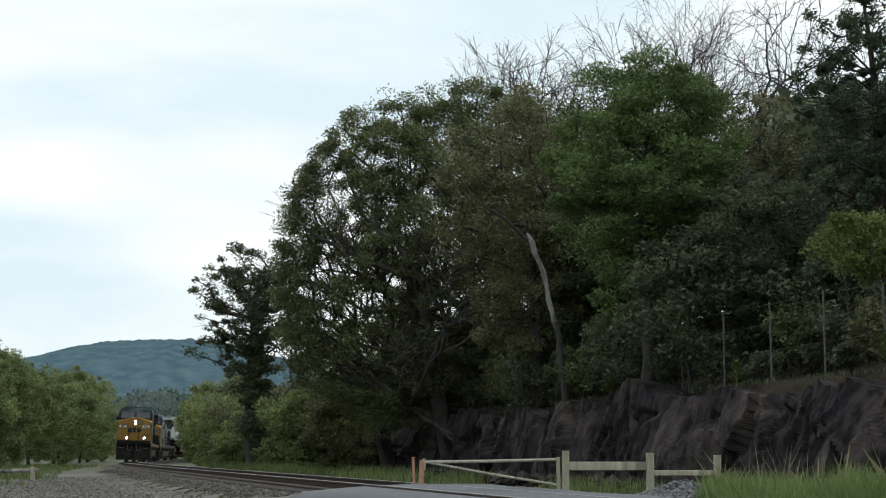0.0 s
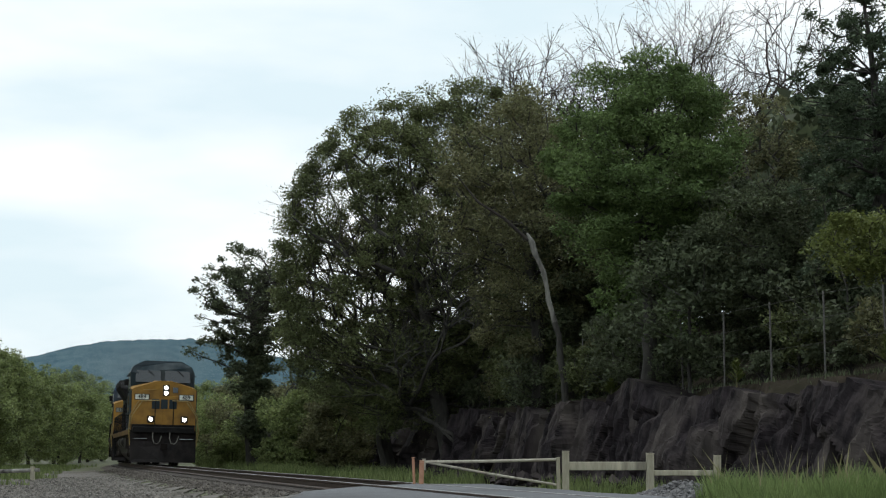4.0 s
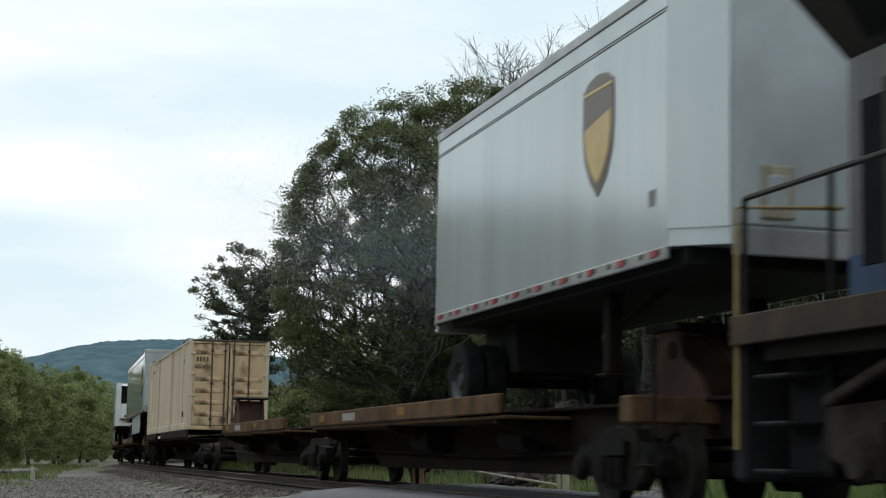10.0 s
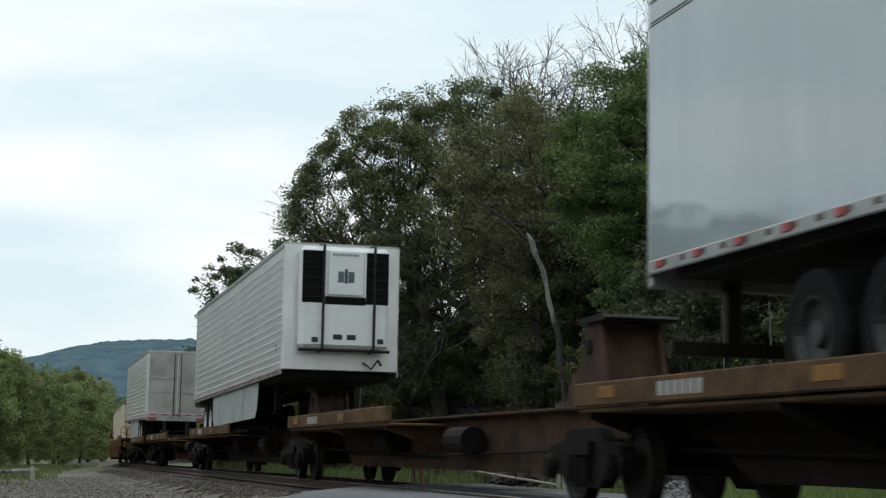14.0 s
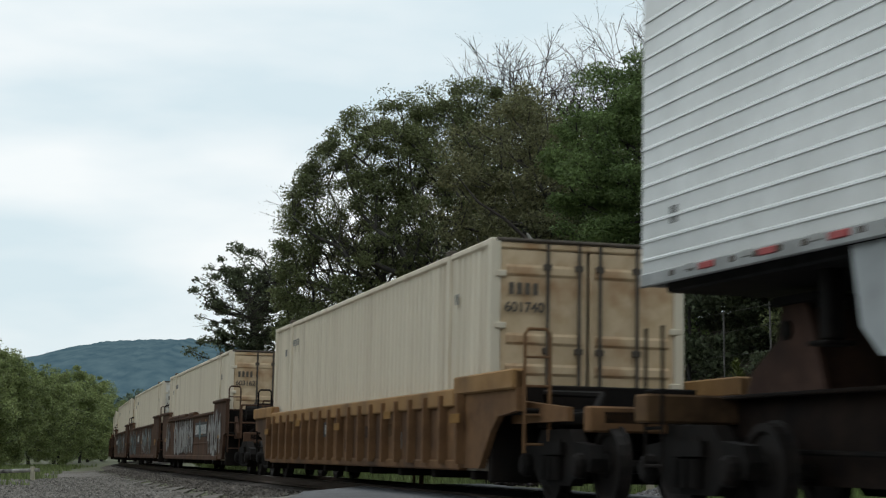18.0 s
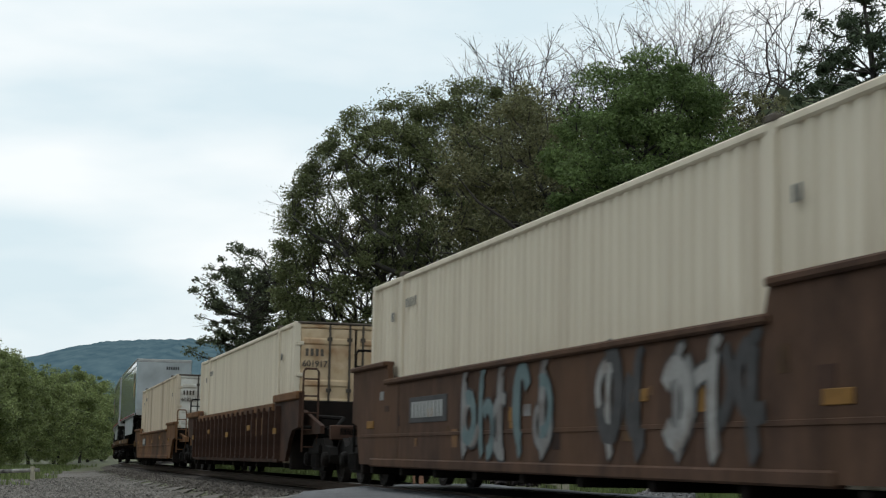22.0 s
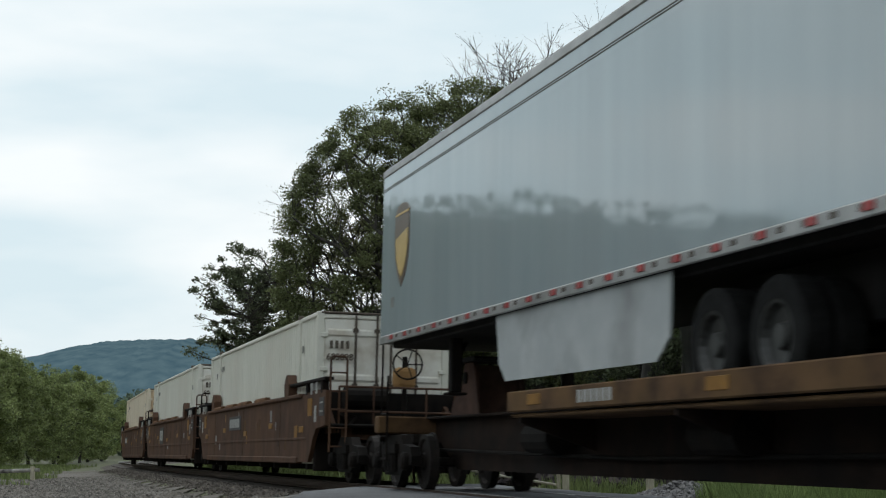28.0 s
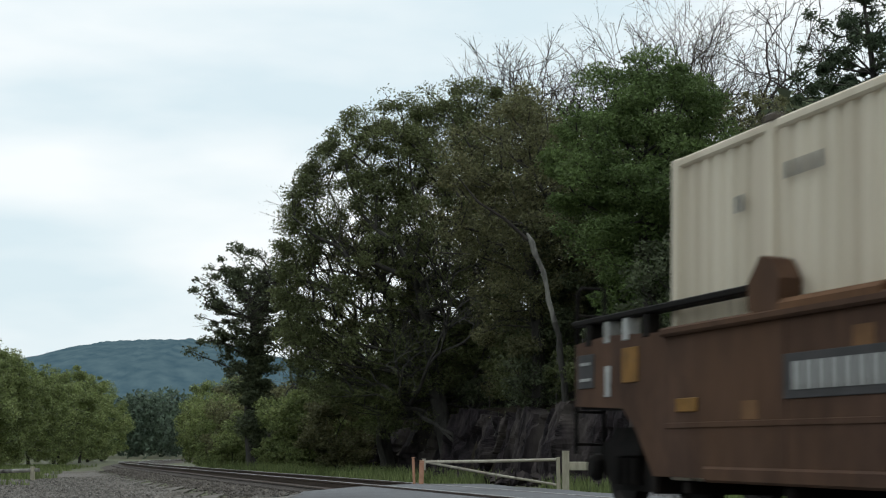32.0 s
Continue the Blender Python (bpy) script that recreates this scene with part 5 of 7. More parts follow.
def road_wheel(parent, x, y, z, rim="rim"):
    w = shared("tyre", "wheel", lambda: lathe(bmesh.new(), [(0.29, -0.01), (0.3, -0.13), (0.44, -0.13), (0.5, -0.1), (0.5, 0.1), (0.44, 0.13), (0.3, 0.13), (0.29, 0.01)], (0, 0, 0), "y", 26), M["tyre"], parent, (x, y, z))
    shared(("rim", rim), "rim", lambda: lathe(bmesh.new(), [(0.05, -0.1), (0.1, -0.1), (0.12, -0.04), (0.24, -0.05), (0.27, -0.12), (0.305, -0.125), (0.305, 0.12), (0.2, 0.12)], (0, 0, 0), "y", 22), M[rim], w)
    return w


def shield():
    out = [(-0.52, 0.62), (-0.3, 0.74), (0, 0.78), (0.3, 0.74), (0.52, 0.62), (0.53, 0.05), (0.47, -0.3), (0.28, -0.62), (0, -0.85), (-0.28, -0.62), (-0.47, -0.3), (-0.53, 0.05)]
    return prism(bmesh.new(), out, "y", -0.008, 0.02)


def semi_trailer(label, length, z_floor, height, skin, nose_first=True, ribs=False, doors=False, emblem=True, cooler=False, bevel=False,
                 number="", axles=2, tilt=0.0, wheel_z=1.5, skirt=True, wheel_back=1.75, skirt_end=5.0):
    """A box trailer on the train. x runs towards the trailer's nose."""
    t = tagged(new("semi_trailer"), label, "trailer", "trailers on the train")
    hx, hy, z0, z1 = length / 2, 1.29, z_floor, z_floor + height
    s = 1 if nose_first else -1

    def X(a, b):
        return (min(s * a, s * b), max(s * a, s * b))

    front_cut = 0.4 if bevel else 0.03
    plan = [(-hx, -hy), (hx - front_cut, -hy), (hx, -hy + front_cut * 1.1), (hx, hy - front_cut * 1.1), (hx - front_cut, hy), (-hx, hy)]
    plan = [(s * a, b) for a, b in plan]
    bm = prism(bmesh.new(), plan if s > 0 else plan[::-1], "z", z0 + 0.12, z1 - 0.05)
    part("body", bm, M[skin], t)
    roof_plan = [(s * (a * 0.998), b * 0.985) for a, b in [(-hx, -hy), (hx - front_cut, -hy), (hx, -hy + front_cut * 1.1), (hx, hy - front_cut * 1.1), (hx - front_cut, hy), (-hx, hy)]]
    part("roof", prism(bmesh.new(), roof_plan if s > 0 else roof_plan[::-1], "z", z1 - 0.05, z1), M["trim"], t)
    for y in (-hy, hy):
        a, b = X(-hx, hx - front_cut)
        bx("top_rail", t, M["trim"], a, b, y - 0.018, y + 0.018, z1 - 0.14, z1 - 0.03)
        bx("bottom_rail", t, M["trim"], a, b, y - 0.022, y + 0.022, z0, z0 + 0.13)
        if not ribs:
            for zz in (z1 - 0.34, z1 - 0.37):
                bx("trim_line", t, M["ink_grey"], a, b, y - 0.008, y + 0.008, zz, zz + 0.016, 0.004)
    if ribs:
        for y in (-hy, hy):
            for k in range(14):
                zz = z0 + 0.24 + k * (height - 0.45) / 14
                shared(("rib", length), "rib", lambda: prism(bmesh.new(), [(-0.014, 0), (-0.014, 0.02), (0, 0.034), (0.014, 0.02), (0.014, 0)], "x", -hx + 0.05, hx - 0.1), M["rib_highlit"], t, (0, y, zz))
    # marker dots along the bottom rail
    for k in range(int(length / 0.42) - 1):
        shared("rail_hole", "rail_hole", lambda: block(-0.05, 0.05, -0.006, 0.006, -0.025, 0.025, 0.004, 1), M["dark_rod"], t, (s * (-hx + 0.4 + k * 0.42), -hy - 0.022, z0 + 0.08))
    for k in range(int(length / 1.15)):
        if not ribs:
            continue
        shared("reflector_r", "reflector", lambda: block(-0.15, 0.15, -0.012, 0.012, -0.03, 0.03, 0.008, 1), M["red"], t, (s * (-hx + 0.55 + k * 1.15), -hy - 0.026, z0 + 0.08))
        shared("reflector_w", "reflector", lambda: block(-0.11, 0.11, -0.012, 0.012, -0.03, 0.03, 0.008, 1), M["white_mark"], t, (s * (-hx + 0.9 + k * 1.15), -hy - 0.022, z0 + 0.1))
    if not ribs:
        for k in range(int(length / 0.84)):
            shared("reflector_s", "reflector", lambda: block(-0.07, 0.07, -0.012, 0.012, -0.035, 0.035, 0.006, 1), M["red"], t, (s * (-hx + 0.3 + k * 0.84), -hy - 0.03, z0 + 0.075))
    # nose
    xn = s * hx
    if cooler:
        unit = bx("cooling_unit", t, M["reefer_white"], xn, xn + 0.42, -0.98, 0.98, z0 + 0.55, z1 - 0.12, 0.09, "white cooling unit")
        for y0, y1 in ((-0.95, -0.45), (0.45, 0.95)):
            bx("grille", unit, M["grille"], xn + 0.40, xn + 0.435, y0, y1, z1 - 1.35, z1 - 0.22, 0.02)
            for k in range(5):
                bx("slat", unit, M["black"], xn + 0.42, xn + 0.455, y0 + 0.02, y1 - 0.02, z1 - 1.25 + k * 0.21, z1 - 1.22 + k * 0.21)
        bx("band", unit, M["grille"], xn + 0.40, xn + 0.43, -0.45, 0.45, z1 - 1.38, z1 - 1.2)
        bx("centre_panel", unit, M["reefer_white"], xn + 0.41, xn + 0.46, -0.4, 0.4, z1 - 1.18, z1 - 0.2, 0.03)
        for y0, y1 in ((-0.18, -0.04), (0.04, 0.18)):
            bx("emblem", unit, M["spray_teal"], xn + 0.462, xn + 0.468, y0, y1, z1 - 0.9, z1 - 0.66)
        bx("emblem_frame", unit, M["ink"], xn + 0.461, xn + 0.466, -0.03, 0.03, z1 - 0.92, z1 - 0.6)
        bars(unit, M["ink_grey"], xn + 0.462, -0.3, z1 - 0.3, 9, 0.045, 0.05, 0.02, "maker_mark", math.pi / 2)
        for y0, y1, zz in ((-0.72, -0.58, 0.68), (0.72, 0.86, 0.68), (-0.25, -0.05, 0.75), (0.05, 0.25, 0.75)):
            bx("vent", unit, M["ink"], xn + 0.415, xn + 0.432, y0, y1, z0 + zz, z0 + zz + 0.11)
        for y in (-0.5, 0.62):
            part("guard_bar", tube(bmesh.new(), [(xn + 0.05, y, z1 - 0.03), (xn + 0.52, y, z1 - 0.1), (xn + 0.52, y, z0 + 0.55), (xn + 0.05, y, z0 + 0.5)], 0.03, 8), M["tank"], t)
        part("bumper_bar", tube(bmesh.new(), [(xn + 0.4, -1.0, z0 + 0.52), (xn + 0.46, 0, z0 + 0.52), (xn + 0.4, 1.0, z0 + 0.52)], 0.035, 8), M["tank"], t)
        part("air_lines", tube(bmesh.new(), [(xn + 0.05, 0.5, z0 + 0.3), (xn + 0.2, 0.65, z0 + 0.15), (xn + 0.2, 0.8, z0 + 0.35), (xn + 0.05, 0.9, z0 + 0.25)], 0.022, 7), M["black"], t)
    else:
        a, b = X(hx - 0.01, hx + 0.025)
        w = hy - front_cut * 1.1 - 0.02
        bx("nose_panel", t, M["trailer_front"], a, b, -w, w, z0 + 0.3, z1 - 0.16)
        bx("nose_sill", t, M["trim"], a, b + 0.01 * s if s > 0 else b, -w, w, z0 + 0.02, z0 + 0.28)
        bx("nose_header", t, M["trim"], a, b, -w, w, z1 - 0.15, z1 - 0.01)
        if nose_first:
            xs = hx + 0.026
            vent = bx("document_box", t, M["wood_post"], xs - 0.01, xs + 0.03, -0.92 + (0.35 if bevel else 0), -0.58 + (0.35 if bevel else 0), z0 + 0.36, z0 + 0.86, 0.015)
            bx("box_door", vent, M["trailer_front"], xs + 0.03, xs + 0.045, -0.85 + (0.35 if bevel else 0), -0.65 + (0.35 if bevel else 0), z0 + 0.46, z0 + 0.76)
            bx("connector_plate", t, M["grille"], xs - 0.01, xs + 0.02, 0.45, 0.85, z0 + 0.3, z0 + 0.75)
            if number:
                bars(t, M["ink"], xs + 0.002, 0.1, z1 - 0.42, 6, 0.07, 0.15, 0.035, "unit_mark", math.pi / 2)
    if bevel:
        for y0, y1 in ((-hy, -hy + front_cut * 1.1), (hy, hy - front_cut * 1.1)):
            bm = bmesh.new()
            v = [bm.verts.new(p) for p in ((hx - front_cut, y0 * 1.004, z0 + 0.28), (hx + 0.006, y1, z0 + 0.28), (hx + 0.006, y1, z1 - 0.08), (hx - front_cut, y0 * 1.004, z1 - 0.08))]
            f = bm.faces.new(v)
            r = bmesh.ops.extrude_face_region(bm, geom=[f])
            bmesh.ops.translate(bm, verts=[g for g in r["geom"] if isinstance(g, bmesh.types.BMVert)], vec=(0.012, 0.012 * (1 if y0 > 0 else -1), 0))
            bmesh.ops.recalc_face_normals(bm, faces=bm.faces[:])
            part("corner_panel", bm, M["trailer_white"], t)
    # tail
    xt = -s * hx
    d = -s
    if doors:
        a, b = min(xt, xt + d * 0.03), max(xt, xt + d * 0.03)
        for y0, y1 in ((-hy + 0.08, -0.02), (0.02, hy - 0.08)):
            leaf = bx("door", t, M["quilt"], a, b, y0, y1, z0 + 0.3, z1 - 0.15, 0.01, "quilted steel door")
            for zz in (z0 + 1.1, z0 + 1.72):
                bx("strap", leaf, M["trim"], min(xt, xt + d * 0.045), max(xt, xt + d * 0.045), y0, y1, zz, zz + 0.11)
            rod_y = -0.14 if y0 < 0 else 0.14
            part("lock_rod", tube(bmesh.new(), [(xt + d * 0.07, rod_y, z0 + 0.1), (xt + d * 0.07, rod_y, z1 - 0.12)], 0.022, 8), M["dark_rod"], leaf)
        bx("tail_header", t, M["trim"], a, b, -hy, hy, z1 - 0.15, z1 - 0.01)
        bx("tail_sill", t, M["trim"], min(xt, xt + d * 0.08), max(xt, xt + d * 0.08), -hy, hy, z0 - 0.05, z0 + 0.27, 0.02)
        for y0, y1 in ((-1.22, -0.85), (0.85, 1.22)):
            bx("tail_light", t, M["red"], min(xt + d * 0.08, xt + d * 0.1), max(xt + d * 0.08, xt + d * 0.1), y0, y1, z0 - 0.01, z0 + 0.1)
        for k in range(5):
            shared("tail_reflector", "reflector", lambda: block(-0.01, 0.01, -0.12, 0.12, -0.03, 0.03, 0.006, 1), M["red"], t, (xt + d * 0.085, -1.0 + k * 0.5, z0 + 0.22))
    else:
        a, b = min(xt, xt + d * 0.02), max(xt, xt + d * 0.02)
        for y0, y1 in ((-hy, -hy + 0.09), (hy - 0.09, hy)):
            bx("tail_post", t, M["trim"], min(xt, xt + d * 0.05), max(xt, xt + d * 0.05), y0, y1, z0 - 0.02, z1 - 0.02)
        bx("tail_header", t, M["trim"], min(xt, xt + d * 0.05), max(xt, xt + d * 0.05), -hy + 0.09, hy - 0.09, z1 - 0.2, z1 - 0.02)
        n = 7
        for k in range(n):
            z_a = z0 + 0.16 + k * (height - 0.38) / n
            bx("shutter_slat", t, M["trailer_front"], a, b, -hy + 0.09, hy - 0.09, z_a, z_a + (height - 0.38) / n - 0.012)
        bx("tail_sill", t, M["trim"], min(xt, xt + d * 0.1), max(xt, xt + d * 0.1), -hy + 0.02, hy - 0.02, z0 - 0.12, z0 + 0.14, 0.02)
        for k in range(7):
            shared(("tail_reflector", k % 2), "reflector", lambda: block(-0.01, 0.01, -0.15, 0.15, -0.03, 0.03, 0.006, 1), M["red"] if k % 2 else M["white_mark"], t, (xt + d * 0.11, -1.05 + k * 0.35, z0 + 0.08))
    # bumper frame
    bm = box(bmesh.new(), min(xt, xt - d * 0.12), max(xt, xt - d * 0.12), -0.55, -0.4, z0 - 0.65, z0)
    box(bm, min(xt, xt - d * 0.12), max(xt, xt - d * 0.12), 0.4, 0.55, z0 - 0.65, z0)
    box(bm, min(xt, xt - d * 0.1), max(xt, xt - d * 0.1), -1.1, 1.1, z0 - 0.75, z0 - 0.62)
    part("bumper", bm, M["tank"], t)
    # running gear
    ws = [xt + s * (wheel_back + k * 1.2) for k in range(axles)] if axles > 1 else [xt + s * 0.85]
    for x in ws:
        for y in (-1.08, -0.78, 0.78, 1.08):
            road_wheel(t, x, y, wheel_z, "rim_white" if ribs else "rim")
        part("axle", tube(bmesh.new(), [(x, -1.0, wheel_z), (x, 1.0, wheel_z)], 0.07, 10), M["black"], t)
    bx("slider_frame", t, M["black"], min(ws) - 0.7, max(ws) + 0.7, -0.6, 0.6, wheel_z + 0.1, z0, 0.02)
    part("chassis", block(-hx + 0.3, hx - 0.3, -1.15, 1.15, z0 - 0.06, z0 + 0.13, 0.02, 1), M["black"], t)
    if skirt:
        x1 = ws[-1] + s * 0.8
        x2 = xn - s * skirt_end
        outl = [(x1, z0), (x2 + s * 0.12, z0), (x2 - s * 0.02, z0 - 0.6), (x2 - s * 0.3, z0 - 0.82), (x1 + s * 0.35, z0 - 0.82), (x1 + s * 0.03, z0 - 0.6)]
        for y in (-1.24, 1.22):
            part("side_skirt", prism(bmesh.new(), outl, "y", y, y + 0.02), M["skirt"], t)
    lx = xn - s * 2.9
    for y in (-0.85, 0.85):
        leg = bx("landing_leg", t, M["under"], lx - 0.09, lx + 0.09, y - 0.08, y + 0.08, wheel_z - 0.1, z0, 0.02)
        part("foot", block(lx - 0.16, lx + 0.16, y - 0.14, y + 0.14, wheel_z - 0.14, wheel_z - 0.1, 0.015, 1), M["under"], leg)
    part("leg_brace", tube(bmesh.new(), [(lx, -0.85, z0 - 0.45), (lx + s * 0.7, -0.5, z0 - 0.05)], 0.035, 8), M["under"], t)
    if emblem:
        x = xn - s * (1.35 if not bevel else 2.2)
        e = part("emblem", shield(), M["emblem_brown"], t, "gold and brown shield emblem")
        e.location = (x, -hy - 0.004, z0 + height * (0.53 if not bevel else 0.56))
        e.scale = (0.84, 1, 0.79)
        for y0, h0, h1 in ((0, -0.62, -0.0), ):
            g = part("emblem_field", prism(bmesh.new(), [(-0.44, 0.1), (0.44, 0.24), (0.44, 0.0), (0.38, -0.26), (0.22, -0.5), (0, -0.68), (-0.22, -0.5), (-0.38, -0.26), (-0.44, 0.0)], "y", -0.014, 0.0), M["emblem_gold"], e)
        bx("emblem_edge", e, M["emblem_gold"], -0.5, 0.5, -0.012, 0.0, 0.55, 0.6)
    bars(t, M["ink_grey"], xn - s * 0.7 - (0.15 if s > 0 else 0), -hy - 0.004, z0 + 0.62, 2, 0.07, 0.16, 0.03, "unit_mark")
    return t


def spine_unit(label, half, decks, hitch=None, bogies=(), couple=(), deck_z=1.27, tint="spine", deck="deck_rust"):
    """One platform of a spine car: a deep centre beam with wheel decks at the sides, and a hitch."""
    c = tagged(new("spine_car"), label, "rail car", "spine cars of the train")
    out = [(-half + 0.3, 0.72), (-half + 1.6, 0.72), (-half + 2.6, 0.31), (half - 2.6, 0.31), (half - 1.6, 0.72), (half - 0.3, 0.72), (half - 0.3, 1.08), (-half + 0.3, 1.08)]
    part("spine_beam", prism(bmesh.new(), out, "y", -0.36, 0.36), M[tint], c)
    for y in (-0.4, 0.4):
        part("beam_flange", block(-half + 0.4, half - 0.4, y - 0.12, y + 0.12, 1.08, 1.12, 0.01, 1), M[tint], c)
    for x0, x1, wide in decks:
        m_ = deck
        for sy in (-1, 1):
            d = bx("wheel_deck", c, M[m_], x0, x1, *sorted((sy * 0.42, sy * 1.3)), deck_z - 0.3, deck_z - 0.26)
            bx("side_rail", d, M[m_], x0, x1, *sorted((sy * 1.28, sy * 1.36)), deck_z - 0.24, deck_z, 0.015)
            for k in range(0 if deck == "spine" else 2):
                xx = x0 + (x1 - x0) * (0.08 + 0.5 * k)
                bx("reflector", d, M["mark_orange"], xx, xx + 0.45, *sorted((sy * 1.36, sy * 1.368)), deck_z - 0.17, deck_z - 0.05)
            if sy < 0 and deck != "spine":
                bars(d, M["white_mark"], x0 + (x1 - x0) * 0.25, -1.362, deck_z - 0.12, 6, 0.12, 0.13, 0.05, "side_marking")
            for k in range(3):
                xx = x0 + 0.3 + (x1 - x0 - 0.6) * k / 2
                part("outrigger", prism(bmesh.new(), [(sy * 0.36, 0.6), (sy * 0.36, deck_z - 0.3), (sy * 1.3, deck_z - 0.3), (sy * 1.3, deck_z - 0.36)] if sy > 0 else
                                        [(sy * 1.3, deck_z - 0.36), (sy * 1.3, deck_z - 0.3), (sy * 0.36, deck_z - 0.3), (sy * 0.36, 0.6)], "x", xx - 0.03, xx + 0.03), M[tint], c)
    if hitch is not None:
        x, up, d = hitch
        side = [(x - 0.5 * d, 1.1), (x - 0.2 * d, 1.1 + 0.92 * up), (x - 0.12 * d, 1.1 + up), (x + 0.3 * d, 1.1 + up), (x + 0.42 * d, 1.1 + 0.6 * up), (x + 0.9 * d, 1.1 + 0.3 * up), (x + 1.05 * d, 1.1)]
        h = part("hitch", prism(prism(bmesh.new(), side, "y", -0.38, -0.32), side, "y", 0.32, 0.38), M["hitch"], c)
        part("hitch_web", prism(bmesh.new(), [(x - 0.38 * d, 1.1), (x - 0.1 * d, 1.06 + up), (x + 0.1 * d, 1.06 + up), (x + 0.3 * d, 1.1 + 0.5 * up), (x + 0.35 * d, 1.1)], "y", -0.32, 0.32), M["hitch"], h)
        for yy in (-0.39, 0.38):
            part("hitch_pin", lathe(bmesh.new(), [(0.02, -0.02), (0.09, -0.02), (0.09, 0.02), (0.02, 0.02)], (x + 0.2 * d, yy, 1.1 + 0.72 * up), "y", 12), M["under"], h)
        part("hitch_plate", prism(bmesh.new(), [(x - 0.42, 1.1 + up), (x + 0.46, 1.1 + up), (x + 0.5, 1.13 + up), (x + 0.4, 1.17 + up), (x - 0.35, 1.17 + up)], "y", -0.46, 0.46), M["black"], h)
        part("strut", tube(bmesh.new(), [(x + 1.7 * d, 0, 1.12), (x + 0.2 * d, 0, 1.05 + up)], 0.06, 8), M["spine"], h)
    for k, x in enumerate((-half * 0.3, half * 0.22)):
        part("air_reservoir", tube(bmesh.new(), [(x, -0.6, 0.75), (x + 1.0, -0.6, 0.75)], 0.19, 12), M["under"], c)
    part("brake_pipe", tube(bmesh.new(), [(-half + 0.5, -0.5, 0.62), (0, -0.46, 0.52), (half - 0.5, -0.5, 0.62)], 0.025, 7), M["under"], c)
    for x in bogies:
        bogie(c, x)
    for x, d in couple:
        coupler(c, x, d)
        bm = bmesh.new()
        for zz in (0.45, 0.8, 1.15):
            tube(bm, [(x - d * 1.0, -1.2, zz), (x - d * 1.0 + 0.4, -1.2, zz)], 0.016, 6)
        for xx in (x - d * 1.0, x - d * 1.0 + 0.4):
            tube(bm, [(xx, -1.2, 0.4), (xx, -1.2, 1.75)], 0.018, 6)
        part("ladder", bm, M["under"], c)
        part("end_sill", block(x - d * 1.1 - 0.15, x - d * 1.1 + 0.15, -1.3, 1.3, 0.85, 1.12, 0.02, 1), M["deck_rust"], c)
    return c


def stroke(pts, t):
    """A bent painted stroke: one thin strip of even width."""
    bm = bmesh.new()
    lo, hi = [], []
    for i, (x, z) in enumerate(pts):
        x0, z0 = pts[max(0, i - 1)]
        x1, z1 = pts[min(len(pts) - 1, i + 1)]
        ln = math.hypot(x1 - x0, z1 - z0) or 1
        ox, oz = -(z1 - z0) / ln * t, (x1 - x0) / ln * t
        lo.append(bm.verts.new((x - ox, 0, z - oz)))
        hi.append(bm.verts.new((x + ox, 0, z + oz)))
    for i in range(len(pts) - 1):
        bm.faces.new((lo[i], lo[i + 1], hi[i + 1], hi[i]))
    bmesh.ops.recalc_face_normals(bm, faces=bm.faces[:])
    return bm


def graffiti(parent, x, y, z, n, w, h, mats, seed):
    """A row of loose painted figures, each of thick strokes over a dark outline."""
    r = np.random.default_rng(seed)
    for k in range(n):
        for j in range(int(r.integers(2, 4))):
            a0, a1 = r.uniform(0, 6.28), r.uniform(2.2, 5.2)
            cx, cz = w * r.uniform(0.35, 0.65), h * r.uniform(0.32, 0.68)
            rx, rz, t = w * r.uniform(0.25, 0.45), h * r.uniform(0.22, 0.42), 0.075 * r.uniform(0.7, 1.5)
            if j == 0:
                cx, rx, rz, a0, a1 = w * r.uniform(0.2, 0.8), w * 0.12, h * 0.47, 1.2, 3.4
                cz = h * 0.5
            pts = [(cx + rx * math.cos(a0 + a1 * i / 11), cz + rz * math.sin(a0 + a1 * i / 11)) for i in range(12)]
            base = part("graffiti_outline", stroke(pts, t + 0.03), M["spray_black"], parent)
            base.location = (x + k * w * 0.9, y - 0.0008 * j, z)
            o = part("graffiti", stroke(pts, t), M[mats[(k + j // 2) % len(mats)]], parent)
            o.location = (x + k * w * 0.9, y - 0.0035 - 0.0008 * j, z)


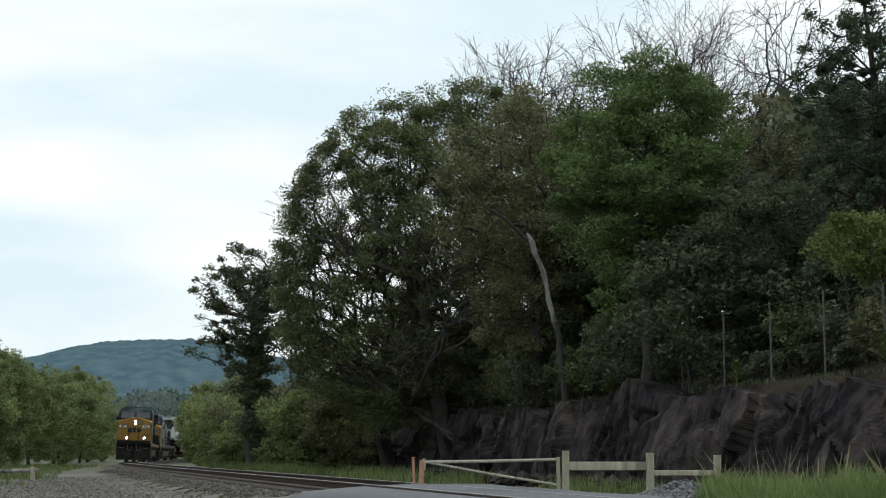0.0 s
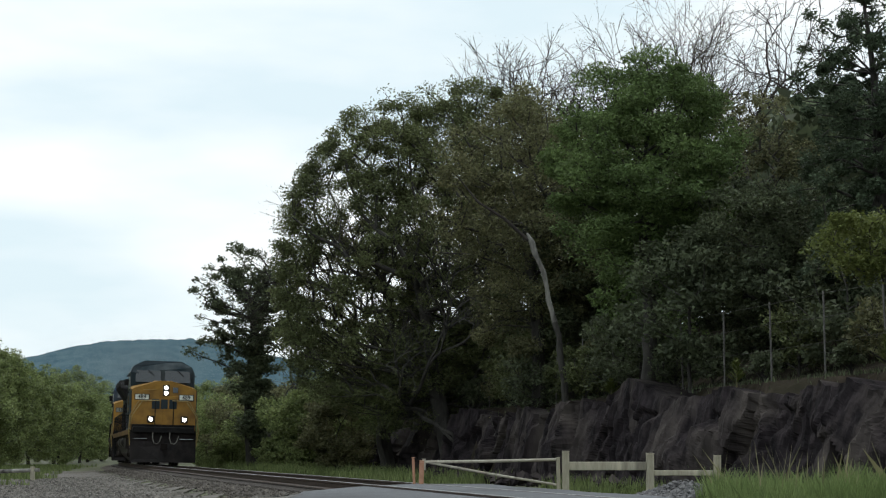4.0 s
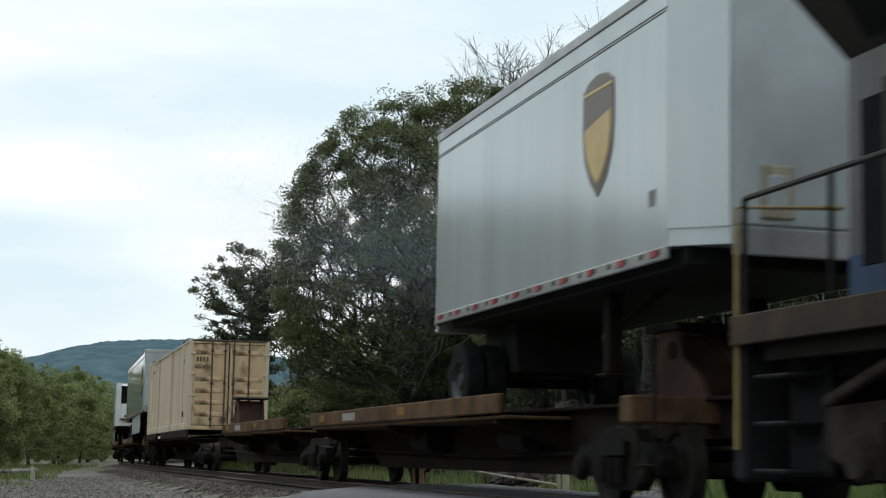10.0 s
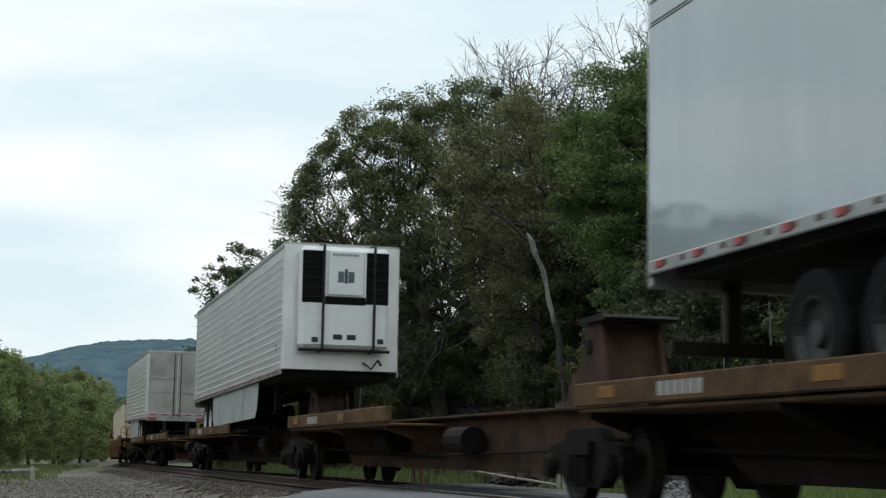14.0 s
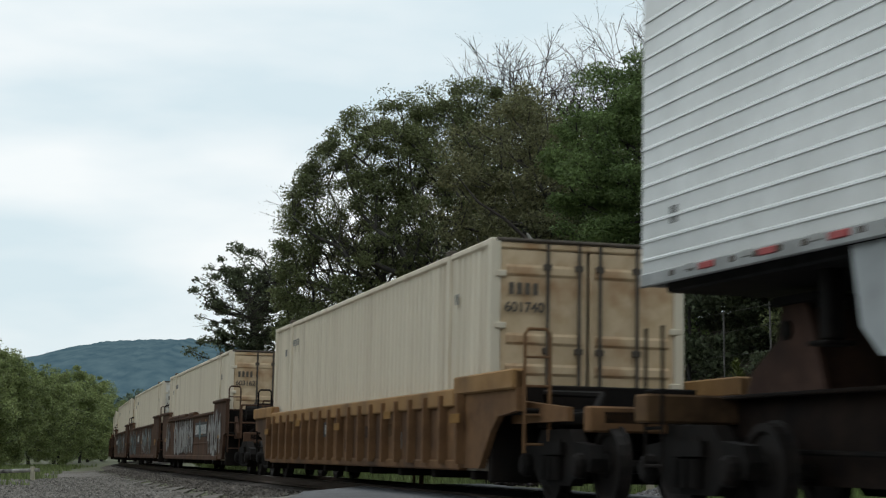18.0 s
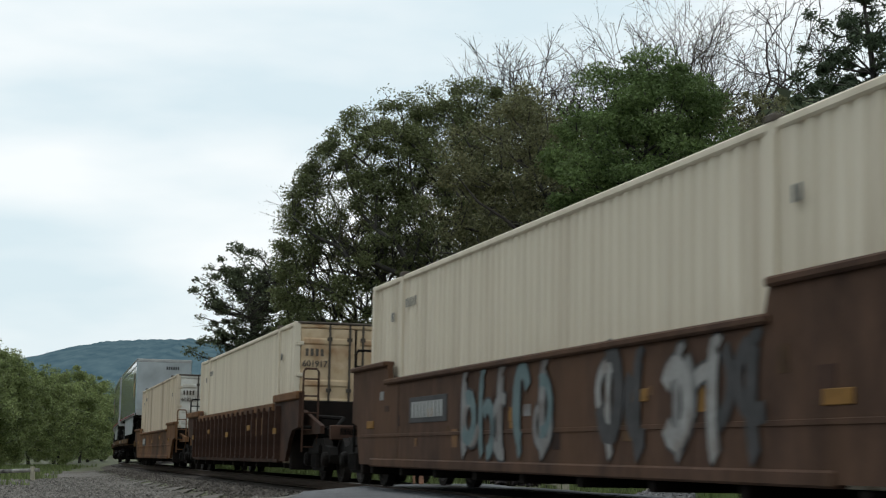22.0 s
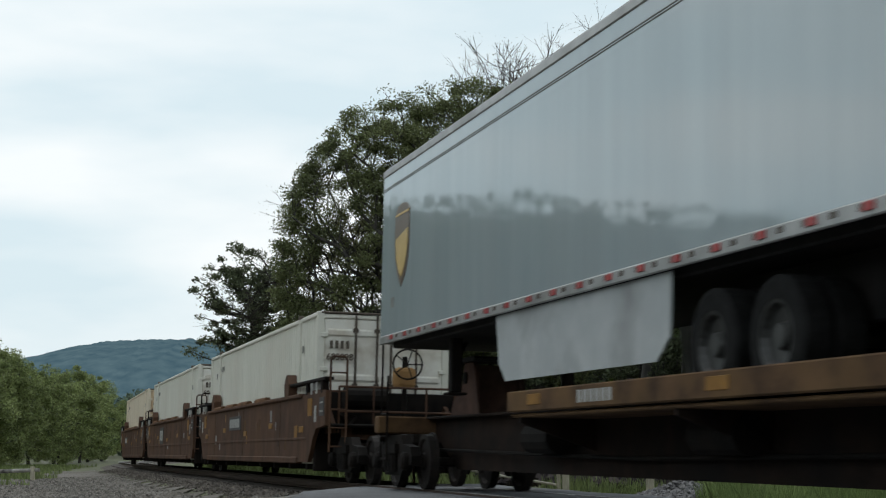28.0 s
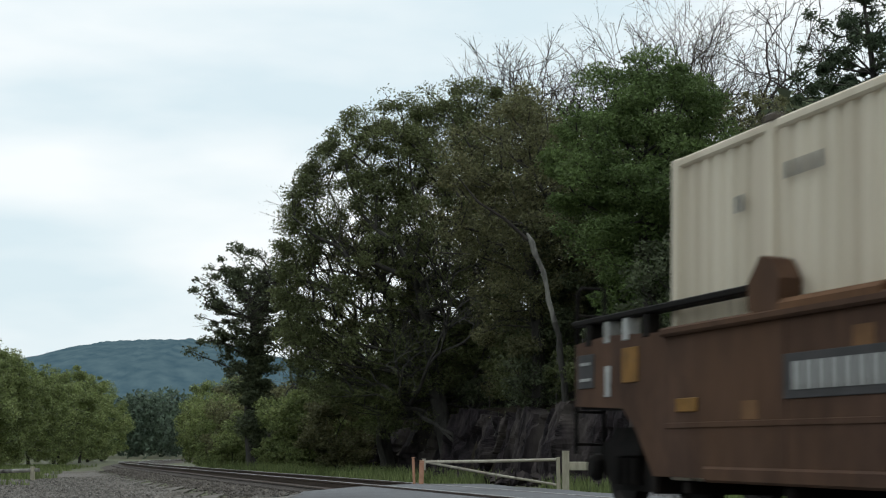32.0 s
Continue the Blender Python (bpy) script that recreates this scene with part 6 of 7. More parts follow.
def well_car(label, paint, half, top, ribbed=False, raised=0.0, raise_len=2.4, bogies=(), couple=(), brackets=False, mark=None, tags=None, wheel_end=None):
    """One well of a container car: two deep side walls, end platforms and bogies."""
    c = tagged(new("well_car"), label, "rail car", "well cars of the train")
    m_ = M[paint]
    e = 8.45 if brackets else 8.75
    over = 0.85 if half > 10.5 else 0.0
    ends = {1: 9.75 if wheel_end == 1 else 8.5, -1: 10.2 if couple and couple[0][1] < 0 else 9.3} if brackets else {1: e + over, -1: e + over}
    bottom = 0.36

    def end_line(s_, E_, lip):
        """The wall's end from its bottom edge up to its top, cut away over the bogie."""
        if E_ < 8.6:
            return [(s_ * (E_ - 0.25), bottom), (s_ * E_, bottom + 0.3), (s_ * E_, lip)]
        k_ = min(E_ - 0.35, 8.9)
        return [(s_ * 8.15, bottom), (s_ * (0.5 * k_ + 4.15), 0.8), (s_ * k_, 0.98), (s_ * E_, 1.03), (s_ * E_, lip)]

    for sy in (-1, 1):
        y0, y1 = (sy * 1.36, sy * 1.44)
        if brackets:
            f_, r_ = ends[1], ends[-1]
            outl = end_line(1, f_, top + 0.02) + [(f_ - 0.9, top + 0.06), (f_ - 2.3, top), (-r_ + 2.3, top), (-r_ + 0.9, top + 0.06)] + end_line(-1, r_, top + 0.02)[::-1]
        else:
            E_ = ends[1]
            step_ = [(E_ - raise_len - over, top + raised), (E_ - raise_len - over - 0.12, top)] if raised else []
            outl = end_line(1, E_, top + raised) + step_ + [(-a_, b_) for a_, b_ in step_[::-1]] + end_line(-1, E_, top + raised)[::-1]
        w = part("side_wall", prism(bmesh.new(), outl, "y", min(y0, y1), max(y0, y1)), m_, c)
        bx("bottom_sill", c, m_, -e + 1.4, e - 1.4, *sorted((sy * 1.33, sy * 1.47)), bottom - 0.03, bottom + 0.1, 0.02)
        if raised:
            E_ = ends[1]
            segs = [(-E_, -E_ + raise_len + over, top + raised), (-E_ + raise_len + over, E_ - raise_len - over, top), (E_ - raise_len - over, E_, top + raised)]
        else:
            segs = [(-ends[-1] + 2.3, ends[1] - 2.3, top)] if brackets else [(-e, e, top)]
        for a, b, zz in segs:
            # well_dark gets a lighter chord: light on its top edge, put into the colour
            bx("top_chord", c, M[{"well_yellow": "chord_yellow", "well_dark": "well_rust"}.get(paint, paint)], a, b, *sorted((sy * 1.32, sy * 1.5)), zz - (0.2 if paint == "well_yellow" else 0.13 if ribbed else 0.05), zz + 0.03, 0.02)
        if ribbed:
            n = 19
            for k in range(n):
                x = -e + 1.3 + k * (2 * e - 2.6) / (n - 1)
                shared(("rib", paint, top), "rib", lambda: prism(bmesh.new(), [(-0.05, bottom + 0.05), (0.05, bottom + 0.05), (0.045, top - 0.05), (-0.045, top - 0.05)], "y", -0.11, 0.02), m_, c, (x, sy * 1.44, 0), (0, 0, 0 if sy < 0 else math.pi))
        else:
            for x in (-5.6, -0.4, 4.9):
                shared(("seam", paint, top), "seam", lambda: block(-0.03, 0.03, -0.008, 0.01, bottom + 0.08, top - 0.05, 0.006, 1), m_, c, (x, sy * 1.44, 0))
            bx("wall_fold", c, m_, -e + 0.6, e - 0.6, *sorted((sy * 1.44, sy * 1.452)), bottom + 0.42, bottom + 0.47)
        if sy < 0:
            pr = np.random.default_rng(int(top * 100) + len(label))
            for k in range(16):
                pw, ph = pr.uniform(0.1, 0.32), pr.uniform(0.08, 0.26)
                px_, pz = -e + 1.2 + (k + pr.uniform()) * (2 * e - 2.4) / 16, pr.uniform(bottom + 0.3, top - 0.2)
                bx("patch", c, M[str(pr.choice(["mark_orange", "well_dark", "well_dark", "deck_rust", "deck_rust", "well_yellow", "spray_grey"]))], px_, px_ + pw, -1.4455, -1.4405, pz - ph / 2, pz + ph / 2, 0.001)
        for k in range(5):
            x = -7.4 + k * 3.7
            if sy < 0:
                shared("side_reflector", "reflector", lambda: block(-0.22, 0.22, -0.008, 0.004, -0.06, 0.06, 0.006, 1), M["mark_orange"], c, (x, -1.446 - (0.1 if ribbed else 0), bottom + 0.62 + 0.12 * (k % 2)))
    if paint == "well_dark":
        for x0 in (3.55, 4.45):
            bx("colour_panel", c, M["chord_yellow"], x0, x0 + 0.78, -1.452, -1.438, 0.92, 1.3, 0.004)
    if tags and wheel_end == 1:
        for x0 in (-6.0, -4.2, -2.2, 0.4):
            part("edge_lid", prism(bmesh.new(), [(-1.52, top + 0.03), (-1.52, top + 0.08), (-1.47, top + 0.13), (-1.38, top + 0.13), (-1.34, top + 0.03)], "x", x0, x0 + 1.45), M["well_brown"], c)
    # ends
    for s in (-1, 1):
        a, b = sorted((s * e, s * (half - 0.25)))
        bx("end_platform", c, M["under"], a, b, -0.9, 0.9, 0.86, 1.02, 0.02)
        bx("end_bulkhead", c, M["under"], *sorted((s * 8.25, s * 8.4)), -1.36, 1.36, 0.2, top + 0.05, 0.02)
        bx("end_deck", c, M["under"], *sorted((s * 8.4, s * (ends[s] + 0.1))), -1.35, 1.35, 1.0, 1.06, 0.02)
        part("brake_gear", tube(bmesh.new(), [(s * (e + 0.2), -0.8, 0.98), (s * (e + 0.6), -1.0, 1.25), (s * (half - 0.8), -0.7, 1.2), (s * (half - 0.5), -0.9, 1.02)], 0.04, 7), M["under"], c)
        bx("end_sill", c, m_, *sorted((s * (half - 0.45), s * (half - 0.25))), -1.05, 1.05, 0.78, 1.06, 0.02)
        for y in (-1.15, 1.15):
            part("brace", prism(bmesh.new(), [(s * (e - 0.1), 0.9), (s * (e - 0.1), top - 0.15), (s * (half - 0.6), 1.05), (s * (half - 0.6), 0.9)], "y", y - 0.04, y + 0.04), m_, c)
        x = s * (ends[s] + 0.12)
        hoop = [(x, -1.38, 0.55), (x, -1.38, top + 0.56), (x, -1.34, top + 0.62), (x, -1.12, top + 0.62), (x, -1.08, top + 0.56), (x, -1.08, 0.55)]
        ladder = part("ladder", tube(bmesh.new(), hoop, 0.022, 6), M["under"] if s < 0 else m_, c)
        for zz in np.arange(0.65, top + 0.55, 0.33):
            shared(("rung", s < 0 or paint), "rung", lambda: tube(bmesh.new(), [(0, -0.15, 0), (0, 0.15, 0)], 0.016, 6), M["under"] if s < 0 else m_, ladder, (x, -1.23, float(zz)))
        if brackets:
            E_ = ends[s]
            bk = bx("lock_beam", c, M["under"], *sorted((s * 6.1, s * (E_ + 0.05))), -1.47, -1.3, top + 0.2, top + 0.26)
            part("lock_hook", prism(bmesh.new(), [(s * 5.62, top - 0.02), (s * 5.58, top + 0.26), (s * 5.72, top + 0.42), (s * 5.9, top + 0.46), (s * 6.12, top + 0.27), (s * 6.12, top + 0.05), (s * 5.95, top - 0.02)], "y", -1.49, -1.3), M["well_brown"], c)
            for k in range(4):
                bx("beam_foot", bk, M["white_mark"] if k in (1, 2) else M["under"], *sorted((s * (E_ - 0.3 - 0.5 * k), s * (E_ - 0.46 - 0.5 * k))), -1.45, -1.32, top - 0.02, top + 0.2)
            bx("end_panel", c, M["spray_black"], *sorted((s * (E_ - 0.55), s * (E_ - 0.1))), -1.452, -1.44, 1.2, top - 0.1, 0.004)
            for k in range(2):
                bx("panel_mark", c, M["white_mark"], *sorted((s * (E_ - 0.46), s * (E_ - 0.18))), -1.458, -1.452, 1.27 + 0.16 * k, 1.3 + 0.16 * k, 0.002)
            bx("tag_plate", c, M["mark_orange"], *sorted((s * (E_ - 1.7), s * (E_ - 1.3))), -1.452, -1.44, 1.22, 1.55, 0.004)
            bx("tag_plate", c, M["white_mark"], *sorted((s * (E_ - 0.85), s * (E_ - 1.0))), -1.452, -1.44, 1.1, 1.4, 0.004)
            if s > 0:
                for x0 in (-5.6, -3.4, -1.1, 1.6):
                    part("edge_lid", prism(bmesh.new(), [(-1.5, top + 0.01), (-1.5, top + 0.06), (-1.46, top + 0.1), (-1.38, top + 0.1), (-1.34, top + 0.01)], "x", x0, x0 + 1.5), M["well_rust"], c)
    for k in range(9):
        x = -7.6 + k * 1.9
        shared("cross_beam", "cross_beam", lambda: block(-0.08, 0.08, -1.36, 1.36, 0.22, 0.325, 0.01, 1), M["under"], c, (x, 0, 0))
    if wheel_end:
        s = wheel_end
        x = s * (half - 0.75)
        part("brake_stand", tube(bmesh.new(), [(x, 0.2, 1.0), (x, 0.2, 2.35)], 0.05, 8), M["under"], c)
        part("brake_housing", block(x - 0.22, x + 0.12, 0.0, 0.4, 1.75, 2.15, 0.08, 2), M["chord_yellow"], c)
        bm = bmesh.new()
        ring = [(x + s * 0.22, 0.2 + 0.28 * math.cos(a), 2.2 + 0.28 * math.sin(a)) for a in np.linspace(0, 2 * math.pi, 17)]
        tube(bm, ring, 0.018, 6, cap=False)
        for a in np.linspace(0, 2 * math.pi, 6)[:-1]:
            tube(bm, [(x + s * 0.2, 0.2, 2.2), (x + s * 0.22, 0.2 + 0.28 * math.cos(a), 2.2 + 0.28 * math.sin(a))], 0.012, 5)
        part("brake_wheel", bm, M["under"], c)
        part("air_reservoir", tube(bmesh.new(), [(x, -0.95, 1.55), (x, -0.15, 1.55)], 0.2, 12), M["under"], c)
        bm = bmesh.new()
        for yy in (-1.1, -0.45, 0.55, 1.1):
            tube(bm, [(x + s * 0.3, yy, 0.9), (x + s * 0.3, yy, 1.75)], 0.022, 6)
        tube(bm, [(x + s * 0.3, -1.1, 1.75), (x + s * 0.3, 1.1, 1.75)], 0.022, 6)
        tube(bm, [(x + s * 0.3, -1.1, 1.3), (x + s * 0.3, 1.1, 1.3)], 0.022, 6)
        part("end_handrail", bm, m_, c)
    if mark:
        x, z, w, h, n = mark
        p = bx("number_panel", c, M["spray_black"], x - w / 2, x + w / 2, -1.452, -1.44, z - h / 2, z + h / 2, 0.004)
        bw = (w - 0.3) / n
        bars(p, M["white_mark"], x - w / 2 + 0.15, -1.458, z, n, bw * 0.72, h * 0.62, bw * 0.28, "number_mark")
    for x, z, n, w, h, mats, seed in tags or ():
        graffiti(c, x, -1.458, z, n, w, h, mats, seed)
    for x in bogies:
        bogie(c, x)
    for x, d in couple:
        coupler(c, x, d)
    return c


def loco_frame():
    out = [(-2.75, 0.62), (-2.6, 0.92), (-1.2, 0.98), (-0.9, 0.82), (0.9, 0.82), (1.2, 0.98), (2.6, 0.92), (2.75, 0.62), (2.45, 0.5), (2.3, 0.62), (1.4, 0.62), (1.1, 0.42), (0.75, 0.6), (-0.75, 0.6), (-1.1, 0.42), (-1.4, 0.62), (-2.3, 0.62), (-2.45, 0.5)]
    bm = prism(bmesh.new(), out, "y", -0.1, 0.08)
    for x in (-2.0, 0.0, 2.0):
        lathe(bm, [(0.02, -0.24), (0.15, -0.24), (0.19, -0.18), (0.19, -0.1)], (x, 0, 0.55), "y", 12)
        box(bm, x - 0.24, x + 0.24, -0.16, -0.06, 0.4, 0.8)
    for x in (-1.0, 1.0):
        tube(bm, [(x - 0.12, -0.16, 0.55), (x - 0.12, -0.16, 0.98)], 0.09, 8)
        tube(bm, [(x + 0.12, -0.16, 0.55), (x + 0.12, -0.16, 0.98)], 0.09, 8)
    tube(bm, [(-2.4, -0.22, 0.95), (-1.5, -0.22, 1.2), (-0.9, -0.2, 0.9)], 0.045, 6)
    tube(bm, [(2.4, -0.22, 0.95), (1.5, -0.22, 1.2), (0.9, -0.2, 0.9)], 0.045, 6)
    tube(bm, [(0.2, -0.2, 1.0), (1.0, -0.26, 1.15), (1.6, -0.2, 0.98)], 0.1, 8)
    return bm


def loco_bogie(parent, x):
    b = shared("loco_bolster", "bogie", lambda: box(bmesh.new(), -2.5, 2.5, -0.9, 0.9, 0.6, 0.95), M["under"], parent, (x, 0, 0))
    for y, t in ((-1.12, 0), (1.12, math.pi)):
        shared("loco_side", "side_frame", loco_frame, M["truck"], b, (0, y, 0), (0, 0, t))
    for wx in (-2.0, 0.0, 2.0):
        shared("loco_axle", "axle", lambda: tube(bmesh.new(), [(0, -1.0, 0), (0, 1.0, 0)], 0.1, 10), M["wheel"], b, (wx, 0, 0.53))
        for y, t in ((-0.76, 0), (0.76, math.pi)):
            shared("loco_wheel", "wheel", wheel_mesh(0.53), M["wheel"], b, (wx, y, 0.53), (0, 0, t))
    return b


def yz(bm, rows):
    """Sections (x, outline in y and z) joined into one skin."""
    rings = [[bm.verts.new((x + (dx[i] if dx else 0), p[0], p[1])) for i, p in enumerate(o)] for x, o, dx in rows]
    n = len(rings[0])
    for a, b in zip(rings, rings[1:]):
        for k in range(n):
            bm.faces.new((a[k], a[(k + 1) % n], b[(k + 1) % n], b[k]))
    bm.faces.new(rings[0])
    bm.faces.new(rings[-1])
    bmesh.ops.recalc_face_normals(bm, faces=bm.faces[:])
    return bm


def locomotive(label, side, cab_paint, sill, number, lit, board):
    """A six-axle road diesel, nose towards +x."""
    t = tagged(new("locomotive"), label, "locomotive", "locomotives of the train")
    S, C, Y = M[side], M[cab_paint], M["yellow"]
    # frame and walkway
    bx("main_frame", t, M["under"], -10.3, 10.2, -1.1, 1.1, 1.15, 1.5, 0.03)
    bx("walkway", t, M["black"], -10.4, 10.2, -1.5, 1.5, 1.5, 1.62, 0.015)
    for y in (-1, 1):
        bx("sill_stripe", t, M[sill], -10.4, 9.5, *sorted((y * 1.49, y * 1.525)), 1.42, 1.66, 0.01)
        bx("side_skirt", t, M["under"], -10.0, 9.2, *sorted((y * 1.3, y * 1.42)), 1.28, 1.44, 0.01)
    # nose
    face = [(-1.44, 1.62), (-1.44, 3.50), (-1.36, 3.56), (-0.34, 3.90), (0.34, 3.90), (1.36, 3.56), (1.44, 3.50), (1.44, 1.62)]
    back = [(-1.47, 1.62), (-1.47, 3.66), (-1.38, 3.72), (-0.34, 3.98), (0.34, 3.98), (1.38, 3.72), (1.47, 3.66), (1.47, 1.62)]
    face, back = [[(a * 1.03, b) for a, b in o] for o in (face, back)]
    nose = part("nose", yz(bmesh.new(), [(9.9, face, [0.05, -0.02, -0.04, -0.02, -0.02, -0.04, -0.02, 0.05]), (9.2, [(a * 1.005, b + 0.04 * (b > 3)) for a, b in face], None), (8.3, back, None)]), Y, t, "ochre yellow nose")
    for y in (-1, 1):
        low = 9.84 if side == "blue" else 9.2
        part("nose_side", prism(bmesh.new(), [(8.3, 1.66), (low, 1.66), (low, 2.0), (9.84, 3.3), (9.84, 3.5), (8.3, 3.5)], "y", *sorted((y * 1.5, y * 1.522))), C, t)
        bx("patch", t, M["skirt"], 9.0, 9.75, *sorted((y * 1.522, y * 1.53)), 1.68, 2.12, 0.004) if side == "blue" else None
    bx("nose_door", nose, Y, 9.9, 9.94, -0.05, 0.62, 1.7, 3.2, 0.015)
    bx("door_window", nose, M["dark_glass"], 9.86, 9.9, 0.38, 0.64, 3.36, 3.62, 0.012)
    bx("nose_grab", nose, M["rail_yellow"], 9.9, 9.96, -0.95, -0.35, 3.47, 3.49, 0.008)
    # emblem on the nose: three plain dark shapes
    for y0, y1 in ((-0.56, -0.2), (-0.14, 0.18), (0.23, 0.6)):
        bx("emblem", nose, M["blue"], 9.91, 9.948, y0, y1, 2.6, 3.06, 0.12)
    # lamps and number boards
    hl = bx("headlight_box", nose, M["ink"], 9.86, 9.95, -0.07, 0.23, 3.22, 3.72, 0.02)
    for zz in (3.59, 3.35):
        part("headlight", lathe(bmesh.new(), [(0.02, 0.055), (0.085, 0.05), (0.09, 0.0)], (9.9, 0.08, zz), "x", 18), M["lamp" if lit else "lamp_dim"], nose)
    for y in (-0.62, 0.92):
        d = bx("ditch_light_box", t, M["black"], 10.3, 10.5, y - 0.16, y + 0.16, 1.95, 2.27, 0.03)
        part("ditch_light", lathe(bmesh.new(), [(0.02, 0.03), (0.085, 0.025), (0.09, -0.02)], (10.5, y, 2.11), "x", 18), M["lamp" if lit else "lamp_dim"], d)
    for y in (-1.02, 1.02):
        b = bx("number_board", nose, M["ink"], 9.85, 9.91, y - 0.35, y + 0.35, 3.0, 3.29, 0.02)
        bx("number_glass", b, M[board], 9.90, 9.918, y - 0.31, y + 0.31, 3.035, 3.255, 0.006)
        lettering(number, 0.255, M["ink"], t, pose(9.922, y, 3.145) @ FRONT, "road_number", 0.003)
    # cab
    cabo = [(-1.5, 1.62), (-1.5, 4.34), (-1.35, 4.64), (-0.85, 4.9), (0.85, 4.9), (1.35, 4.64), (1.5, 4.34), (1.5, 1.62)]
    lean = [0.0, -0.08, -0.2, -0.4, -0.4, -0.2, -0.08, 0.0]
    cab = part("cab", yz(bmesh.new(), [(8.5, cabo, lean), (8.1, cabo, [0] * 8), (5.9, cabo, [0] * 8)]), C, t)
    part("cab_roof", yz(bmesh.new(), [(8.28, [(-1.53, 4.36), (-1.38, 4.67), (-0.87, 4.94), (0.87, 4.94), (1.38, 4.67), (1.53, 4.36), (1.3, 4.32), (-1.3, 4.32)], [0.16, 0, -0.15, -0.2, -0.2, -0.15, 0, 0.16][0:8]), (5.8, [(-1.53, 4.36), (-1.38, 4.67), (-0.87, 4.94), (0.87, 4.94), (1.38, 4.67), (1.53, 4.36), (1.3, 4.32), (-1.3, 4.32)], None)]), M["blue"] if side == "blue" else M["blue_bright"], cab)
    for y0, y1 in ((-1.28, -0.1), (0.1, 1.28)):
        bm = bmesh.new()
        v = [(8.54, y0, 3.9), (8.54, y1, 3.9), (8.38, y1, 4.46), (8.38, y0, 4.46)]
        o = [bm.verts.new(p) for p in v] + [bm.verts.new((a - 0.06, b, c_)) for a, b, c_ in v]
        for q in ((0, 1, 2, 3), (7, 6, 5, 4), (0, 4, 5, 1), (1, 5, 6, 2), (2, 6, 7, 3), (3, 7, 4, 0)):
            bm.faces.new([o[i] for i in q])
        bmesh.ops.recalc_face_normals(bm, faces=bm.faces[:])
        w = part("windshield", bm, M["dark_glass"], cab)
        part("wiper", tube(bmesh.new(), [(8.42, (y0 + y1) / 2, 4.48), (8.48, (y0 + y1) / 2 + 0.28, 4.22)], 0.014, 6), M["black"], w)
    for y in (-1, 1):
        for x0, x1 in ((7.45, 8.1), (6.35, 7.3)):
            w = bx("side_window", cab, M["dark_glass"], x0, x1, *sorted((y * 1.495, y * 1.512)), 3.58, 4.2, 0.006)
            bx("window_frame", w, M["tank"], x0, x1, *sorted((y * 1.5, y * 1.53)), 3.53, 3.58, 0.006)
            bx("window_post", w, M["skirt"], x1 - 0.2, x1, *sorted((y * 1.505, y * 1.52)), 3.58, 4.2, 0.006)
        bx("sun_visor", cab, C, 6.2, 8.1, *sorted((y * 1.5, y * 1.62)), 4.24, 4.27, 0.01)
        bx("arm_rest", cab, M["black"], 6.4, 7.25, *sorted((y * 1.5, y * 1.6)), 3.42, 3.48, 0.01)
        part("lightning_mark", prism(bmesh.new(), [(6.35, 2.6), (7.0, 2.72), (6.95, 2.62), (7.6, 2.7), (6.85, 2.5), (6.92, 2.6)], "y", *sorted((y * 1.5, y * 1.51))), M["yellow"], cab)
        for x0 in (6.15, 7.1):
            g = bx("louvre", cab, M["grille"], x0, x0 + 0.8, *sorted((y * 1.5, y * 1.515)), 1.75, 2.38, 0.006)
            for k in range(7):
                bx("slat", g, M[cab_paint if side == "blue" else "tank"], x0 + 0.02, x0 + 0.78, *sorted((y * 1.512, y * 1.53)), 1.79 + k * 0.082, 1.815 + k * 0.082, 0.004)
        bx("belt_rail", cab, C, 5.95, 8.2, *sorted((y * 1.5, y * 1.55)), 2.42, 2.47, 0.01)
    lettering(number, 0.6, M["yellow"] if side != "blue" else M["sill_yellow"], cab, pose(6.95, -1.506, 3.04) @ SIDE, "road_number", 0.003)
    part("cab_mirror", block(7.72, 7.78, -1.76, -1.56, 3.75, 4.05, 0.015, 1), M["black"], cab)
    # equipment cabinets
    box2 = [(-1.36, 1.62), (-1.36, 4.02), (-1.15, 4.28), (1.15, 4.28), (1.36, 4.02), (1.36, 1.62)]
    cbn = part("equipment_cabinet", yz(bmesh.new(), [(5.9, box2, None), (2.6, box2, None)]), S, t)
    for y in (-1, 1):
        for x0, x1 in ((2.75, 3.6), (3.75, 4.5), (4.65, 5.4)):
            bx("intake", cbn, M["grille"], x0, x1, *sorted((y * 1.35, y * 1.372)), 3.42, 4.0, 0.006)
        for x0 in (2.7, 3.55, 4.4, 5.2):
            bx("cabinet_door", cbn, S, x0, x0 + 0.78, *sorted((y * 1.36, y * 1.378)), 1.72, 3.2, 0.008)
        for x0 in (3.0, 3.9):
            for k in range(5):
                bx("slot", cbn, M["grille"], x0, x0 + 0.5, *sorted((y * 1.378, y * 1.384)), 2.0 + k * 0.07, 2.03 + k * 0.07, 0.003)
    # long hood
    hood = [(-1.02, 1.62), (-1.02, 3.85), (-0.82, 4.14), (-0.4, 4.26), (0.4, 4.26), (0.82, 4.14), (1.02, 3.85), (1.02, 1.62)]
    hd = part("hood", yz(bmesh.new(), [(2.6, hood, None), (-3.7, hood, None)]), S, t)
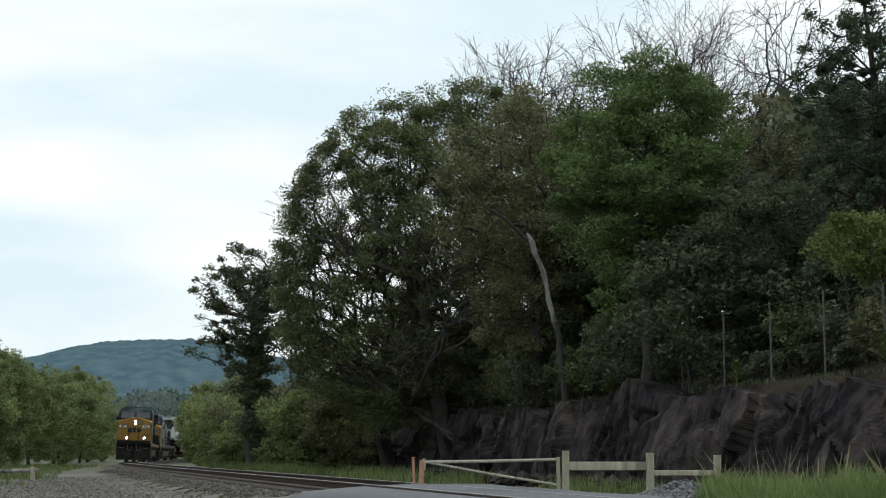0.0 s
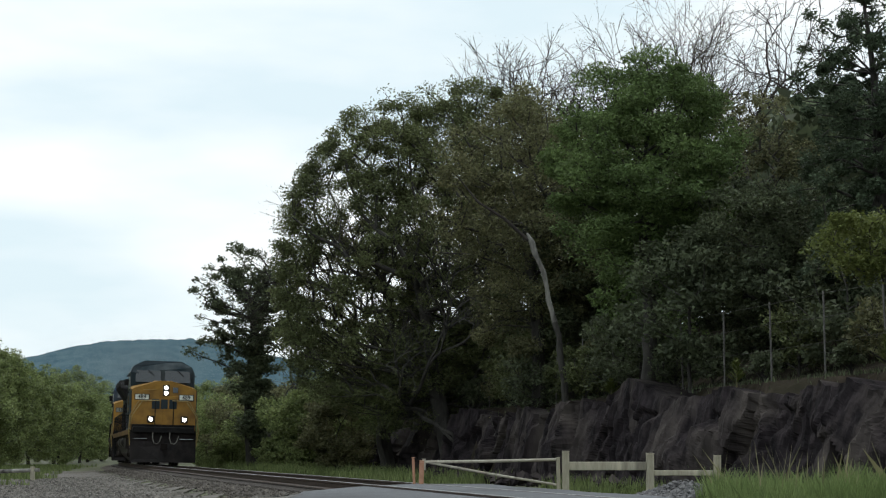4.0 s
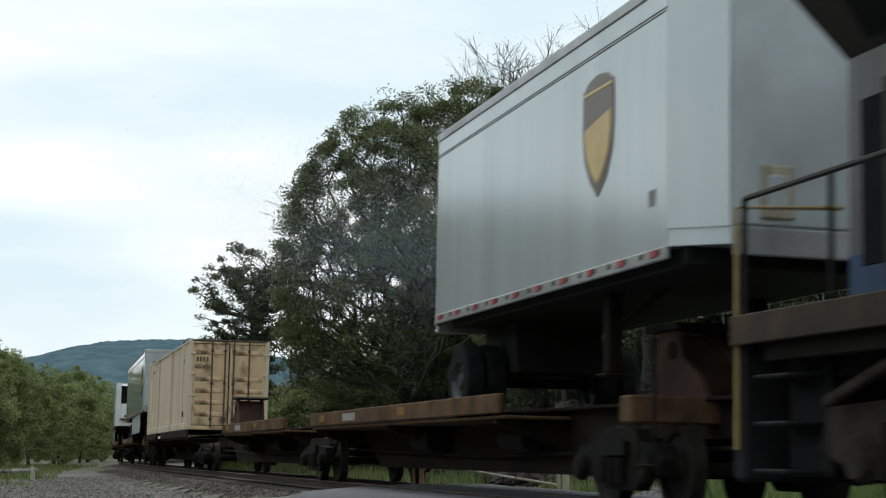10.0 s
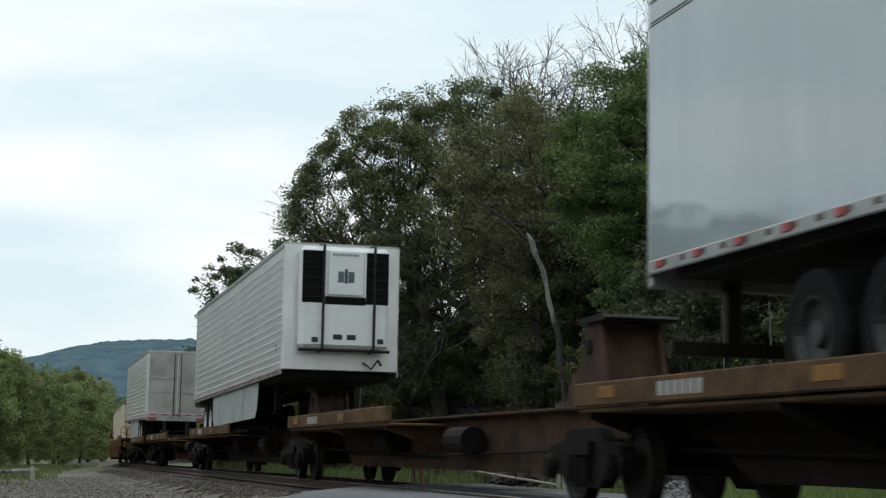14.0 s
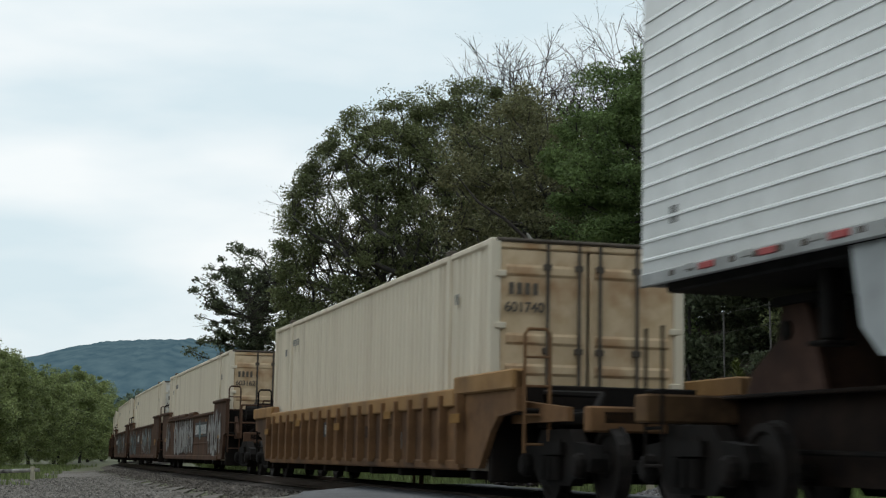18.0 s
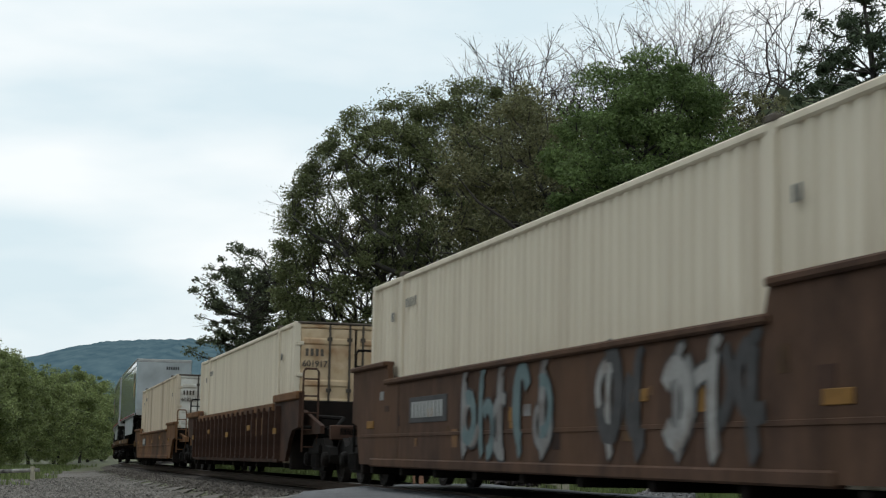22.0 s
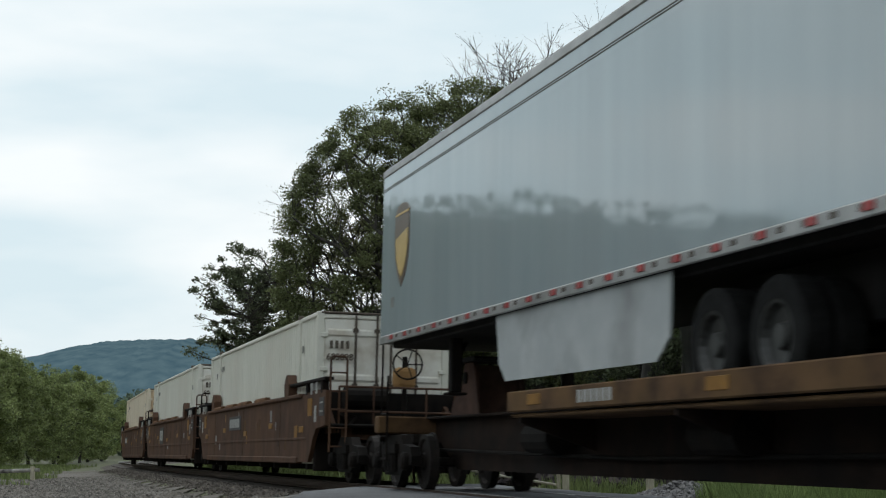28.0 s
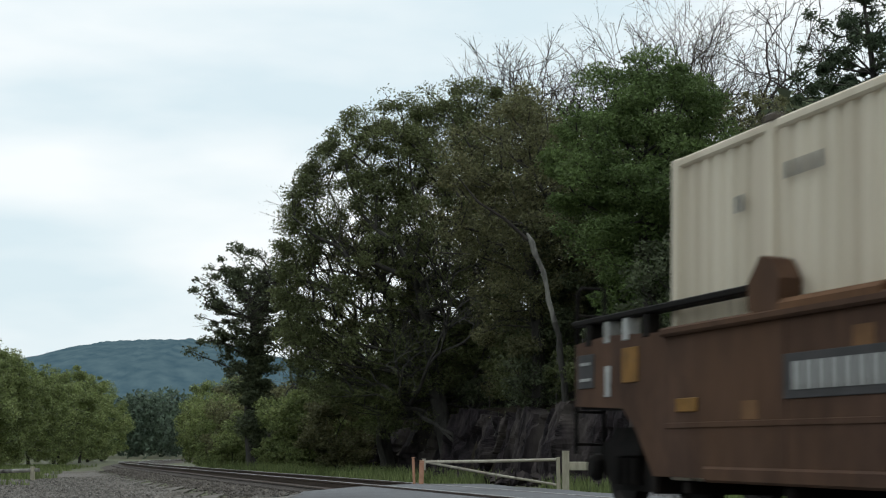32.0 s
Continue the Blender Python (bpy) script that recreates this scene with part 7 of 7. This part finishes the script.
    for y in (-1, 1):
        for k in range(8):
            x0 = -3.6 + k * 0.77
            p = bx("hood_door", hd, S, x0, x0 + 0.72, *sorted((y * 1.02, y * 1.038)), 1.75, 3.7, 0.008)
            bx("latch", p, M["tank"], x0 + 0.6, x0 + 0.66, *sorted((y * 1.038, y * 1.06)), 2.6, 2.75, 0.006)
        if side != "blue":
            bx("lower_stripe", hd, M["blue_bright"], -9.3, 2.6, *sorted((y * 1.06, y * 1.066)), 1.66, 2.05, 0.003)
    # large plain emblem figures on the hood, road side
    em = M["yellow"] if side == "blue" else M["blue_bright"]
    for x0, x1 in ((-2.95, -1.8), (-1.7, -0.55), (-0.45, 0.85)):
        mid = (x0 + x1) / 2
        part("emblem", prism(bmesh.new(), [(x0 + 0.22, 2.25), (mid, 2.3), (mid + 0.08, 2.2), (x1 - 0.16, 2.22), (x1, 2.45), (x1 - 0.14, 2.9), (x1 - 0.04, 3.4), (x1 - 0.24, 3.68), (mid, 3.6), (mid - 0.1, 3.7), (x0 + 0.18, 3.66), (x0, 3.4), (x0 + 0.1, 2.95), (x0 + 0.02, 2.5)], "y", -1.05, -1.036), em, hd)
    part("exhaust_stack", block(-0.9, -0.2, -0.35, 0.35, 4.2, 4.42, 0.05, 2), M["black"], hd)
    # radiator
    lower = [(-1.06, 1.62), (-1.06, 3.55), (1.06, 3.55), (1.06, 1.62)]
    wing = [(-1.06, 3.55), (-1.44, 4.12), (-1.5, 4.22), (-1.5, 4.52), (1.5, 4.52), (1.5, 4.22), (1.44, 4.12), (1.06, 3.55)]
    ra = part("radiator_section", yz(bmesh.new(), [(-3.75, lower, None), (-9.3, lower, None)]), S, t)
    part("radiator_wing", yz(bmesh.new(), [(-4.0, wing, [0, 0, -0.5, -0.5, -0.5, -0.5, 0, 0]), (-9.3, wing, [0, -0.25, -0.3, -0.3, -0.3, -0.3, -0.25, 0])]), M["black"] if side == "blue" else M["tank"], ra)
    for y in (-1, 1):
        for k in range(9):
            x0 = -9.1 + k * 0.48
            bx("radiator_slot", ra, M["grille"], x0, x0 + 0.34, *sorted((y * 1.06, y * 1.075)), 1.95, 3.2, 0.006)
            bx("slot_rib", ra, M["tank"], x0 + 0.36, x0 + 0.44, *sorted((y * 1.06, y * 1.1)), 1.8, 3.3, 0.008)
        for k in range(2):
            bm = bmesh.new()
            x0, x1 = -8.9 + k * 1.5, -7.55 + k * 1.5
            v = [(x0, y * 1.12, 3.62), (x1, y * 1.12, 3.62), (x1, y * 1.4, 4.04), (x0, y * 1.4, 4.04)]
            q = [bm.verts.new((a, b + y * 0.004, c_ - 0.006)) for a, b, c_ in v]
            bm.faces.new(q)
            part("wing_grille", bm, M["grille"], ra)
    bx("wing_top", ra, M["tank"], -9.4, -4.6, -1.48, 1.48, 4.5, 4.56, 0.02)
    bx("rear_face", t, M["tank"], -9.42, -9.3, -1.0, 1.0, 1.7, 3.9, 0.02)
    # handrails
    for y in (-1.46, 1.46):
        low = [(-10.25, y, 2.6), (2.4, y, 2.6), (2.75, y, 3.3), (6.0, y, 3.34)]
        part("handrail", tube(bmesh.new(), low, 0.024, 7), M["black"] if side == "blue" else M["tank"], t)
        for k in range(10):
            x = -10.25 + k * 1.4
            shared("stanchion", "stanchion", lambda: tube(bmesh.new(), [(0, 0, 1.62), (0, 0, 2.6)], 0.024, 7), M["black"], t, (x, y, 0))
        for x in (2.8, 4.3, 5.9):
            shared("stanchion_tall", "stanchion", lambda: tube(bmesh.new(), [(0, 0, 1.62), (0, 0, 3.32)], 0.024, 7), M["black"], t, (x, y, 0))
        part("corner_rail", tube(bmesh.new(), [(9.95, y * 1.03, 1.0), (10.12, y * 1.08, 1.7), (10.1, y * 1.06, 2.3), (9.97, y * 0.8, 2.95), (9.97, y * 0.42, 3.0)], 0.022, 8), M["rail_yellow"], t)
        part("corner_rail", tube(bmesh.new(), [(10.35, y * 1.04, 0.9), (10.4, y * 1.1, 1.6), (10.38, y * 1.0, 2.3), (10.3, y * 0.7, 2.92)], 0.022, 8), M["rail_yellow"], t)
        part("rear_rail", tube(bmesh.new(), [(-10.4, y, 0.6), (-10.4, y, 2.55), (-10.4, y * 0.35, 2.6)], 0.022, 8), M["rail_yellow"] if side != "blue" else M["black"], t)
        for xx, s in ((9.75, 1), (-9.75, -1)):
            plate = bx("step_plate", t, M["black"], xx - 0.32, xx + 0.32, *sorted((y * 0.76, y * 0.8)), 0.4, 1.5)
            for zz in (0.42, 0.78, 1.14):
                bx("step", plate, M["black"] if s < 0 else M["tank"], xx - 0.28, xx + 0.28, *sorted((y * 0.8, y * 1.03)), zz, zz + 0.035)
    for y in (-0.42, 0.42):
        part("front_rail", tube(bmesh.new(), [(10.36, y, 1.7), (10.36, y, 2.95)], 0.024, 7), M["black"], t)
    part("front_rail", tube(bmesh.new(), [(10.36, -1.05, 2.95), (10.36, -0.2, 2.98)], 0.024, 7), M["rail_yellow"], t)
    part("front_rail", tube(bmesh.new(), [(10.36, 0.35, 2.98), (10.36, 1.1, 2.95)], 0.024, 7), M["rail_yellow"], t)
    # front end
    bx("anticlimber", t, M["black"], 9.9, 10.55, -1.4, 1.4, 1.48, 1.76, 0.03)
    bx("toe_board", t, M["black"], 9.86, 9.99, -1.46, 1.46, 1.6, 1.88, 0.02)
    part("pilot", yz(bmesh.new(), [(10.2, [(-1.5, 0.5), (-1.5, 1.5), (1.5, 1.5), (1.5, 0.5)], None), (10.3, [(-1.5, 0.5), (-1.5, 1.5), (1.5, 1.5), (1.5, 0.5)], None)]), M["plow"], t)
    for y in (-1, 1):
        bm = bmesh.new()
        v = [(10.3, y * 1.5, 1.12), (10.5, 0.0, 1.0), (10.95, 0.0, 0.14), (10.45, y * 1.5, 0.14), (10.45, y * 0.75, 1.1)]
        a = [bm.verts.new(p) for p in (v[0], v[4], v[1], v[2], v[3])]
        b = [bm.verts.new((p[0] - 0.05, p[1], p[2])) for p in (v[0], v[4], v[1], v[2], v[3])]
        bm.faces.new(a)
        bm.faces.new(b[::-1])
        for k in range(5):
            bm.faces.new((a[k], b[k], b[(k + 1) % 5], a[(k + 1) % 5]))
        bmesh.ops.recalc_face_normals(bm, faces=bm.faces[:])
        part("plow_blade", bm, M["plow"], t)
        bx("pilot_step", t, M["skirt"], 10.3, 10.4, *sorted((y * 0.75, y * 1.35)), 1.2, 1.23, 0.006)
    for y in (-0.5, 0.28):
        part("air_hose", tube(bmesh.new(), [(10.56, y, 1.5), (10.68, y - 0.02, 1.25), (10.7, y + 0.06, 1.02), (10.7, y + 0.2, 0.98), (10.69, y + 0.32, 1.1), (10.66, y + 0.4, 1.36)], 0.024, 7), M["hose"], t)
    coupler(t, 10.9, 1)
    coupler(t, -10.9, -1)
    bx("rear_pilot", t, M["black"], -10.5, -10.3, -1.45, 1.45, 0.35, 1.5, 0.03)
    # fuel tank and reservoirs
    part("fuel_tank", yz(bmesh.new(), [(4.1, [(-1.3, 0.55), (-1.38, 1.1), (1.38, 1.1), (1.3, 0.55), (0.9, 0.22), (-0.9, 0.22)], None), (-4.1, [(-1.3, 0.55), (-1.38, 1.1), (1.38, 1.1), (1.3, 0.55), (0.9, 0.22), (-0.9, 0.22)], None)]), M["tank"], t)
    for x0, x1 in ((-3.2, -1.5), (-1.2, 1.2)):
        part("air_reservoir", lathe(bmesh.new(), [(0.05, x0), (0.2, x0 + 0.04), (0.27, x0 + 0.14), (0.27, x1 - 0.14), (0.2, x1 - 0.04), (0.05, x1)], (0, -1.25, 1.12), "x", 32), M["tank"], t)
    for x0, x1, z0, z1 in ((-4.1, -3.4, 0.5, 1.35), (1.3, 1.6, 0.9, 1.4), (1.8, 4.05, 0.75, 1.4)):
        bx("equipment_box", t, M["tank"], x0, x1, -1.42, -1.1, z0, z1, 0.03)
    part("pipe_run", tube(bmesh.new(), [(-9, -1.36, 1.34), (-4.5, -1.4, 1.3), (4.5, -1.4, 1.33), (8.5, -1.36, 1.36)], 0.03, 7), M["under"], t)
    for x in (6.75, -6.75):
        loco_bogie(t, x)
    return t


# ---- the train's make-up: every vehicle with its middle's distance behind the zero mark, and the two points that guide it ----
RUN = []


def couple_on(thing, middle, a, b, z=0.0, tilt=0.0):
    RUN.append((thing, middle, a, b, z, tilt))
    return thing


couple_on(locomotive("dark blue diesel locomotive with an ochre nose and lit lamps", "blue", "blue_worn", "sill_yellow", "489", True, "board"), 158.7, 151.95, 165.45)
couple_on(locomotive("sooty grey diesel locomotive with blue roof and ochre nose", "loco_grey", "cab_blue", "sill_dirty", "129", False, "board_dark"), 181.35, 174.6, 188.1)

# first spine car, three platforms
couple_on(spine_unit("rust-brown spine car platform under a short trailer", 9.0, [(-8.2, 3.8, 1)], hitch=(6.6, 0.75, 1), bogies=(7.0, ), couple=((8.85, 1), )), 202.3, 195.3, 211.3)
couple_on(spine_unit("rust-brown spine car platform, empty with its hitch raised", 9.2, [(-2.7, 6.9, 1)], hitch=(-7.0, 1.0, -1), bogies=(9.2, )), 220.5, 211.3, 229.7)
# deck in the dark spine colour, which carries the container's shade
couple_on(spine_unit("rust-brown spine car platform under a tan container", 9.75, [(-1.9, 7.4, 1), (-8.6, -4.0, 1)], bogies=(9.75, -7.9), couple=((-9.6, -1), ), deck="spine"), 239.45, 229.7, 247.35)
couple_on(semi_trailer("short white trailer with angled front corners on a spine car", 8.53, 2.33, 2.72, "trailer_white", bevel=True, axles=1, wheel_z=1.51, number="", skirt=False), 197.4, 195.3, 211.3)
couple_on(container("tan container with rust-streaked doors on a spine car", "tan_streaked", "door_rust", "602475", 1.28), 240.6, 229.7, 247.35)
# second spine car, five platforms
couple_on(spine_unit("rusty spine car platform under a grey trailer", 9.15, [(-8.7, 0.2, 1)], hitch=(6.3, 0.8, 1), bogies=(7.1, ), couple=((9.0, 1), )), 259.05, 251.95, 268.2)
couple_on(spine_unit("empty rusty spine car platform with a raised hitch", 8.7, [(-8.0, 0.75, 1)], hitch=(7.2, 1.0, -1), bogies=(8.7, ), tint="spine_rust"), 276.9, 268.2, 285.6)
couple_on(spine_unit("rusty spine car platform under a ribbed trailer", 8.9, [(-8.4, 0.4, 1)], hitch=(7.0, 0.8, 1), bogies=(8.9, )), 294.5, 285.6, 303.4)
couple_on(spine_unit("empty rusty spine car platform before a silver trailer", 8.4, [(-8.3, 0.75, 1)], hitch=(6.8, 0.35, -1), bogies=(8.4, ), tint="spine_rust"), 311.8, 303.4, 320.15)
couple_on(spine_unit("rusty spine car platform under a silver trailer", 9.55, [(-1.6, 7.3, 1)], hitch=(-6.9, 0.8, -1), bogies=(9.55, -7.6), couple=((-9.4, -1), )), 329.7, 320.15, 337.3)
couple_on(semi_trailer("glossy grey trailer with a shield emblem on a spine car", 13.87, 2.27, 2.76, "trailer", wheel_z=1.51, wheel_back=3.0, skirt_end=2.6), 258.94, 251.95, 268.2, 0, 0.35)
couple_on(semi_trailer("white ribbed trailer with a cooling unit on its nose", 16.15, 2.13, 2.88, "steel_skin", ribs=True, emblem=False, cooler=True, wheel_z=1.51, wheel_back=2.3, skirt_end=3.6), 294.4, 285.6, 303.4, 0, 0.6)
couple_on(semi_trailer("silver ribbed trailer with quilted steel doors leading", 15.9, 2.04, 2.95, "steel_skin", nose_first=False, ribs=True, doors=True, emblem=False, wheel_z=1.51, wheel_back=3.7, skirt_end=4.0), 330.1, 320.15, 337.3, 0, -0.6)
# well cars
couple_on(well_car("ochre ribbed well car with worn paint", "well_yellow", 11.2, 1.34, ribbed=True, raised=0.14, raise_len=1.6, bogies=(9.95, -9.95), couple=((10.9, 1), (-10.9, -1)), wheel_end=-1, mark=(-1.2, 0.95, 0.8, 0.26, 4)), 350.95, 341.0, 360.9)
couple_on(container("cream container with tan doors in a well car", "cream", "door_tan", "601740", 0.33), 350.95, 341.0, 360.9)
couple_on(well_car("red-brown well car covered in white graffiti", "well_brown", 9.75, 1.62, raised=0.28, bogies=(9.9, ), couple=((10.9, 1), ), wheel_end=1, mark=(3.4, 1.2, 3.0, 0.42, 8),
                   tags=((-4.1, 0.5, 11, 0.56, 1.08, ("spray_white", "spray_white", "spray_grey"), 5), (5.1, 0.5, 5, 0.62, 1.05, ("spray_white", "spray_grey"), 6), (3.0, 1.0, 1, 0.6, 0.42, ("spray_teal", ), 8), (-6.9, 0.75, 2, 0.5, 0.7, ("spray_grey", ), 9))), 374.5, 364.6, 384.15)
couple_on(container("cream container with a mossy stain in a well car", "cream", "door_tan", "603162", 0.33), 374.5, 364.6, 384.15)
couple_on(well_car("red-brown well car with teal and grey graffiti", "well_brown", 9.7, 1.62, raised=0.28, bogies=(9.65, ), mark=(-2.0, 1.15, 1.3, 0.42, 3),
                   tags=((0.2, 0.5, 6, 0.95, 0.95, ("spray_grey", "spray_white", "spray_teal"), 15), (-7.6, 0.5, 5, 0.9, 1.0, ("spray_grey", "spray_black", "spray_teal"), 16))), 393.8, 384.15, 403.55)
couple_on(container("cream container with pale doors in a well car", "cream", "door_pale", "604588", 0.33), 393.8, 384.15, 403.55)
couple_on(well_car("red-brown well car with a number panel and large graffiti", "well_brown", 9.75, 1.62, raised=0.28, bogies=(9.75, -9.9), couple=((-10.9, -1), ), mark=(-3.9, 1.15, 2.0, 0.36, 9),
                   tags=((-2.2, 0.5, 5, 0.8, 1.05, ("spray_grey", "spray_teal"), 25), (2.6, 0.5, 5, 0.85, 1.0, ("spray_white", "spray_black", "spray_grey"), 26))), 413.3, 403.55, 423.2)
couple_on(container("cream container with orange-stained doors in a well car", "cream", "door_tan", "603881", 0.33), 413.3, 403.55, 423.2)
couple_on(well_car("dark brown ribbed well car with a yellow panel", "well_dark", 11.2, 1.55, ribbed=True, raised=0.16, raise_len=2.0, bogies=(9.95, -9.95), couple=((10.9, 1), (-10.9, -1))), 436.65, 426.7, 446.6)
couple_on(container("cream container with rust-marked doors in a ribbed well car", "cream", "door_tan", "601917", 0.33), 436.65, 426.7, 446.6)
couple_on(well_car("ochre-brown smooth well car with scuffed sides", "well_rust", 11.2, 1.34, raised=0.2, raise_len=2.2, bogies=(9.95, -9.95), couple=((10.9, 1), (-10.9, -1)), wheel_end=1, mark=(-4.0, 1.0, 1.6, 0.34, 5)), 460.15, 450.2, 470.1)
couple_on(container("tan container with dark streaks in an ochre well car", "tan_streaked", "door_pale", "603213", 0.33), 460.15, 450.2, 470.1)
# third spine car, three platforms with long trailers
couple_on(spine_unit("dark rusty spine car platform under a long grey trailer", 9.55, [(-9.3, 2.3, 1)], hitch=(6.3, 0.8, 1), bogies=(7.8, ), couple=((9.4, 1), )), 481.1, 473.3, 490.8)
couple_on(spine_unit("dark rusty spine car platform under a trailer turned about", 9.7, [(-2.5, 9.0, 1)], hitch=(-6.5, 0.8, -1), bogies=(9.7, )), 500.5, 490.8, 510.2)
couple_on(spine_unit("dark rusty spine car platform under a grey trailer, doors leading", 9.85, [(-1.7, 7.9, 1)], hitch=(-6.6, 0.8, -1), bogies=(9.85, -8.4), couple=((-9.8, -1), )), 520.05, 510.2, 528.45)
couple_on(semi_trailer("long glossy grey trailer with a shield emblem, nose leading", 16.0, 2.3, 2.68, "trailer", wheel_z=1.51, number="842396", wheel_back=3.2, skirt_end=2.7), 481.4, 473.3, 490.8)
couple_on(semi_trailer("long glossy grey trailer with a shield emblem, travelling backwards", 16.5, 2.26, 2.76, "trailer", nose_first=False, wheel_z=1.51, wheel_back=2.6, skirt_end=5.5), 501.3, 490.8, 510.2)
couple_on(semi_trailer("long glossy grey trailer with a roller door leading", 16.3, 2.24, 2.82, "trailer", nose_first=False, wheel_z=1.51, wheel_back=2.8, skirt_end=6.2), 520.55, 510.2, 528.45)
# last wells
couple_on(well_car("plain red-brown well car behind the trailers", "well_brown", 9.75, 1.64, bogies=(9.9, ), couple=((10.9, 1), ), brackets=True, wheel_end=1, mark=(-1.8, 1.25, 2.0, 0.34, 9)), 542.0, 532.1, 551.65)
couple_on(container("pale grey container with white doors in a well car", "pale", "door_pale", "605898", 0.33), 542.0, 532.1, 551.65)
couple_on(well_car("plain red-brown well car with a white three-bar mark", "well_brown", 9.7, 1.64, bogies=(9.7, ), brackets=True, mark=(-2.2, 1.15, 1.5, 0.6, 3)), 561.35, 551.65, 571.1)
couple_on(container("pale grey container with clean doors in a well car", "pale", "door_pale", "606207", 0.33), 561.35, 551.65, 571.1)
couple_on(well_car("plain red-brown well car closing the train", "well_brown", 9.75, 1.64, bogies=(9.75, -9.5), couple=((-10.6, -1), ), brackets=True, mark=(-4.6, 1.15, 2.0, 0.34, 9)), 580.9, 571.1, 590.4)
couple_on(container("cream container with stained doors in the last well car", "cream", "door_tan", "600559", 0.33), 580.9, 571.1, 590.4)


# exhaust haze: fine droplets in loose puffs that trail the locomotives, stay behind over the track and drift off into the wood
M["haze"] = surface("exhaust_droplets", (0.28, 0.33, 0.36), (0.36, 0.42, 0.45), scale=1.0, rough=1.0, spec=0.0)
HAZE = []


def puff(size, count, behind, height, release, stack, seed):
    r = np.random.default_rng(seed)
    c = np.clip(r.normal(size=(count, 3)), -2.3, 2.3) * np.array(size) * 0.5
    lump = np.array([noise.noise(Vector(p) * 0.55 + Vector((seed, 0, 0))) for p in c])
    c = c[lump > r.uniform(-0.45, 0.35, count)]
    n = len(c)
    d1, d2 = r.normal(size=(n, 3)) * 0.0034, r.normal(size=(n, 3)) * 0.0034
    q = np.stack([c - d1, c + d1, c + d2 * 1.6], 1).reshape(-1, 3)
    ob = tagged(cloud("exhaust_haze", q, np.arange(3 * n).reshape(-1, 3), M["haze"]), "thin blue-grey exhaust haze drifting over the track", "exhaust haze", kind="stuff")
    HAZE.append((ob, behind, height, release, stack))


for k, (behind, height, release, stack) in enumerate([(5.0, 5.7, 6.4, 158.7), (9.0, 6.1, 6.8, 158.7), (6.0, 5.8, 7.1, 158.7), (6.0, 6.2, 7.6, 181.35), (4.0, 5.8, 8.2, 181.35), (9.0, 6.0, 8.0, 181.35)]):
    puff((4.6, 5.2, 1.5), 95000, behind, height, release, stack, 900 + k)


def haze_pose(t, behind, height, release, stack):
    """Carried behind the stack until it is let go; then it slows, drifts towards the wood and sinks away among the trees."""
    u = max(0.0, t - release)
    s = stack + behind - SPEED * min(t, release) - SPEED * 0.35 * (1 - math.exp(-u / 0.35))
    go = 1.3 * min(u, 2.8) + 6.0 * min(max(0.0, u - 2.8), 5.0)
    p = on_track(s, 0.0, height)
    return Matrix.Translation(p + Vector((0.5, 0.86, 0.0)) * go)


def vehicle_pose(t, middle, a, b, z, tilt):
    """Where a vehicle stands at t seconds: both guiding points on the line."""
    pa, pb = on_track(a - SPEED * t), on_track(b - SPEED * t)
    ahead = (pa - pb).normalized()
    p = pa + ahead * (a - middle)
    left = Vector((0, 0, 1)).cross(ahead).normalized()
    up = ahead.cross(left)
    m = Matrix((ahead, left, up)).transposed().to_4x4()
    return Matrix.Translation(p + up * z) @ m @ pose(0, 0, 0, CANT, 0, 0) @ pose(0, 0, 0, 0, -tilt, 0)


def motions():
    for thing, s, start, speed in BIRDS:
        if start is None:
            walk(thing, [(0.0, pose(0, 0, 0, s * 20))] + [(1.5 + 0.08 * k, pose(0, 0, 0, s * (38 if k % 2 else -30))) for k in range(22)] + [(32.0, pose(0, 0, 0, s * 20))])
        else:
            turn = pose(0, 0, 0, 0, 0, math.degrees(math.atan2(speed.y, speed.x)))
            walk(thing, [(float(t), Matrix.Translation(start + speed * t) @ turn) for t in range(33)])
    for thing, behind, height, release, stack in HAZE:
        walk(thing, [(0.25 * k, haze_pose(0.25 * k, behind, height, release, stack)) for k in range(73)] + [(32.0, haze_pose(32.0, behind, height, release, stack))])
    for thing, middle, a, b, z, tilt in RUN:
        walk(thing, [(float(t), vehicle_pose(t, middle, a, b, z, tilt)) for t in range(33)])


motions()
